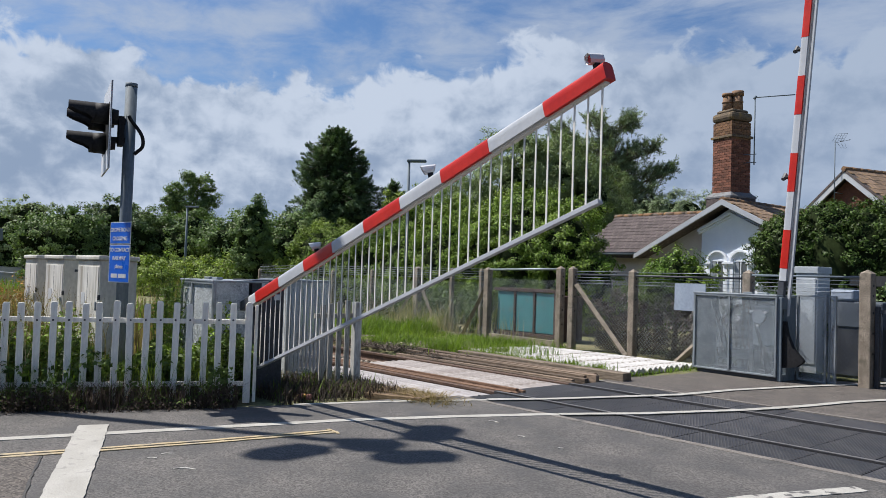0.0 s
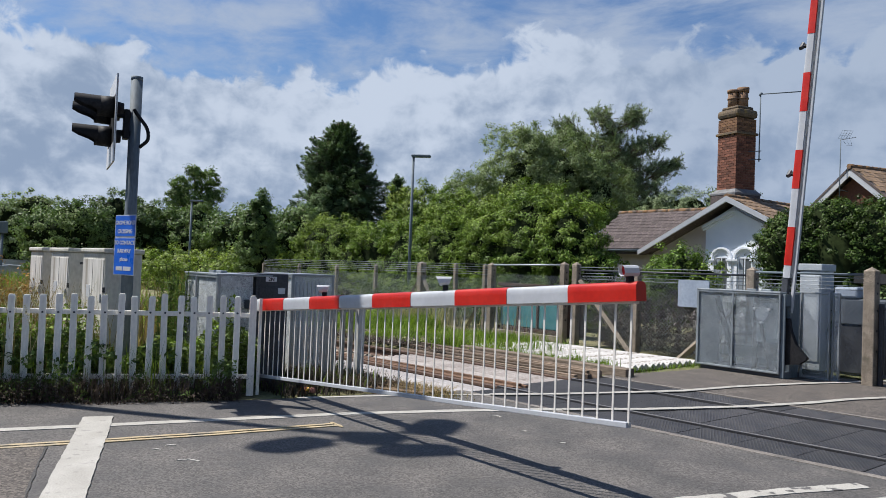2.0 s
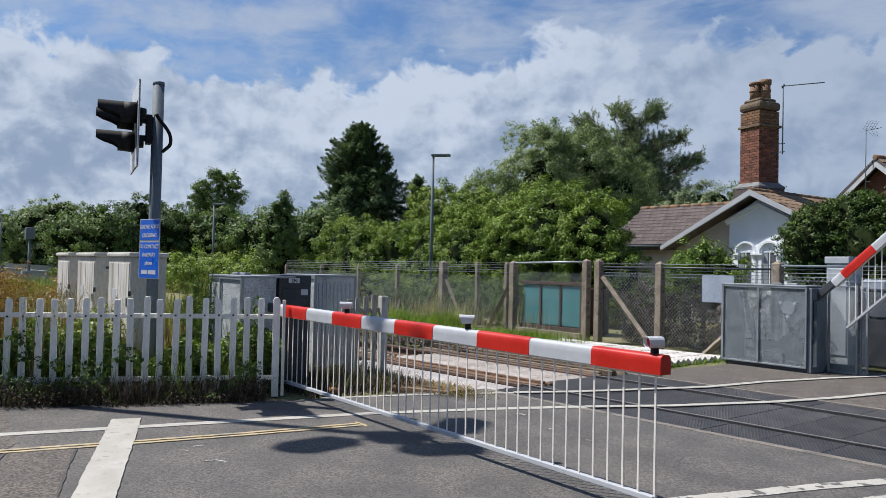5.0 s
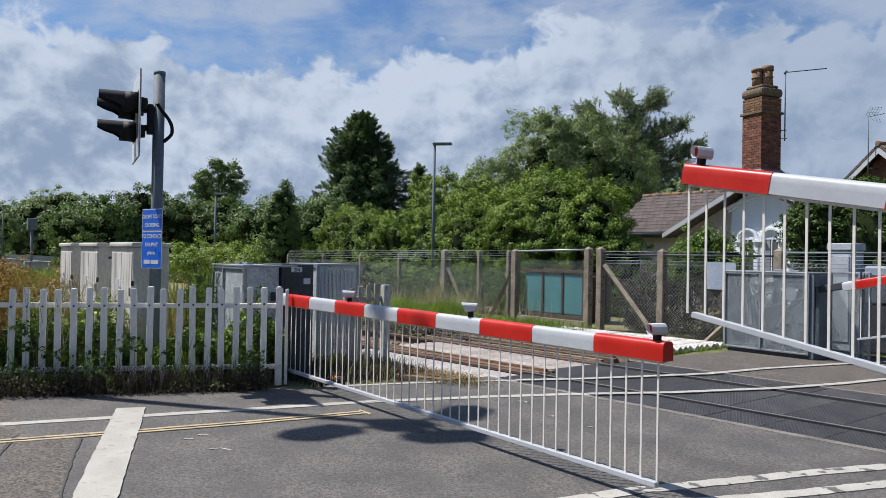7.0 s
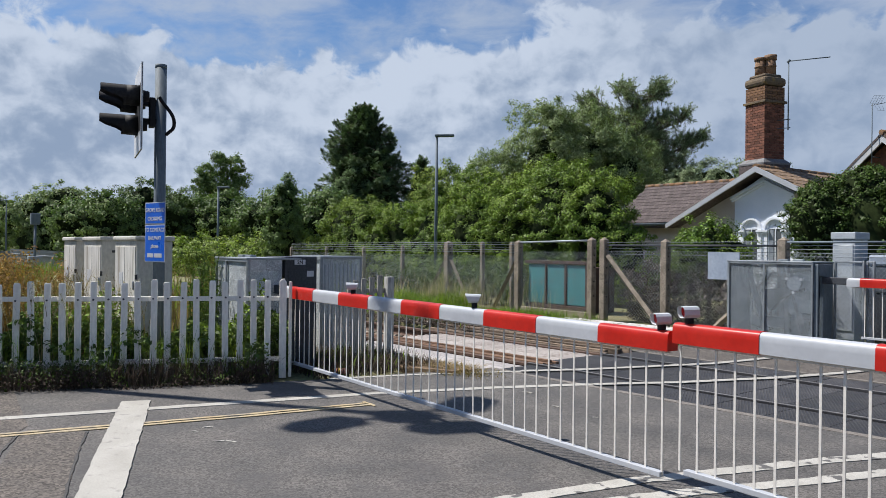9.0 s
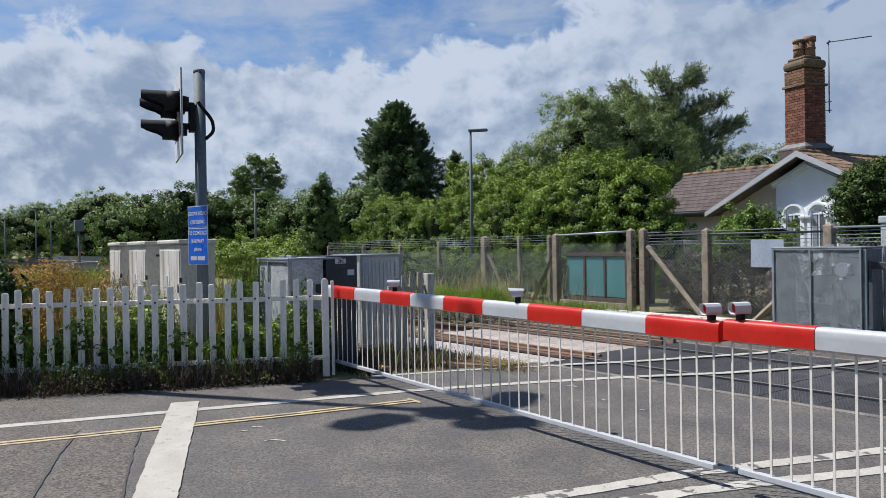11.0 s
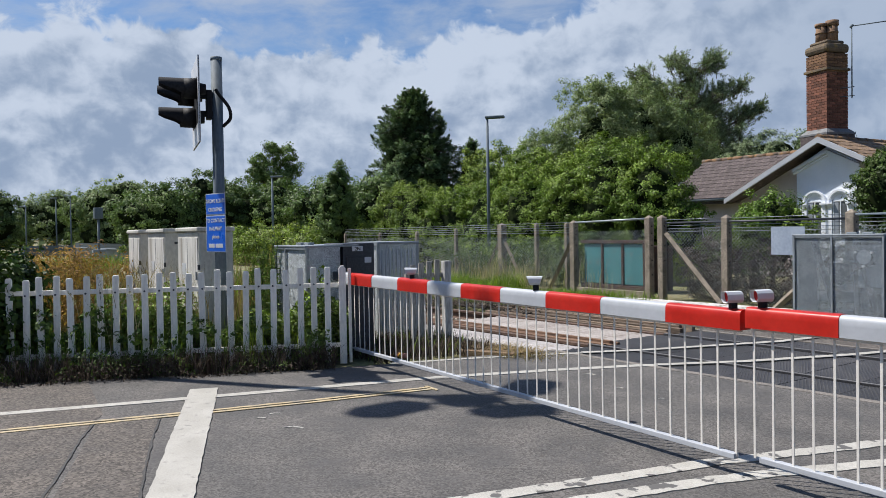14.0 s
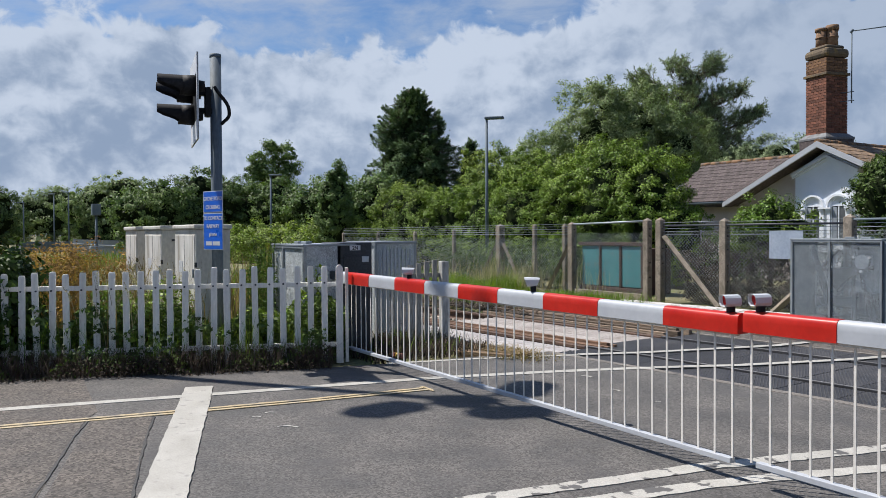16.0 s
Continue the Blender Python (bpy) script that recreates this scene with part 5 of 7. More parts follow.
solid("notice_board", box(B(), -0.38, 0.26, 8.25, 8.265, 0.96, 1.44, 0.002), SHEET_BLUE, "blank pale board hung on the fence", "board")
bm = box(B(), 1.33, 1.71, 9.3, 9.72, 0.0, 1.68, 0.01)
box(bm, 1.31, 1.73, 9.27, 9.75, 1.68, 1.8, 0.012)
box(bm, 1.36, 1.68, 9.285, 9.3, 0.15, 1.6, 0.004)
solid("control_cabinet", bm, PALE_CAB, "pale blue-grey control cabinet behind the fence", "cabinet")
screen = thing("guard_screen", (2.27, 8.1, 0), "galvanised steel guard screen beside the barrier", "guard screen")
mesh_panel(screen, -0.26, 0.2, 0.0, 1.33, 0.0), mesh_panel(screen, 0.2, 0.32, 0.0, 1.33, 0.06)
bm = box(B(), 1.86, 2.7, 9.42, 10.1, 0.0, 0.82, 0.03, 1)
box(bm, 1.84, 2.72, 9.4, 10.12, 0.8, 1.24, 0.03, 2)
box(bm, 1.88, 2.27, 9.38, 9.95, 1.24, 1.43, 0.04)
solid("sheeted_crate", bm, [SHEET_BLUE, DARK_STEEL, BLUE_DIM], "dark crate under a pale blue sheet behind the fence", "crate")
# made-up near-black boards that stand in for deep shade under the bush
shed = thing("shade_backdrop", (1.75, 10.7, 0), "low near-black boarded backdrop added for the deep shade behind the fence", "shed")
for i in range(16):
    part("board", box(B(), 0.19 * i, 0.19 * i + 0.183, -0.012 - 0.006 * (i % 2), 0.012, 0.0, 1.5, 0.004), SHADE_BOARD, shed)
part("roof", prism(B(), [(-0.15, 1.5), (1.55, 1.5), (1.55, 1.56), (-0.15, 1.68)], -0.1, 3.2, axis="x"), SHADE_BOARD, shed, "near-black sloping top of the added backdrop")
gate = thing("metal_gate", (3.1, 8.35, 0), "dark metal railing gate beside the concrete post", "gate")
for x in (0.0, 1.6):
    part("stile", box(B(), x - 0.03, x + 0.03, -0.03, 0.03, -0.05, 1.2, 0.005), DARK_STEEL, gate)
for z in (0.12, 1.1):
    part("rail", box(B(), 0, 1.6, -0.02, 0.02, z, z + 0.05), DARK_STEEL, gate)
for i in range(13):
    part("bar", tube(B(), (0.06 + 0.12 * i, 0, 0.14), (0.06 + 0.12 * i, 0, 1.12), 0.009, 0.009, 6), DARK_STEEL, gate)

# ---- crossing keeper's house ----
HX, HY = -4.41, 16.25
house = thing("cottage", (HX, HY, 0), "white rendered cottage with tiled roofs and a brick chimney", "house")
APEX, EAVE = 3.83, 2.3
part("front_wall", prism(B(), [(-3.0, 0), (2.9, 0), (2.9, 2.3), (0, 3.68), (-3.0, 2.3)], 0.3, 0.6), RENDER_P, house, "pinkish rendered gable wall")
bm = prism(B(), [(-0.9, 0), (0.92, 0), (0.92, 3.1), (0, 3.6), (-0.9, 3.1)], 0.0, 0.31)
part("bay", bm, RENDER_W, house, "white rendered bay under the gable")
bm = B()
for sx in (-1, 1):
    d = Matrix.Translation((0, 0, 0))
    prism(bm, [(sx * 0.98, 2.9), (0.06, 3.36), (0.06, 3.42), (sx * 0.98, 2.96)][::sx], -0.05, 0.0)
    prism(bm, [(sx * 0.98, 2.97), (0.06, 3.43), (0.06, 3.5), (sx * 0.98, 3.04)][::sx], -0.11, 0.0)
part("moulding", bm, RENDER_W, house)
bm = B()
for sx in (-1, 1):
    prism(bm, [(0, APEX + 0.02), (sx * 3.05, EAVE), (sx * 3.05, EAVE - 0.13), (0, APEX - 0.14)][::-sx], -0.42, -0.36)
part("bargeboard", bm, BOOM_WHITE, house, "white painted bargeboards")
for x in (-0.34, 0.4):
    w = part("window", box(B(), x - 0.21, x + 0.21, -0.02, 0.0, 1.1, 2.12), GLASS_DARK, house, "arched window with net curtain")
    bm = B()
    for r0, r1, y in ((0.23, 0.29, -0.05), (0.29, 0.345, -0.09)):
        prev = None
        for k in range(17):
            a = math.pi * k / 16
            row = [bm.verts.new((x + r * math.cos(a), yy, 2.08 + r * math.sin(a))) for r, yy in ((r0, y), (r1, y), (r1, 0.0), (r0, 0.0))]
            if prev:
                for j in range(4):
                    bm.faces.new((prev[j], prev[(j + 1) % 4], row[(j + 1) % 4], row[j]))
            prev = row
    for sx in (-1, 1):
        x0, x1 = sorted((x + sx * 0.23, x + sx * 0.325))
        box(bm, x0, x1, -0.06, 0.0, 1.1, 2.0)
        box(bm, x0 - 0.025, x1 + 0.025, -0.1, 0.0, 1.98, 2.03), box(bm, x0 - 0.04, x1 + 0.04, -0.12, 0.0, 2.03, 2.08)
    bmesh.ops.recalc_face_normals(bm, faces=bm.faces[:])
    part("surround", bm, RENDER_W, w, "moulded white arch")
    part("fanlight", prism(B(), [(x + 0.24 * math.cos(math.pi * k / 12), 2.08 + 0.24 * math.sin(math.pi * k / 12)) for k in range(13)], -0.012, 0.0), RENDER_W, w, "white rendered recess")
    bm = box(B(), x - 0.014, x + 0.014, -0.034, -0.018, 1.1, 2.12)
    for sx in (-1, 1):
        x0, x1 = sorted((x + sx * 0.21, x + sx * 0.188))
        box(bm, x0, x1, -0.035, -0.018, 1.1, 2.14)
    box(bm, x - 0.21, x + 0.21, -0.036, -0.018, 2.1, 2.14)
    part("sash", bm, RENDER_W, w)
    part("net_curtain", box(B(), x - 0.18, x - 0.06, -0.026, -0.0205, 1.1, 2.08), BLUE_GREY, w, "grey net curtain")


def tiled(name, origin, along, down, nu, nv, w, h, material, parent, trim=0.0):
    """Overlapping tiles: origin at the top corner, along the ridge, down the slope."""
    u, d = Vector(along).normalized(), Vector(down).normalized()
    n = u.cross(d)
    if n.z < 0:
        n = -n
    bm = B()
    lo, hi = 0.0, 0.022
    q = [u * a + d * b + n * c for a, b, c in ((0.008, 0, 0.0), (w - 0.008, 0, 0.0), (w - 0.008, h * 1.12, 0.012), (0.008, h * 1.12, 0.012))]
    t = [p + n * 0.016 for p in q]
    vs = [bm.verts.new(p) for p in q + t]
    for f in ((3, 2, 1, 0), (4, 5, 6, 7), (0, 1, 5, 4), (1, 2, 6, 5), (2, 3, 7, 6), (3, 0, 4, 7)):
        bm.faces.new([vs[i] for i in f])
    bmesh.ops.recalc_face_normals(bm, faces=bm.faces[:])
    me = bpy.data.meshes.new(name)
    bm.to_mesh(me), bm.free()
    me.materials.append(material)
    for j in range(nv):
        for i in range(int(nu - trim * j)):
            o = new(name, me)
            o.parent = parent
            o.location = Vector(origin) + u * (w * (i + 0.5 * (j % 2))) + d * (h * j)


bm = B()
for sx in (-1, 1):
    prism(bm, [(0, APEX), (sx * 3.1, EAVE - 0.02), (sx * 3.1, EAVE - 0.1), (0, APEX - 0.1)][::-sx], -0.36, 7.0)
roof = part("roof", bm, SLATE, house, "tiled gable roof with lichen")
tiled("tile", (0, -0.4, APEX + 0.01), (0, 1, 0), (3.05, 0, EAVE - APEX), 24, 11, 0.27, 0.3, ROOF_LICHEN, roof)


def ridge(p0, p1, r, parent, step=0.42):
    """Half-round ridge tiles, each a little wider at one end, lapped end to end."""
    a, b = Vector(p0), Vector(p1)
    n = int((b - a).length / step)
    for i in range(n):
        part("ridge_tile", tube(B(), a.lerp(b, i / n), a.lerp(b, (i + 1.04) / n), r * 1.06, r * 0.94, 8), RIDGE, parent)


ridge((0, -0.4, APEX), (0, 7, APEX), 0.085, roof)
# side wing, its ridge along the railway
bm = B()
q = [bm.verts.new(c) for c in ((-5.8, 0.0, 2.34), (-3.05, 0.0, 2.28), (-0.15, 2.0, 3.7), (-5.8, 2.0, 3.72), (-5.8, 0.0, 2.24), (-3.05, 0.0, 2.18), (-0.15, 2.0, 3.6), (-5.8, 2.0, 3.62), (-5.8, 4.0, 2.3), (-0.15, 4.0, 2.3))]
for idx in ((0, 1, 2, 3), (4, 7, 6, 5), (0, 4, 5, 1), (0, 3, 7, 4), (1, 5, 6, 2), (3, 2, 9, 8)):
    bm.faces.new([q[i] for i in idx])
bmesh.ops.recalc_face_normals(bm, faces=bm.faces[:])
wing = part("wing_roof", bm, SLATE, house, "grey-brown tiled roof of the side wing")
tiled("tile", (-5.8, 2.0, 3.735), (1, 0, 0), (0, -2.0, -(3.62 - EAVE)), 25, 11, 0.227, 0.225, SLATE, wing, 1.2)
ridge((-5.85, 2.0, 3.745), (-0.3, 2.0, 3.725), 0.075, wing)
part("wing_wall", box(B(), -5.6, -3.0, 0.35, 3.9, 0, 2.3), RENDER_P, house)
part("gutter", tube(B(), (-5.85, -0.05, EAVE + 0.05), (-3.0, -0.05, EAVE + 0.02), 0.05, 0.05, 8), GREY_POLE, house)

# brick chimney: each brick its own piece
chimney = thing("chimney_stack", (-4.93, 17.1, 0), "tall red brick chimney with lichen-covered cap and two pots", "chimney", rz=-13)
CW = 0.75
part("core", box(B(), -CW / 2 + 0.02, CW / 2 - 0.02, -CW / 2 + 0.02, CW / 2 - 0.02, 3.0, 6.2), MORTAR, chimney)
bm = box(B(), -CW / 2 - 0.12, CW / 2 + 0.12, -CW / 2 - 0.12, CW / 2 + 0.12, 3.0, 3.99, 0.02)
rings = [[bm.verts.new((a * (CW / 2 + o), b * (CW / 2 + o), z)) for a, b in ((-1, -1), (1, -1), (1, 1), (-1, 1))] for o, z in ((0.13, 3.98), (0.13, 4.03), (0.01, 4.15))]
for r0, r1 in zip(rings, rings[1:]):
    for i in range(4):
        bm.faces.new((r0[i], r0[(i + 1) % 4], r1[(i + 1) % 4], r1[i])).material_index = 1
part("base", bm, [SLATE, LEAD], chimney, "dark chimney base with a sloping lead apron")
BL, BH = 0.1875, 0.075
brick_mes = []
for length, clay in ((BL, BRICK), (BL / 2, BRICK), (BL, BRICK_LICHEN), (BL / 2, BRICK_LICHEN)):
    bm = box(B(), 0.005, length - 0.005, 0.0, 0.05, 0.005, BH - 0.005)
    me = bpy.data.meshes.new("brick")
    bm.to_mesh(me), bm.free()
    me.materials.append(clay)
    brick_mes.append(me)
for j in range(int((6.27 - 4.14) / BH)):
    row = [(0, 0.0), (0, BL), (0, 2 * BL), (0, 3 * BL)] if j % 2 == 0 else [(1, 0.0), (0, 0.5 * BL), (0, 1.5 * BL), (0, 2.5 * BL), (1, 3.5 * BL)]
    for face in range(4):
        for size, x in row:
            o = new("brick", brick_mes[size + (2 if j > 20 else 0)])
            o.parent = chimney
            o.matrix_local = Matrix.Rotation(math.pi / 2 * face, 4, "Z") @ pose(x - CW / 2, -CW / 2, 4.14 + j * BH)
bm = box(B(), -CW / 2 - 0.05, CW / 2 + 0.05, -CW / 2 - 0.05, CW / 2 + 0.05, 5.76, 5.83, 0.01)
box(bm, -CW / 2 - 0.045, CW / 2 + 0.045, -CW / 2 - 0.045, CW / 2 + 0.045, 6.25, 6.52, 0.1)
box(bm, -CW / 2 + 0.05, CW / 2 - 0.05, -CW / 2 + 0.05, CW / 2 - 0.05, 6.5, 6.62, 0.06)
part("cap", bm, LICHEN, chimney, "stone cap with orange lichen")
for x, y, top in ((-0.1, -0.09, 7.14), (0.1, 0.1, 7.2)):
    bm = tube(B(), (x, y, 6.58), (x, y, 7.1), 0.155, 0.14, 16)
    tube(bm, (x, y, 7.06), (x, y, top), 0.17, 0.175, 16)
    tube(bm, (x, y, 6.85), (x, y, 6.9), 0.162, 0.162, 16)
    part("chimney_pot", bm, CLAY, chimney, "brown clay chimney pot")
aerial = thing("aerial_mast", (-4.23, 17.15, 0), "thin aerial mast bracketed to the chimney", "aerial")
bm = tube(B(), (0, 0, 4.95), (0, 0, 6.94), 0.018, 0.018, 8)
tube(bm, (0, 0, 6.92), (0.8, 0.76, 7.0), 0.016, 0.016, 8)
tube(bm, (-0.02, -0.02, 6.88), (0.02, 0.02, 6.96), 0.035, 0.035, 8)
for z in (5.02, 5.26):
    tube(bm, (-0.3, -0.06, z), (0.05, 0.03, z), 0.013, 0.013, 6)
part("mast", bm, GREY_POLE, aerial)

# brick house farther off
H2X = -7.5
h2 = thing("brick_house", (H2X, 30.0, -0.15), "red brick house with white bargeboards and tiled roof", "house", rz=-14)
part("wall", prism(B(), [(-2.4, 0), (2.4, 0), (2.4, 4.45), (0, 6.3), (-2.4, 4.45)], 0.0, 9), BRICK, h2)
bm = B()
for sx in (-1, 1):
    prism(bm, [(0, 6.5), (sx * 2.8, 4.3), (sx * 2.8, 4.04), (0, 6.22)][::-sx], -0.4, -0.34)
part("bargeboard", bm, BOOM_WHITE, h2, "white bargeboard")
bm = B()
for sx in (-1, 1):
    prism(bm, [(0, 6.62), (sx * 2.85, 4.38), (sx * 2.85, 4.26), (0, 6.5)][::-sx], -0.42, 9.2)
roof = part("roof", bm, SLATE, h2)
tiled("tile", (0, -0.42, 6.63), (0, 1, 0), (2.85, 0, -2.24), 22, 10, 0.42, 0.37, ROOF_LICHEN, roof)
ridge((0, -0.45, 6.62), (0, 9.2, 6.62), 0.11, roof, 0.45)
ant = thing("roof_aerial", (H2X - 0.43, 29.47, 0.18), "television aerial with a wire grid reflector on a thin mast", "aerial")
part("mast", tube(B(), (0, 0, 4.5), (0, 0, 7.5), 0.022, 0.022, 6), GREY_POLE, ant)
for z in (4.75, 5.3):
    part("bracket", tube(B(), (0, 0, z), (0.04, 0.75, z), 0.018, 0.018, 6), GREY_POLE, ant)
SMALL = pose(0, 0, 7.45) @ Matrix.Scale(0.68, 4) @ pose(0, 0, -7.45)
bm = tube(B(), (-0.05, -0.03, 7.4), (0.75, 0.42, 7.56), 0.014, 0.014, 6)
for i in range(5):
    x = 0.1 + 0.15 * i
    tube(bm, (x - 0.04, x * 0.57 + 0.06, 7.42 + 0.2 * x), (x + 0.04, x * 0.57 - 0.06, 7.42 + 0.2 * x), 0.022, 0.022, 5)
bmesh.ops.transform(bm, matrix=SMALL, verts=bm.verts[:])
part("array", bm, DARK_STEEL, ant)
bm = B()
for i in range(5):
    f = i / 4
    tube(bm, (-0.12 + 0.52 * f, -0.07 + 0.3 * f, 7.52), (0.08 + 0.52 * f, 0.05 + 0.3 * f, 8.02 - 0.06 * f), 0.009, 0.009, 5)
for i in range(4):
    f = i / 3
    tube(bm, (-0.12 + 0.2 * f, -0.07 + 0.12 * f, 7.52 + 0.5 * f), (0.4 + 0.2 * f, 0.23 + 0.12 * f, 7.52 + 0.44 * f), 0.009, 0.009, 5)
for f in (0.0, 0.5, 1.0):
    tube(bm, (0.12 + 0.36 * f, 0.05 + 0.2 * f, 7.36), (0.26 + 0.3 * f, 0.12 + 0.18 * f, 7.06 + 0.1 * (1 - f)), 0.009, 0.009, 5)
tube(bm, (0.26, 0.12, 7.08), (0.58, 0.3, 7.05), 0.009, 0.009, 5)
bmesh.ops.transform(bm, matrix=SMALL, verts=bm.verts[:])
part("reflector", bm, GREY_POLE, ant, "wire grid reflector")

# ---- lamp posts ----


def lamp_post(x, y, h, turn, r=0.05):
    t = thing("street_lamp", (x, y, 0), "slim grey lamp post with a flat lantern", "street lamp", "platform lamps", "", turn)
    part("post", tube(B(), (0, 0, -0.1), (0, 0, h), r * 1.2, r * 0.8, 10), GREY_POLE, t)
    bm = box(B(), -0.06, 0.56, -0.11, 0.11, h - 0.03, h + 0.055, 0.03)
    part("lantern", bm, GREY_POLE, t)


lamp_post(-12.45, 10.66, 5.1, 45)
lamp_post(-29.4, 9.4, 4.35, 45, 0.06)
lamp_post(-40.3, 7.6, 3.9, 45, 0.07)

# tall column by the picket fence, whose three lanterns shade the road
mast = thing("lamp_column", (-2.2, -3.77, 0), "tall grey lamp column with three flat lanterns", "street lamp")
part("post", tube(B(), (0, 0, -0.1), (0, 0, 9.32), 0.1, 0.075, 12), GREY_POLE, mast)
part("hub", prism(B(), [(-0.3, -0.12), (-0.06, -0.27), (0.18, -0.26), (0.33, -0.02), (0.16, 0.27), (-0.08, 0.26), (-0.24, 0.04)], 9.3, 9.42, axis="z"), GREY_POLE, mast)
for dx, dy, turn, length in ((-0.06, -0.71, 97, 0.36), (0.58, 0.08, 68, 0.35), (-0.11, 0.76, 125, 0.4)):
    part("arm", tube(B(), (0, 0, 9.36), (dx, dy, 9.36), 0.035, 0.03, 8), GREY_POLE, mast)
    head = part("lantern", prism(B(), [(-length, -0.08), (-0.6 * length, -0.22), (0.7 * length, -0.2), (length, 0.02), (0.75 * length, 0.2), (-0.5 * length, 0.23), (-length, 0.1)], -0.06, 0.06, axis="z"), GREY_POLE, mast)
    head.matrix_local = pose(dx, dy, 9.36, 0, 0, turn)

# ---- far station ----
for x, y, h in ((-71.4, 3.55, 5.2), (-71.3, 4.75, 5.4), (-71.6, 1.1, 4.4)):
    lamp_post(x, y, h, 230, 0.06)
post = thing("signal_box_post", (-33.3, 1.9, 0), "grey post with a square equipment box on top", "equipment post")
part("post", tube(B(), (0, 0, -0.1), (0, 0, 2.5), 0.06, 0.06, 10), GREY_POLE, post)
part("box", box(B(), -0.2, 0.2, -0.2, 0.2, 2.4, 2.95, 0.03), GREY_POLE, post)
part("foot_box", box(B(), -0.25, 0.25, -0.3, 0.3, -0.05, 0.9, 0.03), GALV, post)
yard = thing("palisade_fence", (-36, 4.5, 0), "grey steel palisade fence by the platform", "fence", rz=0)
pale = box(B(), -0.035, 0.035, -0.012, 0.012, 0.0, 1.6)
pale_me = bpy.data.meshes.new("pale")
pale.to_mesh(pale_me), pale.free()
pale_me.materials.append(GALV)
for i in range(90):
    o = new("pale", pale_me)
    o.parent, o.matrix_local = yard, pose(-0.3 * i, -0.012 * i * 0.3, -0.5, 0, 0, 90)
for z in (0.0, 0.75):
    part("rail", tube(B(), (0, 0, z), (-27, -0.35, z), 0.03, 0.03, 6), GALV, yard)
bm = box(B(), -69, -66, 0.5, 8.0, -0.4, 0.65)
box(bm, -66.0, -65.9, 0.4, 8.1, 0.65, 0.9)
for i in range(9):
    box(bm, -65.98, -65.85, 0.5 + 0.9 * i, 0.7 + 0.9 * i, -0.4, 0.8)
solid("platform_shelter", bm, GREY_POLE, "long low grey shelter on the platform", "shelter")
train = thing("train", (-131.0, 1.3, 0), "green and yellow train standing in the station", "train")
part("body", box(B(), -20, 0, -1.4, 1.4, 0.9, 3.5, 0.35), TRAIN_G, train)
part("front", box(B(), -0.1, 0.25, -1.3, 1.3, 0.4, 1.9, 0.12), TRAIN_Y, train, "yellow front panel")
part("windscreen", box(B(), 0.0, 0.12, -1.1, 1.1, 2.0, 2.9, 0.1), GLASS_DARK, train)
part("bogie", box(B(), -18, -1, -1.1, 1.1, 0.0, 0.9, 0.1), BLACK, train)

# ---- trees and hedges ----
tree("ivy_bush", (-7.6, 12.0, 0), [(-2.3, 0, 1.85, 1.5, 1.0, 1.75), (-0.5, -0.1, 2.1, 1.7, 1.1, 1.9), (0.95, 0, 1.95, 1.15, 1.0, 1.75), (1.9, 0.1, 1.2, 0.65, 0.8, 1.15), (-2.2, -0.5, 0.6, 1.3, 0.8, 0.75), (-0.2, -0.5, 0.6, 1.3, 0.8, 0.75)], 1450, 96, 0.2, 0.061, LEAF_IVY, "dense sunlit ivy-covered bush behind the wire fence", 0.15, category="bush", core=0.66)
tree("ivy_wall", (-14.0, 11.9, 0), [(-2.7, 0, 1.45, 1.6, 0.9, 1.65), (-0.4, 0, 1.5, 1.7, 0.9, 1.7), (1.8, 0, 1.6, 1.5, 0.9, 1.75), (-2.6, -0.7, 0.6, 1.5, 0.8, 0.8), (0.0, -0.7, 0.6, 1.5, 0.8, 0.8), (2.4, -0.7, 0.6, 1.4, 0.8, 0.8)], 1400, 84, 0.2, 0.06, LEAF_IVY, "smooth bright green ivy covering a wall", 0.12, category="ivy", core=0.66)
tree("shrub", (-18.6, 11.5, 0), [(0, 0, 1.5, 1.3, 1.0, 1.8), (-1.8, 0.2, 1.7, 1.3, 1.0, 1.9), (1.4, -0.3, 1.1, 0.9, 0.8, 1.3)], 520, 110, 0.24, 0.07, LEAF_YEL, "yellow-green leafy shrub behind the wire fence", 0.1, category="bush", core=0.7)
tree("hedge_tree", (-15.4, 15.0, 0), [(-2.6, 0, 2.9, 1.7, 1.4, 2.0), (0, 0, 2.7, 1.8, 1.4, 1.9), (2.2, 0.2, 2.5, 1.6, 1.4, 1.7), (4.2, 0.4, 2.4, 1.5, 1.4, 1.7)], 1000, 92, 0.26, 0.086, LEAF_YEL, "broad-leaved tree behind the ivy wall", 0.2, core=0.62)
tree("narrow_tree", (-22.8, 9.9, 0), [(0, 0, 1.9, 0.7, 0.7, 2.0), (0.1, 0.2, 3.3, 0.36, 0.36, 1.25), (-0.4, 0.6, 2.5, 0.4, 0.4, 1.3), (0.1, -0.4, 2.9, 0.3, 0.3, 0.9)], 420, 90, 0.22, 0.09, LEAF_BROAD, "narrow dark green tree", 0.15)


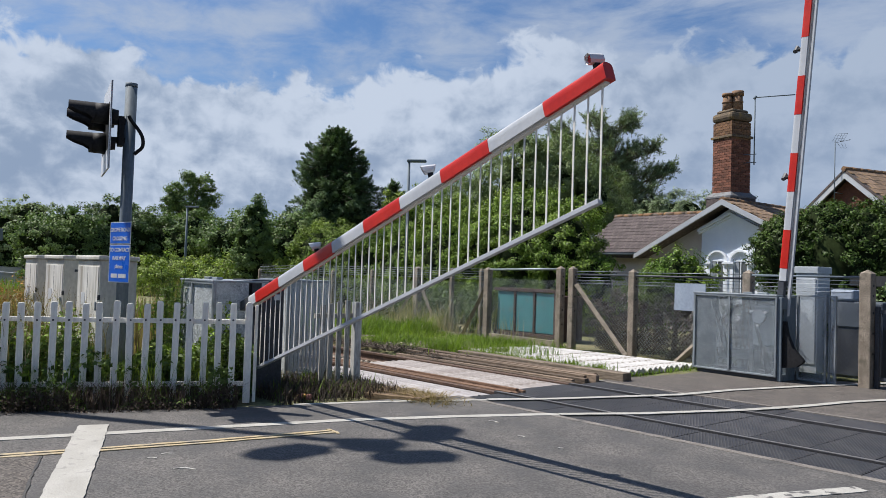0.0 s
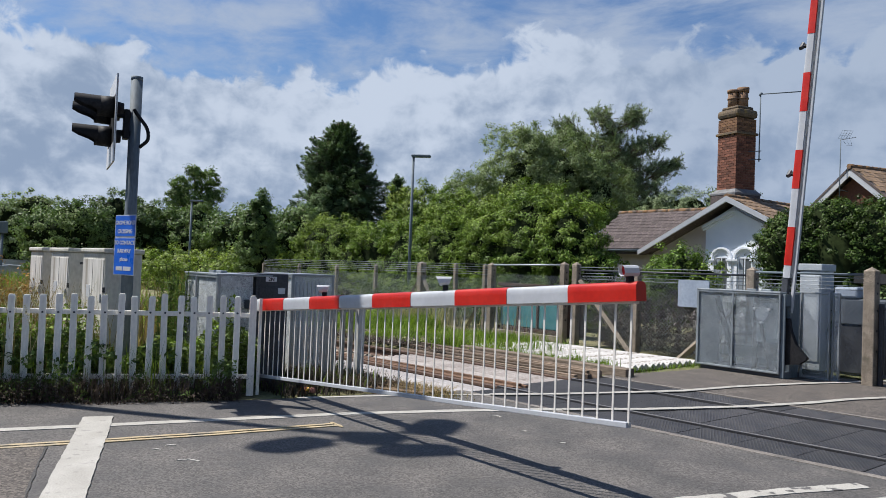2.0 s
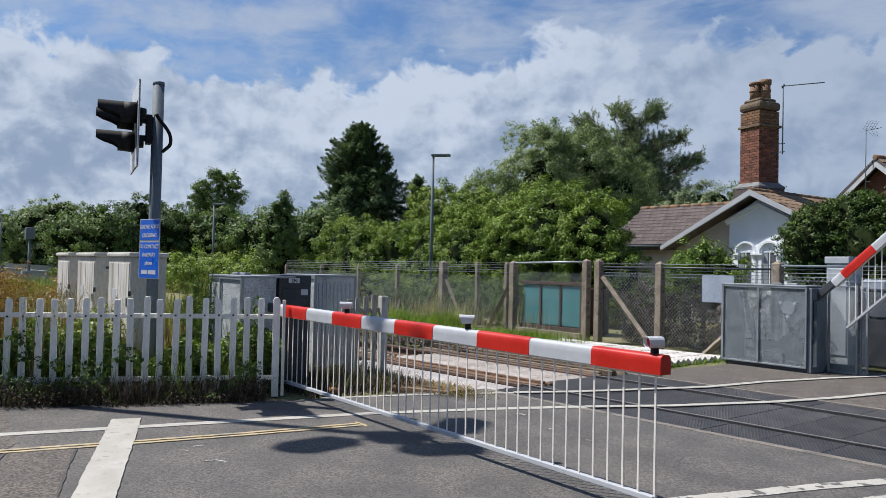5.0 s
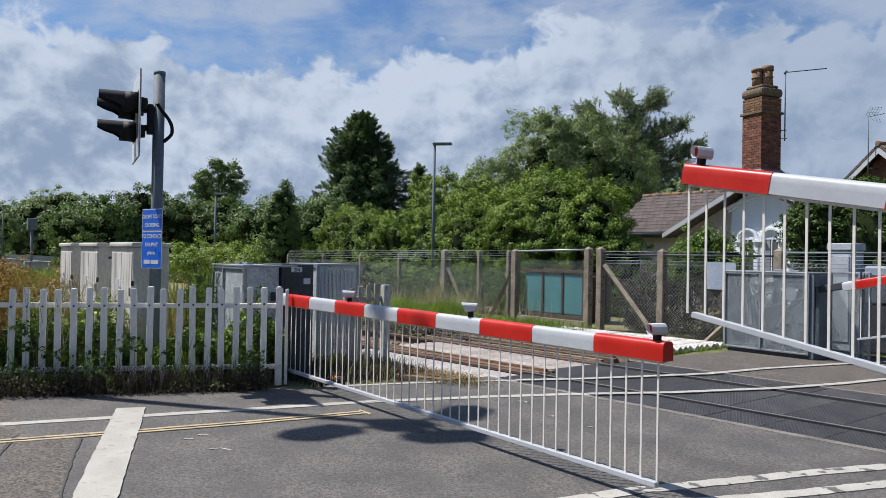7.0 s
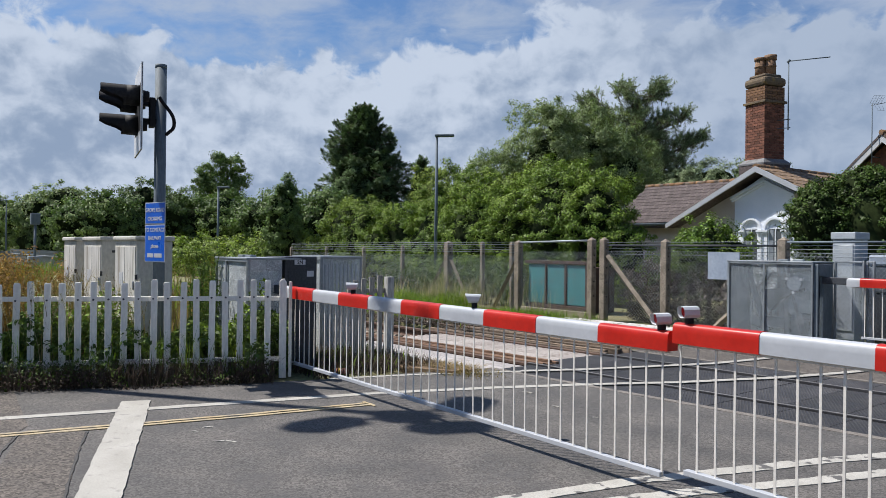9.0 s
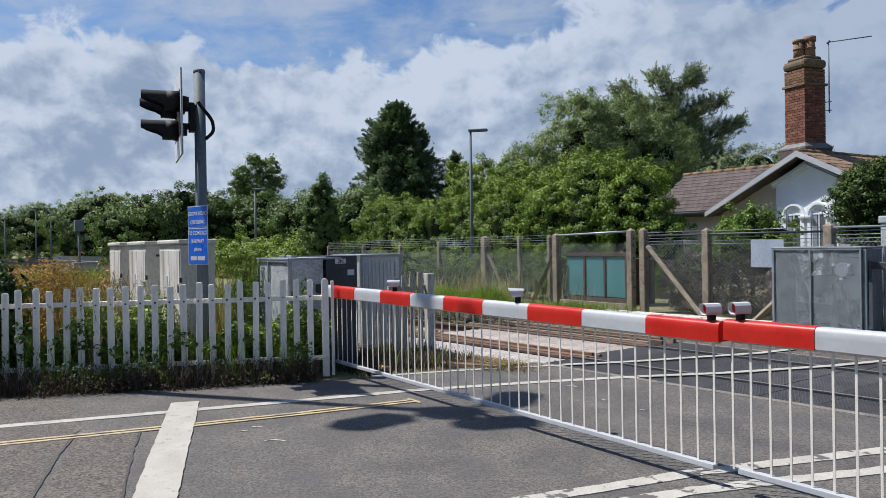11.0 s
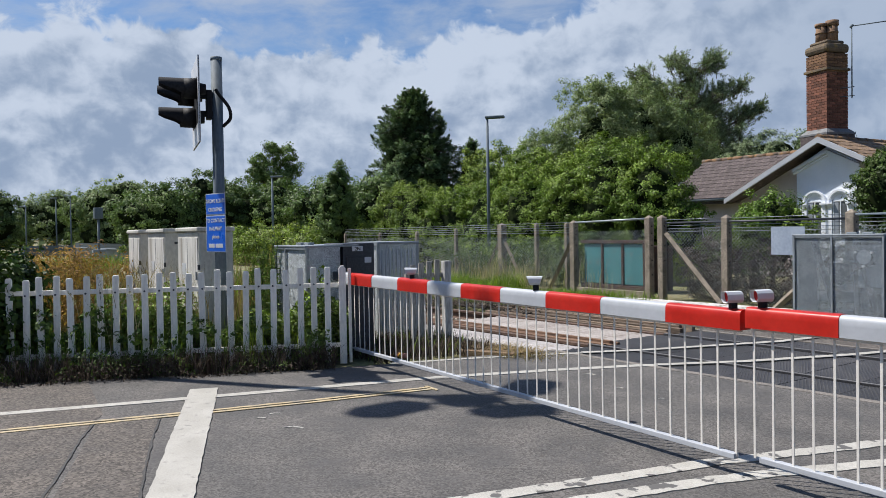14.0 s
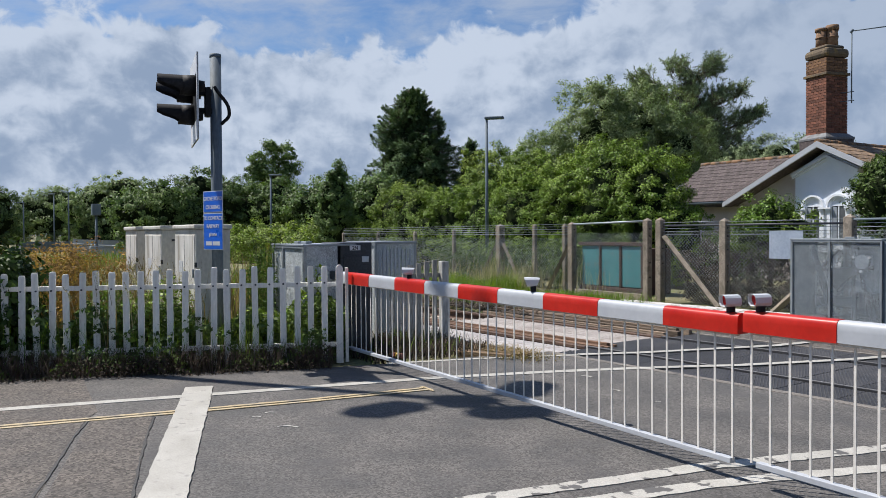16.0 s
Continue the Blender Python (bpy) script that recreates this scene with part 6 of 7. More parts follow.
def conifer(base, height, profile, branches, per, label, trunk_r):
    """Drooping sprays of short needles round a tapering trunk; profile: (height, radius) pairs."""
    t = thing("conifer", base, label, "tree", "conifers behind the hedge")
    bm = tube(B(), (0, 0, -0.1), (0, 0, height * 0.97), trunk_r, 0.03, 8)
    zs, rs = np.array([p[0] for p in profile]), np.array([p[1] for p in profile])
    z = height * (1 - RNG.random(branches) ** 0.75 * 0.93)
    az = RNG.uniform(0, 2 * np.pi, branches)
    lobe = np.array([noise.noise((math.cos(a) * 1.6, math.sin(a) * 1.6, q * 0.75)) for a, q in zip(az, z)])
    r = np.interp(z, zs, rs) * (0.86 + 0.42 * lobe) * RNG.uniform(0.72, 1.08, branches)
    out = np.stack([np.cos(az), np.sin(az), 0 * az], 1)
    tip = out * r[:, None] + np.array([0, 0, 1.0]) * z[:, None]
    for q, o, k in zip(tip[::5], out[::5], r[::5]):
        tube(bm, Vector(o * 0.05) + Vector((0, 0, q[2] + 0.25 * k)), Vector(q), 0.04, 0.012, 5)
    part("trunk", bm, BARK, t)
    high = (z / height)[:, None]
    d = unit(out * 0.75 + np.array([0, 0, 1.0]) * (1.5 * high - 0.85) + RNG.normal(size=out.shape) * 0.22)
    side = unit(np.cross(d, np.array([0, 0, 1.0])))
    ln = (0.55 + 0.55 * RNG.random((branches, 1))) * (1.15 - 0.45 * high)
    w = RNG.random((branches, per, 1)) ** 0.8
    c = RNG.normal(size=(branches, per, 1)) * 0.2 * (1.15 - w)
    p = tip[:, None] - d[:, None] * ln[:, None] * 0.75 + d[:, None] * ln[:, None] * w + side[:, None] * c * ln[:, None] + RNG.normal(size=(branches, per, 3)) * 0.13 * (1.1 - w) * ln[:, None] - np.array([0, 0, 1.0]) * (np.abs(c) * 0.5 + 0.12 * RNG.random((branches, per, 1)))
    al = unit(d[:, None] + side[:, None] * np.sign(c) * 0.7 + RNG.normal(size=p.shape) * 0.35)
    nr = np.cross(al, side[:, None] + 0.4 * RNG.normal(size=p.shape))
    v, f = leaves(p.reshape(-1, 3), nr.reshape(-1, 3), 0.15, 0.26, along=al.reshape(-1, 3))
    vs, fs, n = [v], [f], len(v)
    # near-black inner cone, painted in as the shade behind the sprays
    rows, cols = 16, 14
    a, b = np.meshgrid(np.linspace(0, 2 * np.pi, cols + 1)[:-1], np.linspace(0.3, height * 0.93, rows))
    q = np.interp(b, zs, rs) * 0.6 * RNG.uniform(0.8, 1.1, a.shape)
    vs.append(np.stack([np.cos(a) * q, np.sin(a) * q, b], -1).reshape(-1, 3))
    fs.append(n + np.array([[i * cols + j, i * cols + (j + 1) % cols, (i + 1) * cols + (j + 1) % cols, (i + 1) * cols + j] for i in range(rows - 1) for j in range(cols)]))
    me = raw_mesh("crown", np.concatenate(vs), np.concatenate(fs), [SPRUCE, CROWN_SHADE])
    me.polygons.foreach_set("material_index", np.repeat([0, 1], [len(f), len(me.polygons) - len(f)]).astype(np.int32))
    new("crown", me).parent = t


conifer((-31.0, 18.4, 0), 9.9, ((0.0, 3.5), (2.0, 3.5), (4.5, 3.1), (6.0, 2.75), (7.5, 2.05), (8.6, 1.45), (9.4, 0.8), (10.1, 0.1)), 1500, 85, "tall dark green conifer with drooping sprays", 0.35)
conifer((-29.8, 21.6, 0), 7.1, ((0.0, 1.3), (3.0, 1.25), (5.0, 0.95), (6.3, 0.55), (7.1, 0.1)), 300, 80, "small dark conifer beside the larger one", 0.2)
tree("willow", (-18.2, 20.75, 0), [(0, 0, 5.4, 2.1, 2.1, 2.6), (-1.6, -1.8, 4.0, 1.8, 1.8, 2.0), (1.0, 1.6, 6.0, 1.6, 1.6, 1.9), (0.4, 0.3, 7.2, 0.9, 0.9, 1.0), (1.8, 3.0, 5.0, 1.8, 1.8, 2.4)], 1900, 55, 0.3, 0.13, LEAF_SILVER, "feathery silver-green willow tree", 0.25, aspect=0.3, droop=0.5, core=0.45)
PADS = [(-0.4, -0.2, 9.5, 0.8, 0.7, 0.6), (0.9, 0.9, 9.3, 0.8, 0.8, 0.5), (1.4, 1.3, 9.6, 0.5, 0.5, 0.4), (-1.8, -1.6, 8.9, 0.8, 0.8, 0.6), (1.6, 1.5, 7.9, 1.0, 0.9, 0.45), (2.5, 2.2, 8.1, 0.5, 0.5, 0.3), (2.6, 2.3, 6.7, 1.0, 0.9, 0.45), (3.3, 2.9, 7.0, 0.5, 0.5, 0.3), (0.5, 0.6, 7.1, 1.2, 1.1, 0.7), (1.7, 1.5, 5.8, 1.3, 1.1, 0.6), (-1.0, -0.8, 8.0, 1.1, 1.0, 0.8), (0.1, 0.2, 8.5, 0.9, 0.9, 0.6), (-2.6, -2.2, 7.3, 1.0, 1.0, 0.8), (-0.6, -0.4, 6.3, 1.6, 1.4, 1.2), (0.4, 0.4, 4.8, 2.0, 1.8, 1.4), (-2.6, -2.4, 5.2, 1.6, 1.4, 1.6), (2.4, 2.2, 4.6, 1.4, 1.2, 0.9), (-1.6, -1.3, 7.7, 1.3, 1.2, 0.9), (0.2, 0.2, 7.8, 1.0, 0.9, 0.8), (1.0, 1.0, 6.5, 1.2, 1.1, 0.8), (-3.6, -3.2, 6.4, 1.1, 1.0, 0.8)]


def pine(base, pads, twigs, needles, label, trunk_r):
    """Needle tufts along twigs that point up and away from the trunk."""
    t = thing("pine", base, label, "tree")
    bm = B()
    tube(bm, (0, 0, -0.1), (0.0, 0.0, 9.0), trunk_r, trunk_r * 0.25, 8)
    ps, ns, al = [], [], []
    for x, y, z, rx, ry, rz in pads:
        reach = 0.86 if x < 0.6 else 0.74
        x, y, rx, ry = reach * x, reach * y, 0.85 * rx, 0.85 * ry
        tube(bm, (0, 0, max(z - 0.35 * math.hypot(x, y) - 0.3, 1.0)), (x, y, z - 0.2 * rz), 0.07, 0.03, 6)
        out = np.array([x, y, 0.0]) / max(math.hypot(x, y), 0.6)
        k = int(twigs * (rx * ry) ** 0.5 * (0.6 + rz))
        c = np.array([x, y, z]) + unit(RNG.normal(size=(k, 3))) * RNG.random((k, 1)) ** 0.5 * np.array([rx, ry, rz])
        d = unit(out * 0.5 + np.array([0, 0, 0.75]) + RNG.normal(size=(k, 3)) * 0.5)
        ln = RNG.uniform(0.35, 0.75, (k, 1))
        for p, q, l in zip(c, d, ln[:, 0]):
            tube(bm, Vector(p - q * 0.2), Vector(p + q * l * 0.9), 0.016, 0.008, 4)
        s = RNG.random((k, needles, 1))
        p = c[:, None] + d[:, None] * s * ln[:, None]
        a = unit(d[:, None] * 0.9 + RNG.normal(size=(k, needles, 3)) * 0.55)
        ps.append((p + a * 0.11).reshape(-1, 3)), al.append(a.reshape(-1, 3))
    part("trunk", bm, BARK, t)
    p, a = np.concatenate(ps), np.concatenate(al)
    v, f = leaves(p, np.cross(a, RNG.normal(size=a.shape)), 0.16, 0.13, along=a)
    new("crown", raw_mesh("crown", v, f, NEEDLE)).parent = t


pine((-19.3, 27.8, 0.2), PADS, 80, 62, "dark spreading pine with tufted branches", 0.2)
tree("pine", (-16.0, 30.0, 0.4), [(0, 0, 4.6, 1.8, 1.6, 1.0), (-2.4, -1.6, 4.5, 1.5, 1.4, 1.0), (1.6, 1.6, 4.8, 1.2, 1.2, 0.9), (-1.0, -0.8, 3.4, 2.6, 2.0, 1.8)], 520, 80, 0.3, 0.16, NEEDLE, "dark pine behind the cottage", 0.3, core=0.6, aspect=0.2)
for x, y, h, r, m in ((-75, 8.0, 6.6, 3.8, LEAF_BROAD), (-39, 5.8, 4.6, 2.4, LEAF_BROAD), (-40.2, 8.4, 5.4, 2.5, LEAF_DARK), (-41.7, 10.6, 5.2, 2.4, LEAF_BROAD), (-40.0, 13.0, 5.0, 2.4, LEAF_BROAD), (-38, 15.2, 4.9, 2.3, LEAF_BROAD), (-33.5, 14.2, 4.7, 2.2, LEAF_BROAD), (-27, 13.6, 4.4, 1.9, LEAF_BROAD)):
    tree("broad_tree", (x, y, 0), [(0, 0, h * 0.55, r, r, h * 0.36), (0.2, 0.4, h * 0.74, r * 0.62, r * 0.62, h * 0.27), (-0.4, -r * 0.5, h * 0.6, r * 0.6, r * 0.6, h * 0.26), (0.6, r * 0.55, h * 0.58, r * 0.6, r * 0.6, h * 0.28), (0.8, 0.2, h * 0.25, r * 0.9, r, h * 0.26)], 430, 58, 0.36, 0.132, m, "rounded broad-leaved tree in the belt beyond the station", 0.25, core=0.64)
tree("ash_tree", (-48.2, 16.2, 0), [(0, 0, 6.0, 1.3, 1.4, 1.0), (0.2, -1.1, 6.9, 0.7, 0.8, 0.6), (0.4, 0.7, 7.4, 0.8, 0.8, 0.7), (0.3, 1.6, 6.4, 0.6, 0.7, 0.5), (0.1, -0.2, 7.9, 0.5, 0.6, 0.5), (0.2, -1.7, 5.8, 0.6, 0.7, 0.6), (0.2, 0.0, 4.4, 1.6, 1.8, 1.6)], 520, 60, 0.32, 0.13, LEAF_BROAD, "taller open-crowned tree above the belt", 0.22, core=0.0)
for x, y, h, r in ((-82, -0.9, 6.2, 2.6), (-95, 5.5, 7.2, 3.6), (-95, 9.6, 6.9, 3.6), (-86, -4.8, 6.2, 4.0), (-104, 2.4, 5.0, 3.2), (-73, 9.4, 7.4, 3.6), (-99, 7.6, 6.4, 3.6), (-97, -1.6, 5.8, 3.8)):
    tree("broad_tree", (x, y, 0), [(0, 0, h * 0.5, r, r, h * 0.42), (0.3, 0.5, h * 0.76, r * 0.6, r * 0.6, h * 0.25), (-0.2, -r * 0.6, h * 0.62, r * 0.5, r * 0.6, h * 0.25)], 330, 46, 0.48, 0.2, LEAF_DARK if y < 0 else LEAF_SILVER, "distant broad-leaved tree beyond the station", 0.25, core=0.66)
# low hedges, nobody could count their stems
p, nr = clump_points([((-32 + 1.6 * i, 8.2 + 0.55 * i, 0.8), (1.6, 1.3, 1.1 + 0.25 * math.sin(i * 2.1))) for i in range(12)], 700, 56, 0.34, floor=-0.05)
v, f = leaves(p, nr, 0.12, 0.6, 0.2)
tagged(new("bramble_bank", raw_mesh("bramble_bank", v, f, LEAF_BRAMBLE)), "pale green bramble bank behind the station yard", "hedge", kind="stuff")
tree("round_bush", (0.92, 11.35, 0), [(-0.1, 0, 1.5, 1.15, 0.9, 1.5), (-0.65, -0.4, 2.05, 0.72, 0.65, 0.85), (0.4, 0.3, 2.2, 0.9, 0.75, 0.9), (1.0, 0.5, 1.7, 0.9, 0.8, 1.5), (-0.1, 0.0, 2.5, 0.72, 0.65, 0.62)], 2500, 38, 0.11, 0.049, LEAF_BUSH, "dark green rounded ivy bush beside the cottage", 0.12, category="bush", core=0.86, lumps=0.14)
tree("shrub", (-1.38, 9.6, 0), [(0, 0, 1.55, 0.5, 0.45, 0.55), (-0.3, -0.1, 1.4, 0.45, 0.35, 0.5), (0.4, 0.2, 1.4, 0.45, 0.4, 0.45)], 300, 60, 0.14, 0.05, LEAF_IVY, "small leafy shrub behind the wire fence", 0.06, category="bush", core=0.7)
tree("shrub", (0.9, 9.9, 0), [(0, 0, 0.7, 1.2, 0.5, 0.75), (1.4, 0.4, 0.7, 1.0, 0.5, 0.8)], 260, 40, 0.18, 0.07, LEAF_DARK, "low dark shrubs behind the wire fence", 0.06, category="bush", core=0.8)

# ---- verge ----
bottle = thing("drink_bottle", (0.35, 0.46, 0.035), "discarded pink drink bottle with a yellow cap on the verge", "bottle", rz=28)
part("body", tube(tube(B(), (-0.03, 0, 0), (0.1, 0, 0), 0.032, 0.032, 14), (-0.06, 0, 0), (-0.03, 0, 0), 0.016, 0.032, 14), BOTTLE_PINK, bottle, "pinkish plastic body")
part("cap", tube(B(), (-0.095, 0, 0), (-0.058, 0, 0), 0.022, 0.022, 12), BOTTLE_YEL, bottle, "yellow cap")
part("sleeve", tube(B(), (0.0, 0, 0), (0.05, 0, 0), 0.0325, 0.0325, 14), BOTTLE_YEL, bottle, "yellow paper sleeve")
edging = thing("timber_edging", (0, 0, 0), "rotten straw-brown timber boards along the road edge", "timber")
for i in range(5):
    f = i / 4
    x0, y0, x1, y1 = -0.25 + 0.62 * f, 1.72 - 0.45 * f, 1.06 - 0.04 * f, 1.86 - 0.24 * f
    a = math.degrees(math.atan2(y1 - y0, x1 - x0))
    o = part("board", box(B(), 0, math.hypot(x1 - x0, y1 - y0), -0.055, 0.055, -0.1, 0.035 - 0.012 * (i % 2), 0.008), STRAW_TIMBER, edging)
    o.matrix_local = pose(x0, y0, 0.0, 2 * math.sin(i * 3), 0, a)

# ---- weeds and grass ----


def fence_xy(s, back):
    """A place s metres along the picket fence and so far behind it."""
    a = radians(22)
    return np.column_stack([0.25 - s * math.sin(a) - back * math.cos(a), -0.19 - s * math.cos(a) + back * math.sin(a)])


def weed_patch(name, n, s0, s1, b0, b1, z1, size, material, label, lump=0.25):
    s, b = RNG.uniform(s0, s1, n), RNG.uniform(b0, b1, n)
    if b1 < 0.1:
        b = b - np.clip((s - 0.5) * 0.05, 0, 0.15)
    xy = fence_xy(s, b)
    h = z1 * (0.65 + 0.5 * np.sin(s * 3.1 + 1.0) * lump + 0.35 * np.sin(s * 7.7) * lump)
    z = RNG.random(n) ** 0.8 * h
    v, f = leaves(np.column_stack([xy, z]), RNG.normal(size=(n, 3)) + np.array([0.3, -0.2, 0.8]), size, 0.5, 0.4)
    return tagged(new(name, raw_mesh(name, v, f, material)), label, "weeds", kind="stuff")


weed_patch("weeds", 26000, -0.1, 5.4, 0.06, 0.7, 0.85, 0.06, LEAF_WEED, "tangled dark green weeds behind the picket fence")
weed_patch("nettles", 12000, 0.2, 5.4, 0.12, 0.9, 1.0, 0.062, LEAF_YEL, "bright green nettles behind the picket fence", 0.5)
weed_patch("undergrowth", 4200, 0.15, 5.8, -0.38, 0.05, 0.26, 0.042, LEAF_WEED, "dark undergrowth at the foot of the picket fence", 1.1)
weed_patch("dead_leaves", 7000, 0.1, 5.8, -0.5, 0.0, 0.16, 0.03, TWIG, "brown dead leaves along the fence foot", 0.9)
p, nr = clump_points([((*fence_xy(np.array([q]), np.array([-0.05]))[0], z), (0.12, 0.12, 0.17)) for q, z in ((0.55, 0.42), (0.9, 0.3), (1.5, 0.4), (2.1, 0.32), (2.55, 0.55), (2.75, 0.42), (3.1, 0.5), (3.6, 0.6), (3.9, 0.4), (0.3, 0.25), (0.7, 0.2), (1.2, 0.22), (1.8, 0.25), (2.35, 0.25), (2.9, 0.25), (3.4, 0.3), (4.2, 0.4))], 60, 14, 0.1, floor=0.0)
v, f = leaves(p, nr, 0.06, 0.6, 0.3)
tagged(new("brambles", raw_mesh("brambles", v, f, LEAF_WEED)), "dark bramble shoots growing through the picket fence", "brambles", kind="stuff")
s = RNG.uniform(0.1, 5.8, 5200)
blades(fence_xy(s, RNG.uniform(-0.4, 0.1, 5200) - np.clip((s - 0.5) * 0.04, 0, 0.15)), 0.0, 0.27, 0.0028, 1.0, TWIG, "dry_grass", "dead brown stalks at the foot of the picket fence", "grass")
blades(fence_xy(RNG.uniform(0.3, 5.5, 1500), RNG.uniform(-0.2, 0.5, 1500)), 0.0, 0.5, 0.0035, 0.4, GRASS_BLADE, "green_grass", "green grass along the picket fence", "grass")
blades(np.column_stack([RNG.uniform(-2.4, -0.6, 420), RNG.uniform(-2.6, -1.35, 420)]), 0.0, 1.0, 0.0035, 0.3, DRY_GRASS, "tall_grass", "tall pale seeding grass in front of the cabinets", "grass")
blades(np.column_stack([RNG.uniform(-8.5, -2.6, 6000), RNG.uniform(-5.0, 0.2, 6000)]), 0.0, 1.0, 0.008, 0.4, DRY_GRASS, "meadow_grass", "tall dry meadow grass behind the fence", "grass")
blades(np.column_stack([RNG.uniform(-30, -3.5, 9000), RNG.uniform(-5.0, 2.2, 9000)]), 0.0, 0.7, 0.014, 0.4, GRASS_BLADE, "meadow_grass", "green rough grass beside the railway", "grass")
p, nr = clump_points([((-4.0 - 0.9 * (i % 4), -3.0 + 0.32 * i, 0.6), (0.5, 0.35, 0.55)) for i in range(8)] + [((-2.6 - 0.35 * i, -2.9 + 0.3 * (i % 3), 0.75), (0.35, 0.3, 0.5)) for i in range(7)], 620, 32, 0.2, floor=0.0)
v, f = leaves(p, nr, 0.045, 0.5, 0.2)
tagged(new("dock_plants", raw_mesh("dock_plants", v, f, DOCK)), "rusty brown seeding dock plants", "weeds", kind="stuff")
p, nr = clump_points([((-1.3 - 0.2 * i, -3.52 + 0.09 * i, 0.68), (0.34, 0.3, 0.6)) for i in range(4)], 300, 26, 0.18, floor=0.0)
v, f = leaves(p, nr, 0.085, 0.55, 0.5)
tagged(new("broad_weeds", raw_mesh("broad_weeds", v, f, LEAF_BUSH)), "large-leaved green weeds behind the fence", "weeds", kind="stuff")
def stalks(name, xy, height, lean, per, leaf, aspect, material, label, from_=0.3, r=0.004, droop=0.0):
    """Upright bowed stems with narrow leaves or seeds along their upper part."""
    bm, ps, ns, al = B(), [], [], []
    for x, y in xy:
        h, a = height * RNG.uniform(0.7, 1.12), RNG.uniform(0, 2 * np.pi)
        out = np.array([math.cos(a), math.sin(a), 0.0]) * lean * h
        at = [np.array([x, y, 0.0]) + out * f ** 2 + np.array([0, 0, 1.0]) * h * (f - droop * f ** 4) for f in np.linspace(0, 1, 7)]
        for p, q in zip(at, at[1:]):
            tube(bm, Vector(p), Vector(q), r, r * 0.8, 4, caps=False)
        f = RNG.uniform(from_, 1, per)
        i = np.minimum((f * 6).astype(int), 5)
        base = np.array(at)[i] + (np.array(at)[i + 1] - np.array(at)[i]) * (f * 6 - i)[:, None]
        d = unit(RNG.normal(size=(per, 3)) + np.array([0, 0, 0.25]))
        ps.append(base + d * leaf * 0.5), al.append(d)
    p, d = np.concatenate(ps), np.concatenate(al)
    v, f = leaves(p, np.cross(d, RNG.normal(size=d.shape)), leaf, aspect, along=d)
    bm.verts.index_update()
    sv, sf = [tuple(q.co) for q in bm.verts], [[q.index for q in g.verts] for g in bm.faces]
    bm.free()
    me = raw_mesh(name, np.concatenate([v, np.array(sv)]), np.concatenate([f, np.array(sf) + len(v)]), material)
    return tagged(new(name, me), label, "weeds", kind="stuff")


stalks("tall_weeds", np.column_stack([RNG.uniform(-1.75, -1.15, 34), RNG.uniform(-0.62, -0.3, 34)]), 1.3, 0.09, 46, 0.085, 0.22, LEAF_WEED, "tall dark narrow-leaved weeds beside the machine guard", 0.2)
stalks("seeding_stems", np.column_stack([RNG.uniform(-2.0, -0.5, 54), RNG.uniform(-2.75, -1.2, 54)]), 1.2, 0.2, 34, 0.022, 0.25, SEED_HEAD, "pale drooping seed heads in front of the cabinets", 0.74, 0.0022, 0.16)
n = 1500
xg = RNG.uniform(-8.5, -3.2, n)
yg = 0.05 - 0.33 * (xg + 3.2) + RNG.uniform(0, 0.85, n)
blades(np.column_stack([xg, yg]), 0.0, 0.95, 0.007, 0.35, GRASS_BLADE, "long_grass", "long yellow-green grass between the cabinets and the machine", "grass")
blades(np.column_stack([xg, yg])[:700], 0.0, 1.12, 0.006, 0.3, DRY_GRASS, "long_grass", "tall straw-coloured grass between the cabinets and the machine", "grass")
# verge between the road and the old fence stub
blades(np.column_stack([RNG.uniform(-1.2, 0.55, 3400), RNG.uniform(0.1, 1.75, 3400)]), -0.02, 0.17, 0.004, 1.0, TWIG, "verge_grass", "dead brown grass on the verge", "grass")
blades(np.column_stack([RNG.uniform(-1.2, 0.4, 380), RNG.uniform(0.1, 1.7, 380)]), -0.02, 0.2, 0.004, 0.8, GRASS_BLADE, "verge_grass", "green grass and weeds on the verge", "grass")
# lush bank between the track and the wire fence
n = 22000
xb = np.where(RNG.random(n) < 0.93, RNG.uniform(-15.5, -4.9, n), RNG.uniform(-4.9, -2.4, n))
yb = RNG.uniform(0, 1, n)
lo, hi = 5.3 + 0.08 * (xb - 2), 8.0 + 0.03 * (xb + 3)
blades(np.column_stack([xb, lo + (hi - lo) * yb]), 0.0, np.where(xb > -6.8, 0.2, 0.38) * (0.75 + 0.45 * np.sin(xb * 2.3 + 3 * yb) * np.sin(xb * 0.9 + 5 * yb)), 0.006, 0.9, GRASS_BLADE, "bank_grass", "lush green grass bank beside the track", "grass")
for k, (x, y, m) in enumerate(((-2.6, 5.9, 400), (-1.9, 6.35, 160), (-3.1, 5.2, 700), (-3.6, 7.0, 900))):
    blades(np.column_stack([RNG.normal(x, 0.3, m), RNG.normal(y, 0.16, m)]), 0.0, 0.24, 0.005, 0.6, GRASS_BLADE, "grass_tuft", "tuft of green grass beside the timber", "grass")
xs = RNG.uniform(-9.5, -2.6, 1500)
blades(np.column_stack([xs, 5.15 + 0.08 * (xs - 2) + RNG.normal(0, 0.14, 1500)]), 0.0, 0.12, 0.006, 2.6, TWIG, "dead_stalks", "dead brown stalks fallen along the foot of the bank", "grass")
br = RNG.uniform(0, 1, (160, 4))
bm = B()
for a, b, c, d in br:
    x, y = -5.6 + 3.4 * a, 4.35 + 0.75 * b
    tube(bm, (x, y, 0.0 + 0.06 * c), (x + 0.35 * math.cos(6.28 * d), y + 0.2 * math.sin(6.28 * d), 0.1 * d + 0.02), 0.007, 0.003, 4)
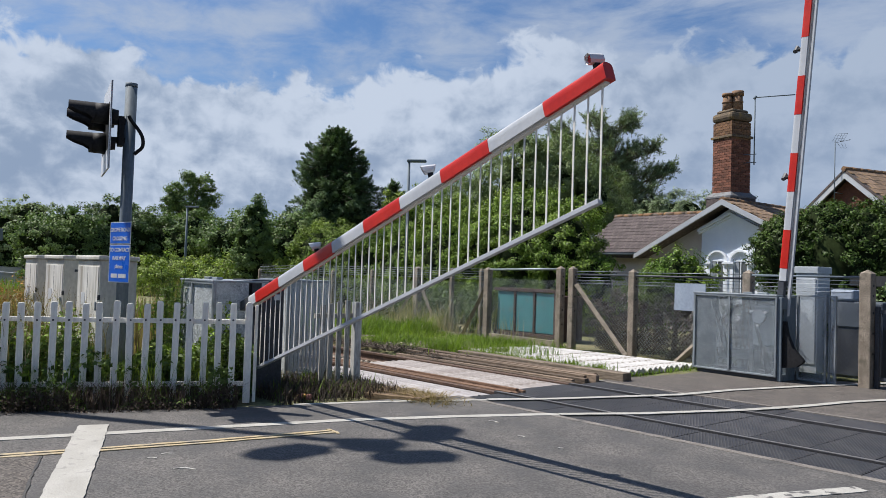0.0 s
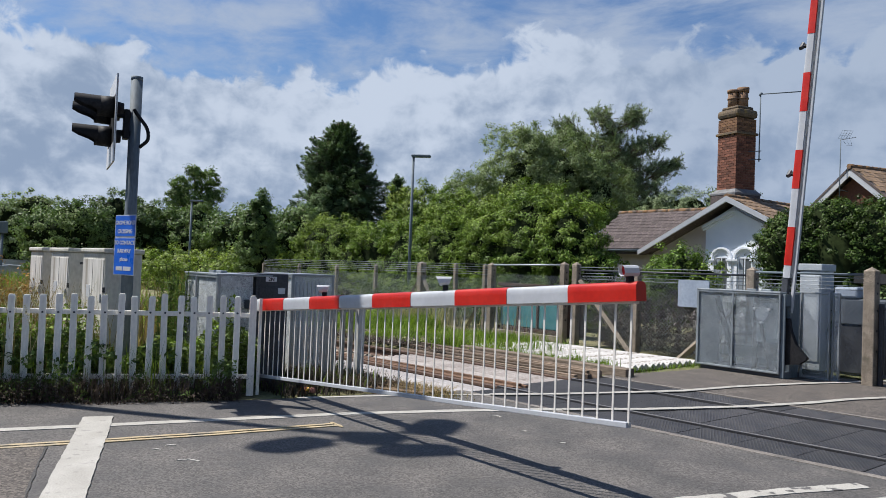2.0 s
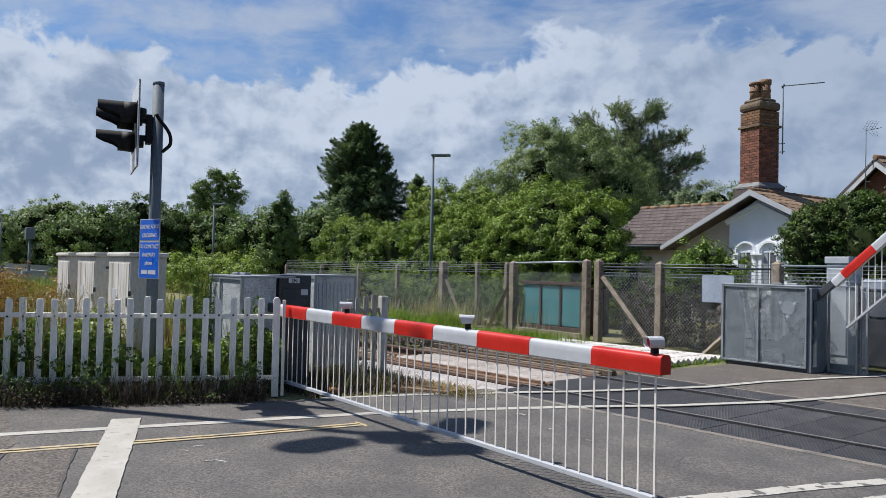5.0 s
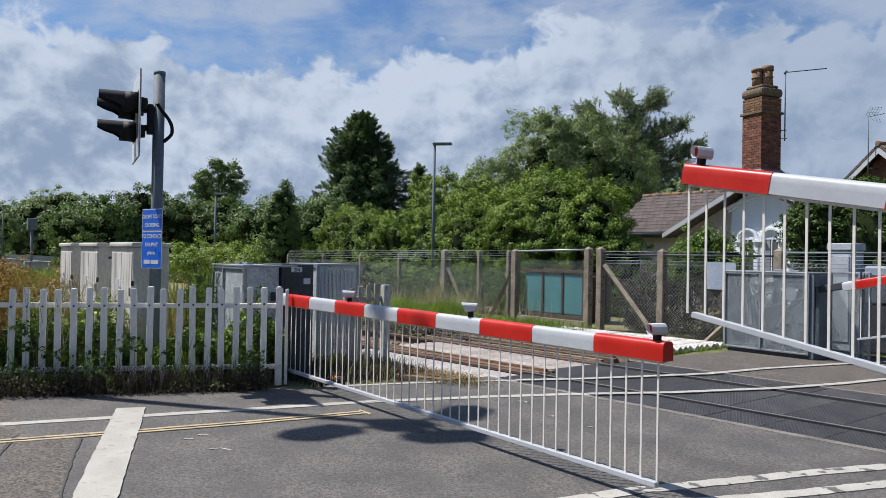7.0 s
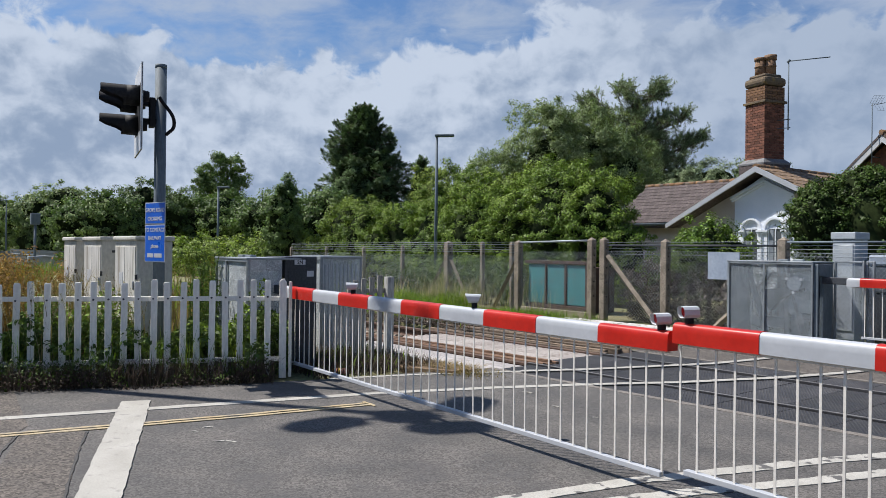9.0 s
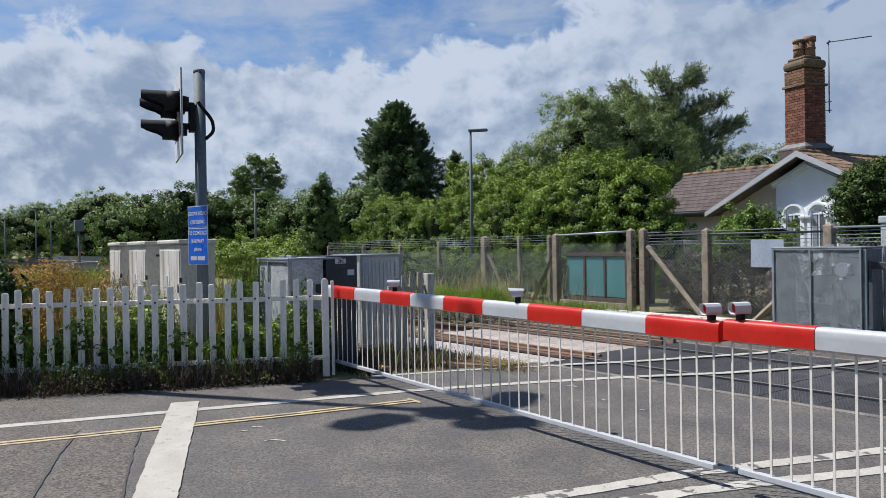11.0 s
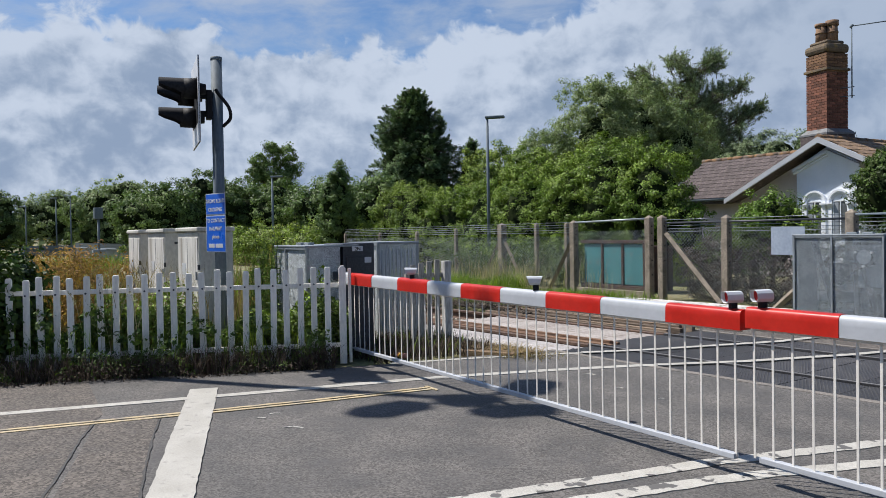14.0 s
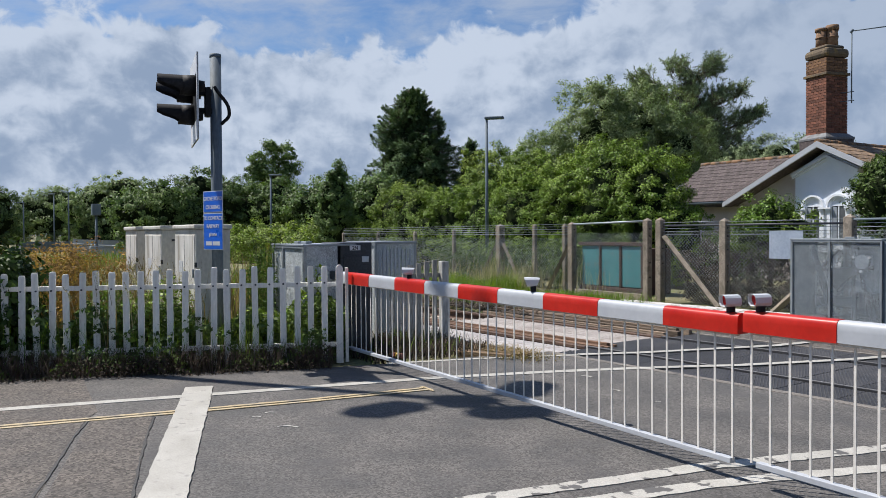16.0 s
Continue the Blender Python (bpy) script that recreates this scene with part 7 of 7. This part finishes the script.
tagged(part("fallen_branches", bm, BRUSH, None), "grey-brown fallen branches heaped beside the track", "branches", kind="stuff")
xs = np.concatenate([RNG.normal(-9.4, 0.35, 280), RNG.normal(-7.9, 0.3, 260), RNG.uniform(-13, -4.5, 360)])
blades(np.column_stack([xs, RNG.normal(8.45, 0.12, 900)]), 0.0, 0.72 + 0.2 * np.sin(xs * 4.1), 0.004, 0.45, SEED_HEAD, "seeding_grass", "tall straw-coloured seeding grass along the wire fence", "grass")
weeds_back = [((-13 + 0.75 * i, 9.3, 0.35 + 0.25 * abs(math.sin(i * 1.3))), (0.5, 0.3, 0.55)) for i in range(9)] + [((-2.6 + 0.5 * i, 9.75, 0.9), (0.45, 0.2, 0.45)) for i in range(3)]
p, nr = clump_points(weeds_back, 600, 36, 0.2, floor=0.0)
v, f = leaves(p, nr, 0.07, 0.5, 0.2)
tagged(new("fence_weeds", raw_mesh("fence_weeds", v, f, LEAF_WEED)), "weeds growing along the wire fence", "weeds", kind="stuff")
p, nr = clump_points([((-2.3, 9.0, 0.2), (0.55, 0.3, 0.36)), ((-1.0, 9.0, 0.14), (0.6, 0.3, 0.3))] + [((-2.9 + 0.42 * i, 9.25, 0.6 + 0.12 * math.sin(i * 1.9)), (0.4, 0.14, 0.55)) for i in range(10)], 560, 34, 0.2, floor=0.0)
v, f = leaves(p, nr, 0.1, 0.16, 0.2)
tagged(new("dead_brush", raw_mesh("dead_brush", v, f, BRUSH)), "heap of dead brown brushwood behind the fence", "brushwood", kind="stuff")
blades(np.column_stack([RNG.normal(0.75, 0.3, 1500), RNG.normal(1.75, 0.14, 1500)]), -0.03, 0.09, 0.005, 2.5, DRY_GRASS, "dry_reeds", "dead straw-coloured stalks lying beside the guard", "grass")
uv = np.column_stack([-4.4 + 2.9 * RNG.random(1500) ** 0.8, RNG.normal(2.78, 0.13, 1500)])
blades(np.array([tr(*p) for p in uv]), 0.02, 0.15 * (0.6 + 0.5 * np.sin(uv[:, 0] * 5.0) ** 2), 0.005, 0.7, GRASS_BLADE, "grass_tuft", "green grass growing between the timber and the white guard", "grass")
uv = np.column_stack([RNG.normal(-1.22, 0.08, 260), RNG.uniform(3.0, 5.0, 260)])
blades(np.array([tr(*p) for p in uv]), 0.0, 0.07, 0.005, 0.9, GRASS_BLADE, "guard_weeds", "low weeds along the end of the white guard", "weeds")

motions()
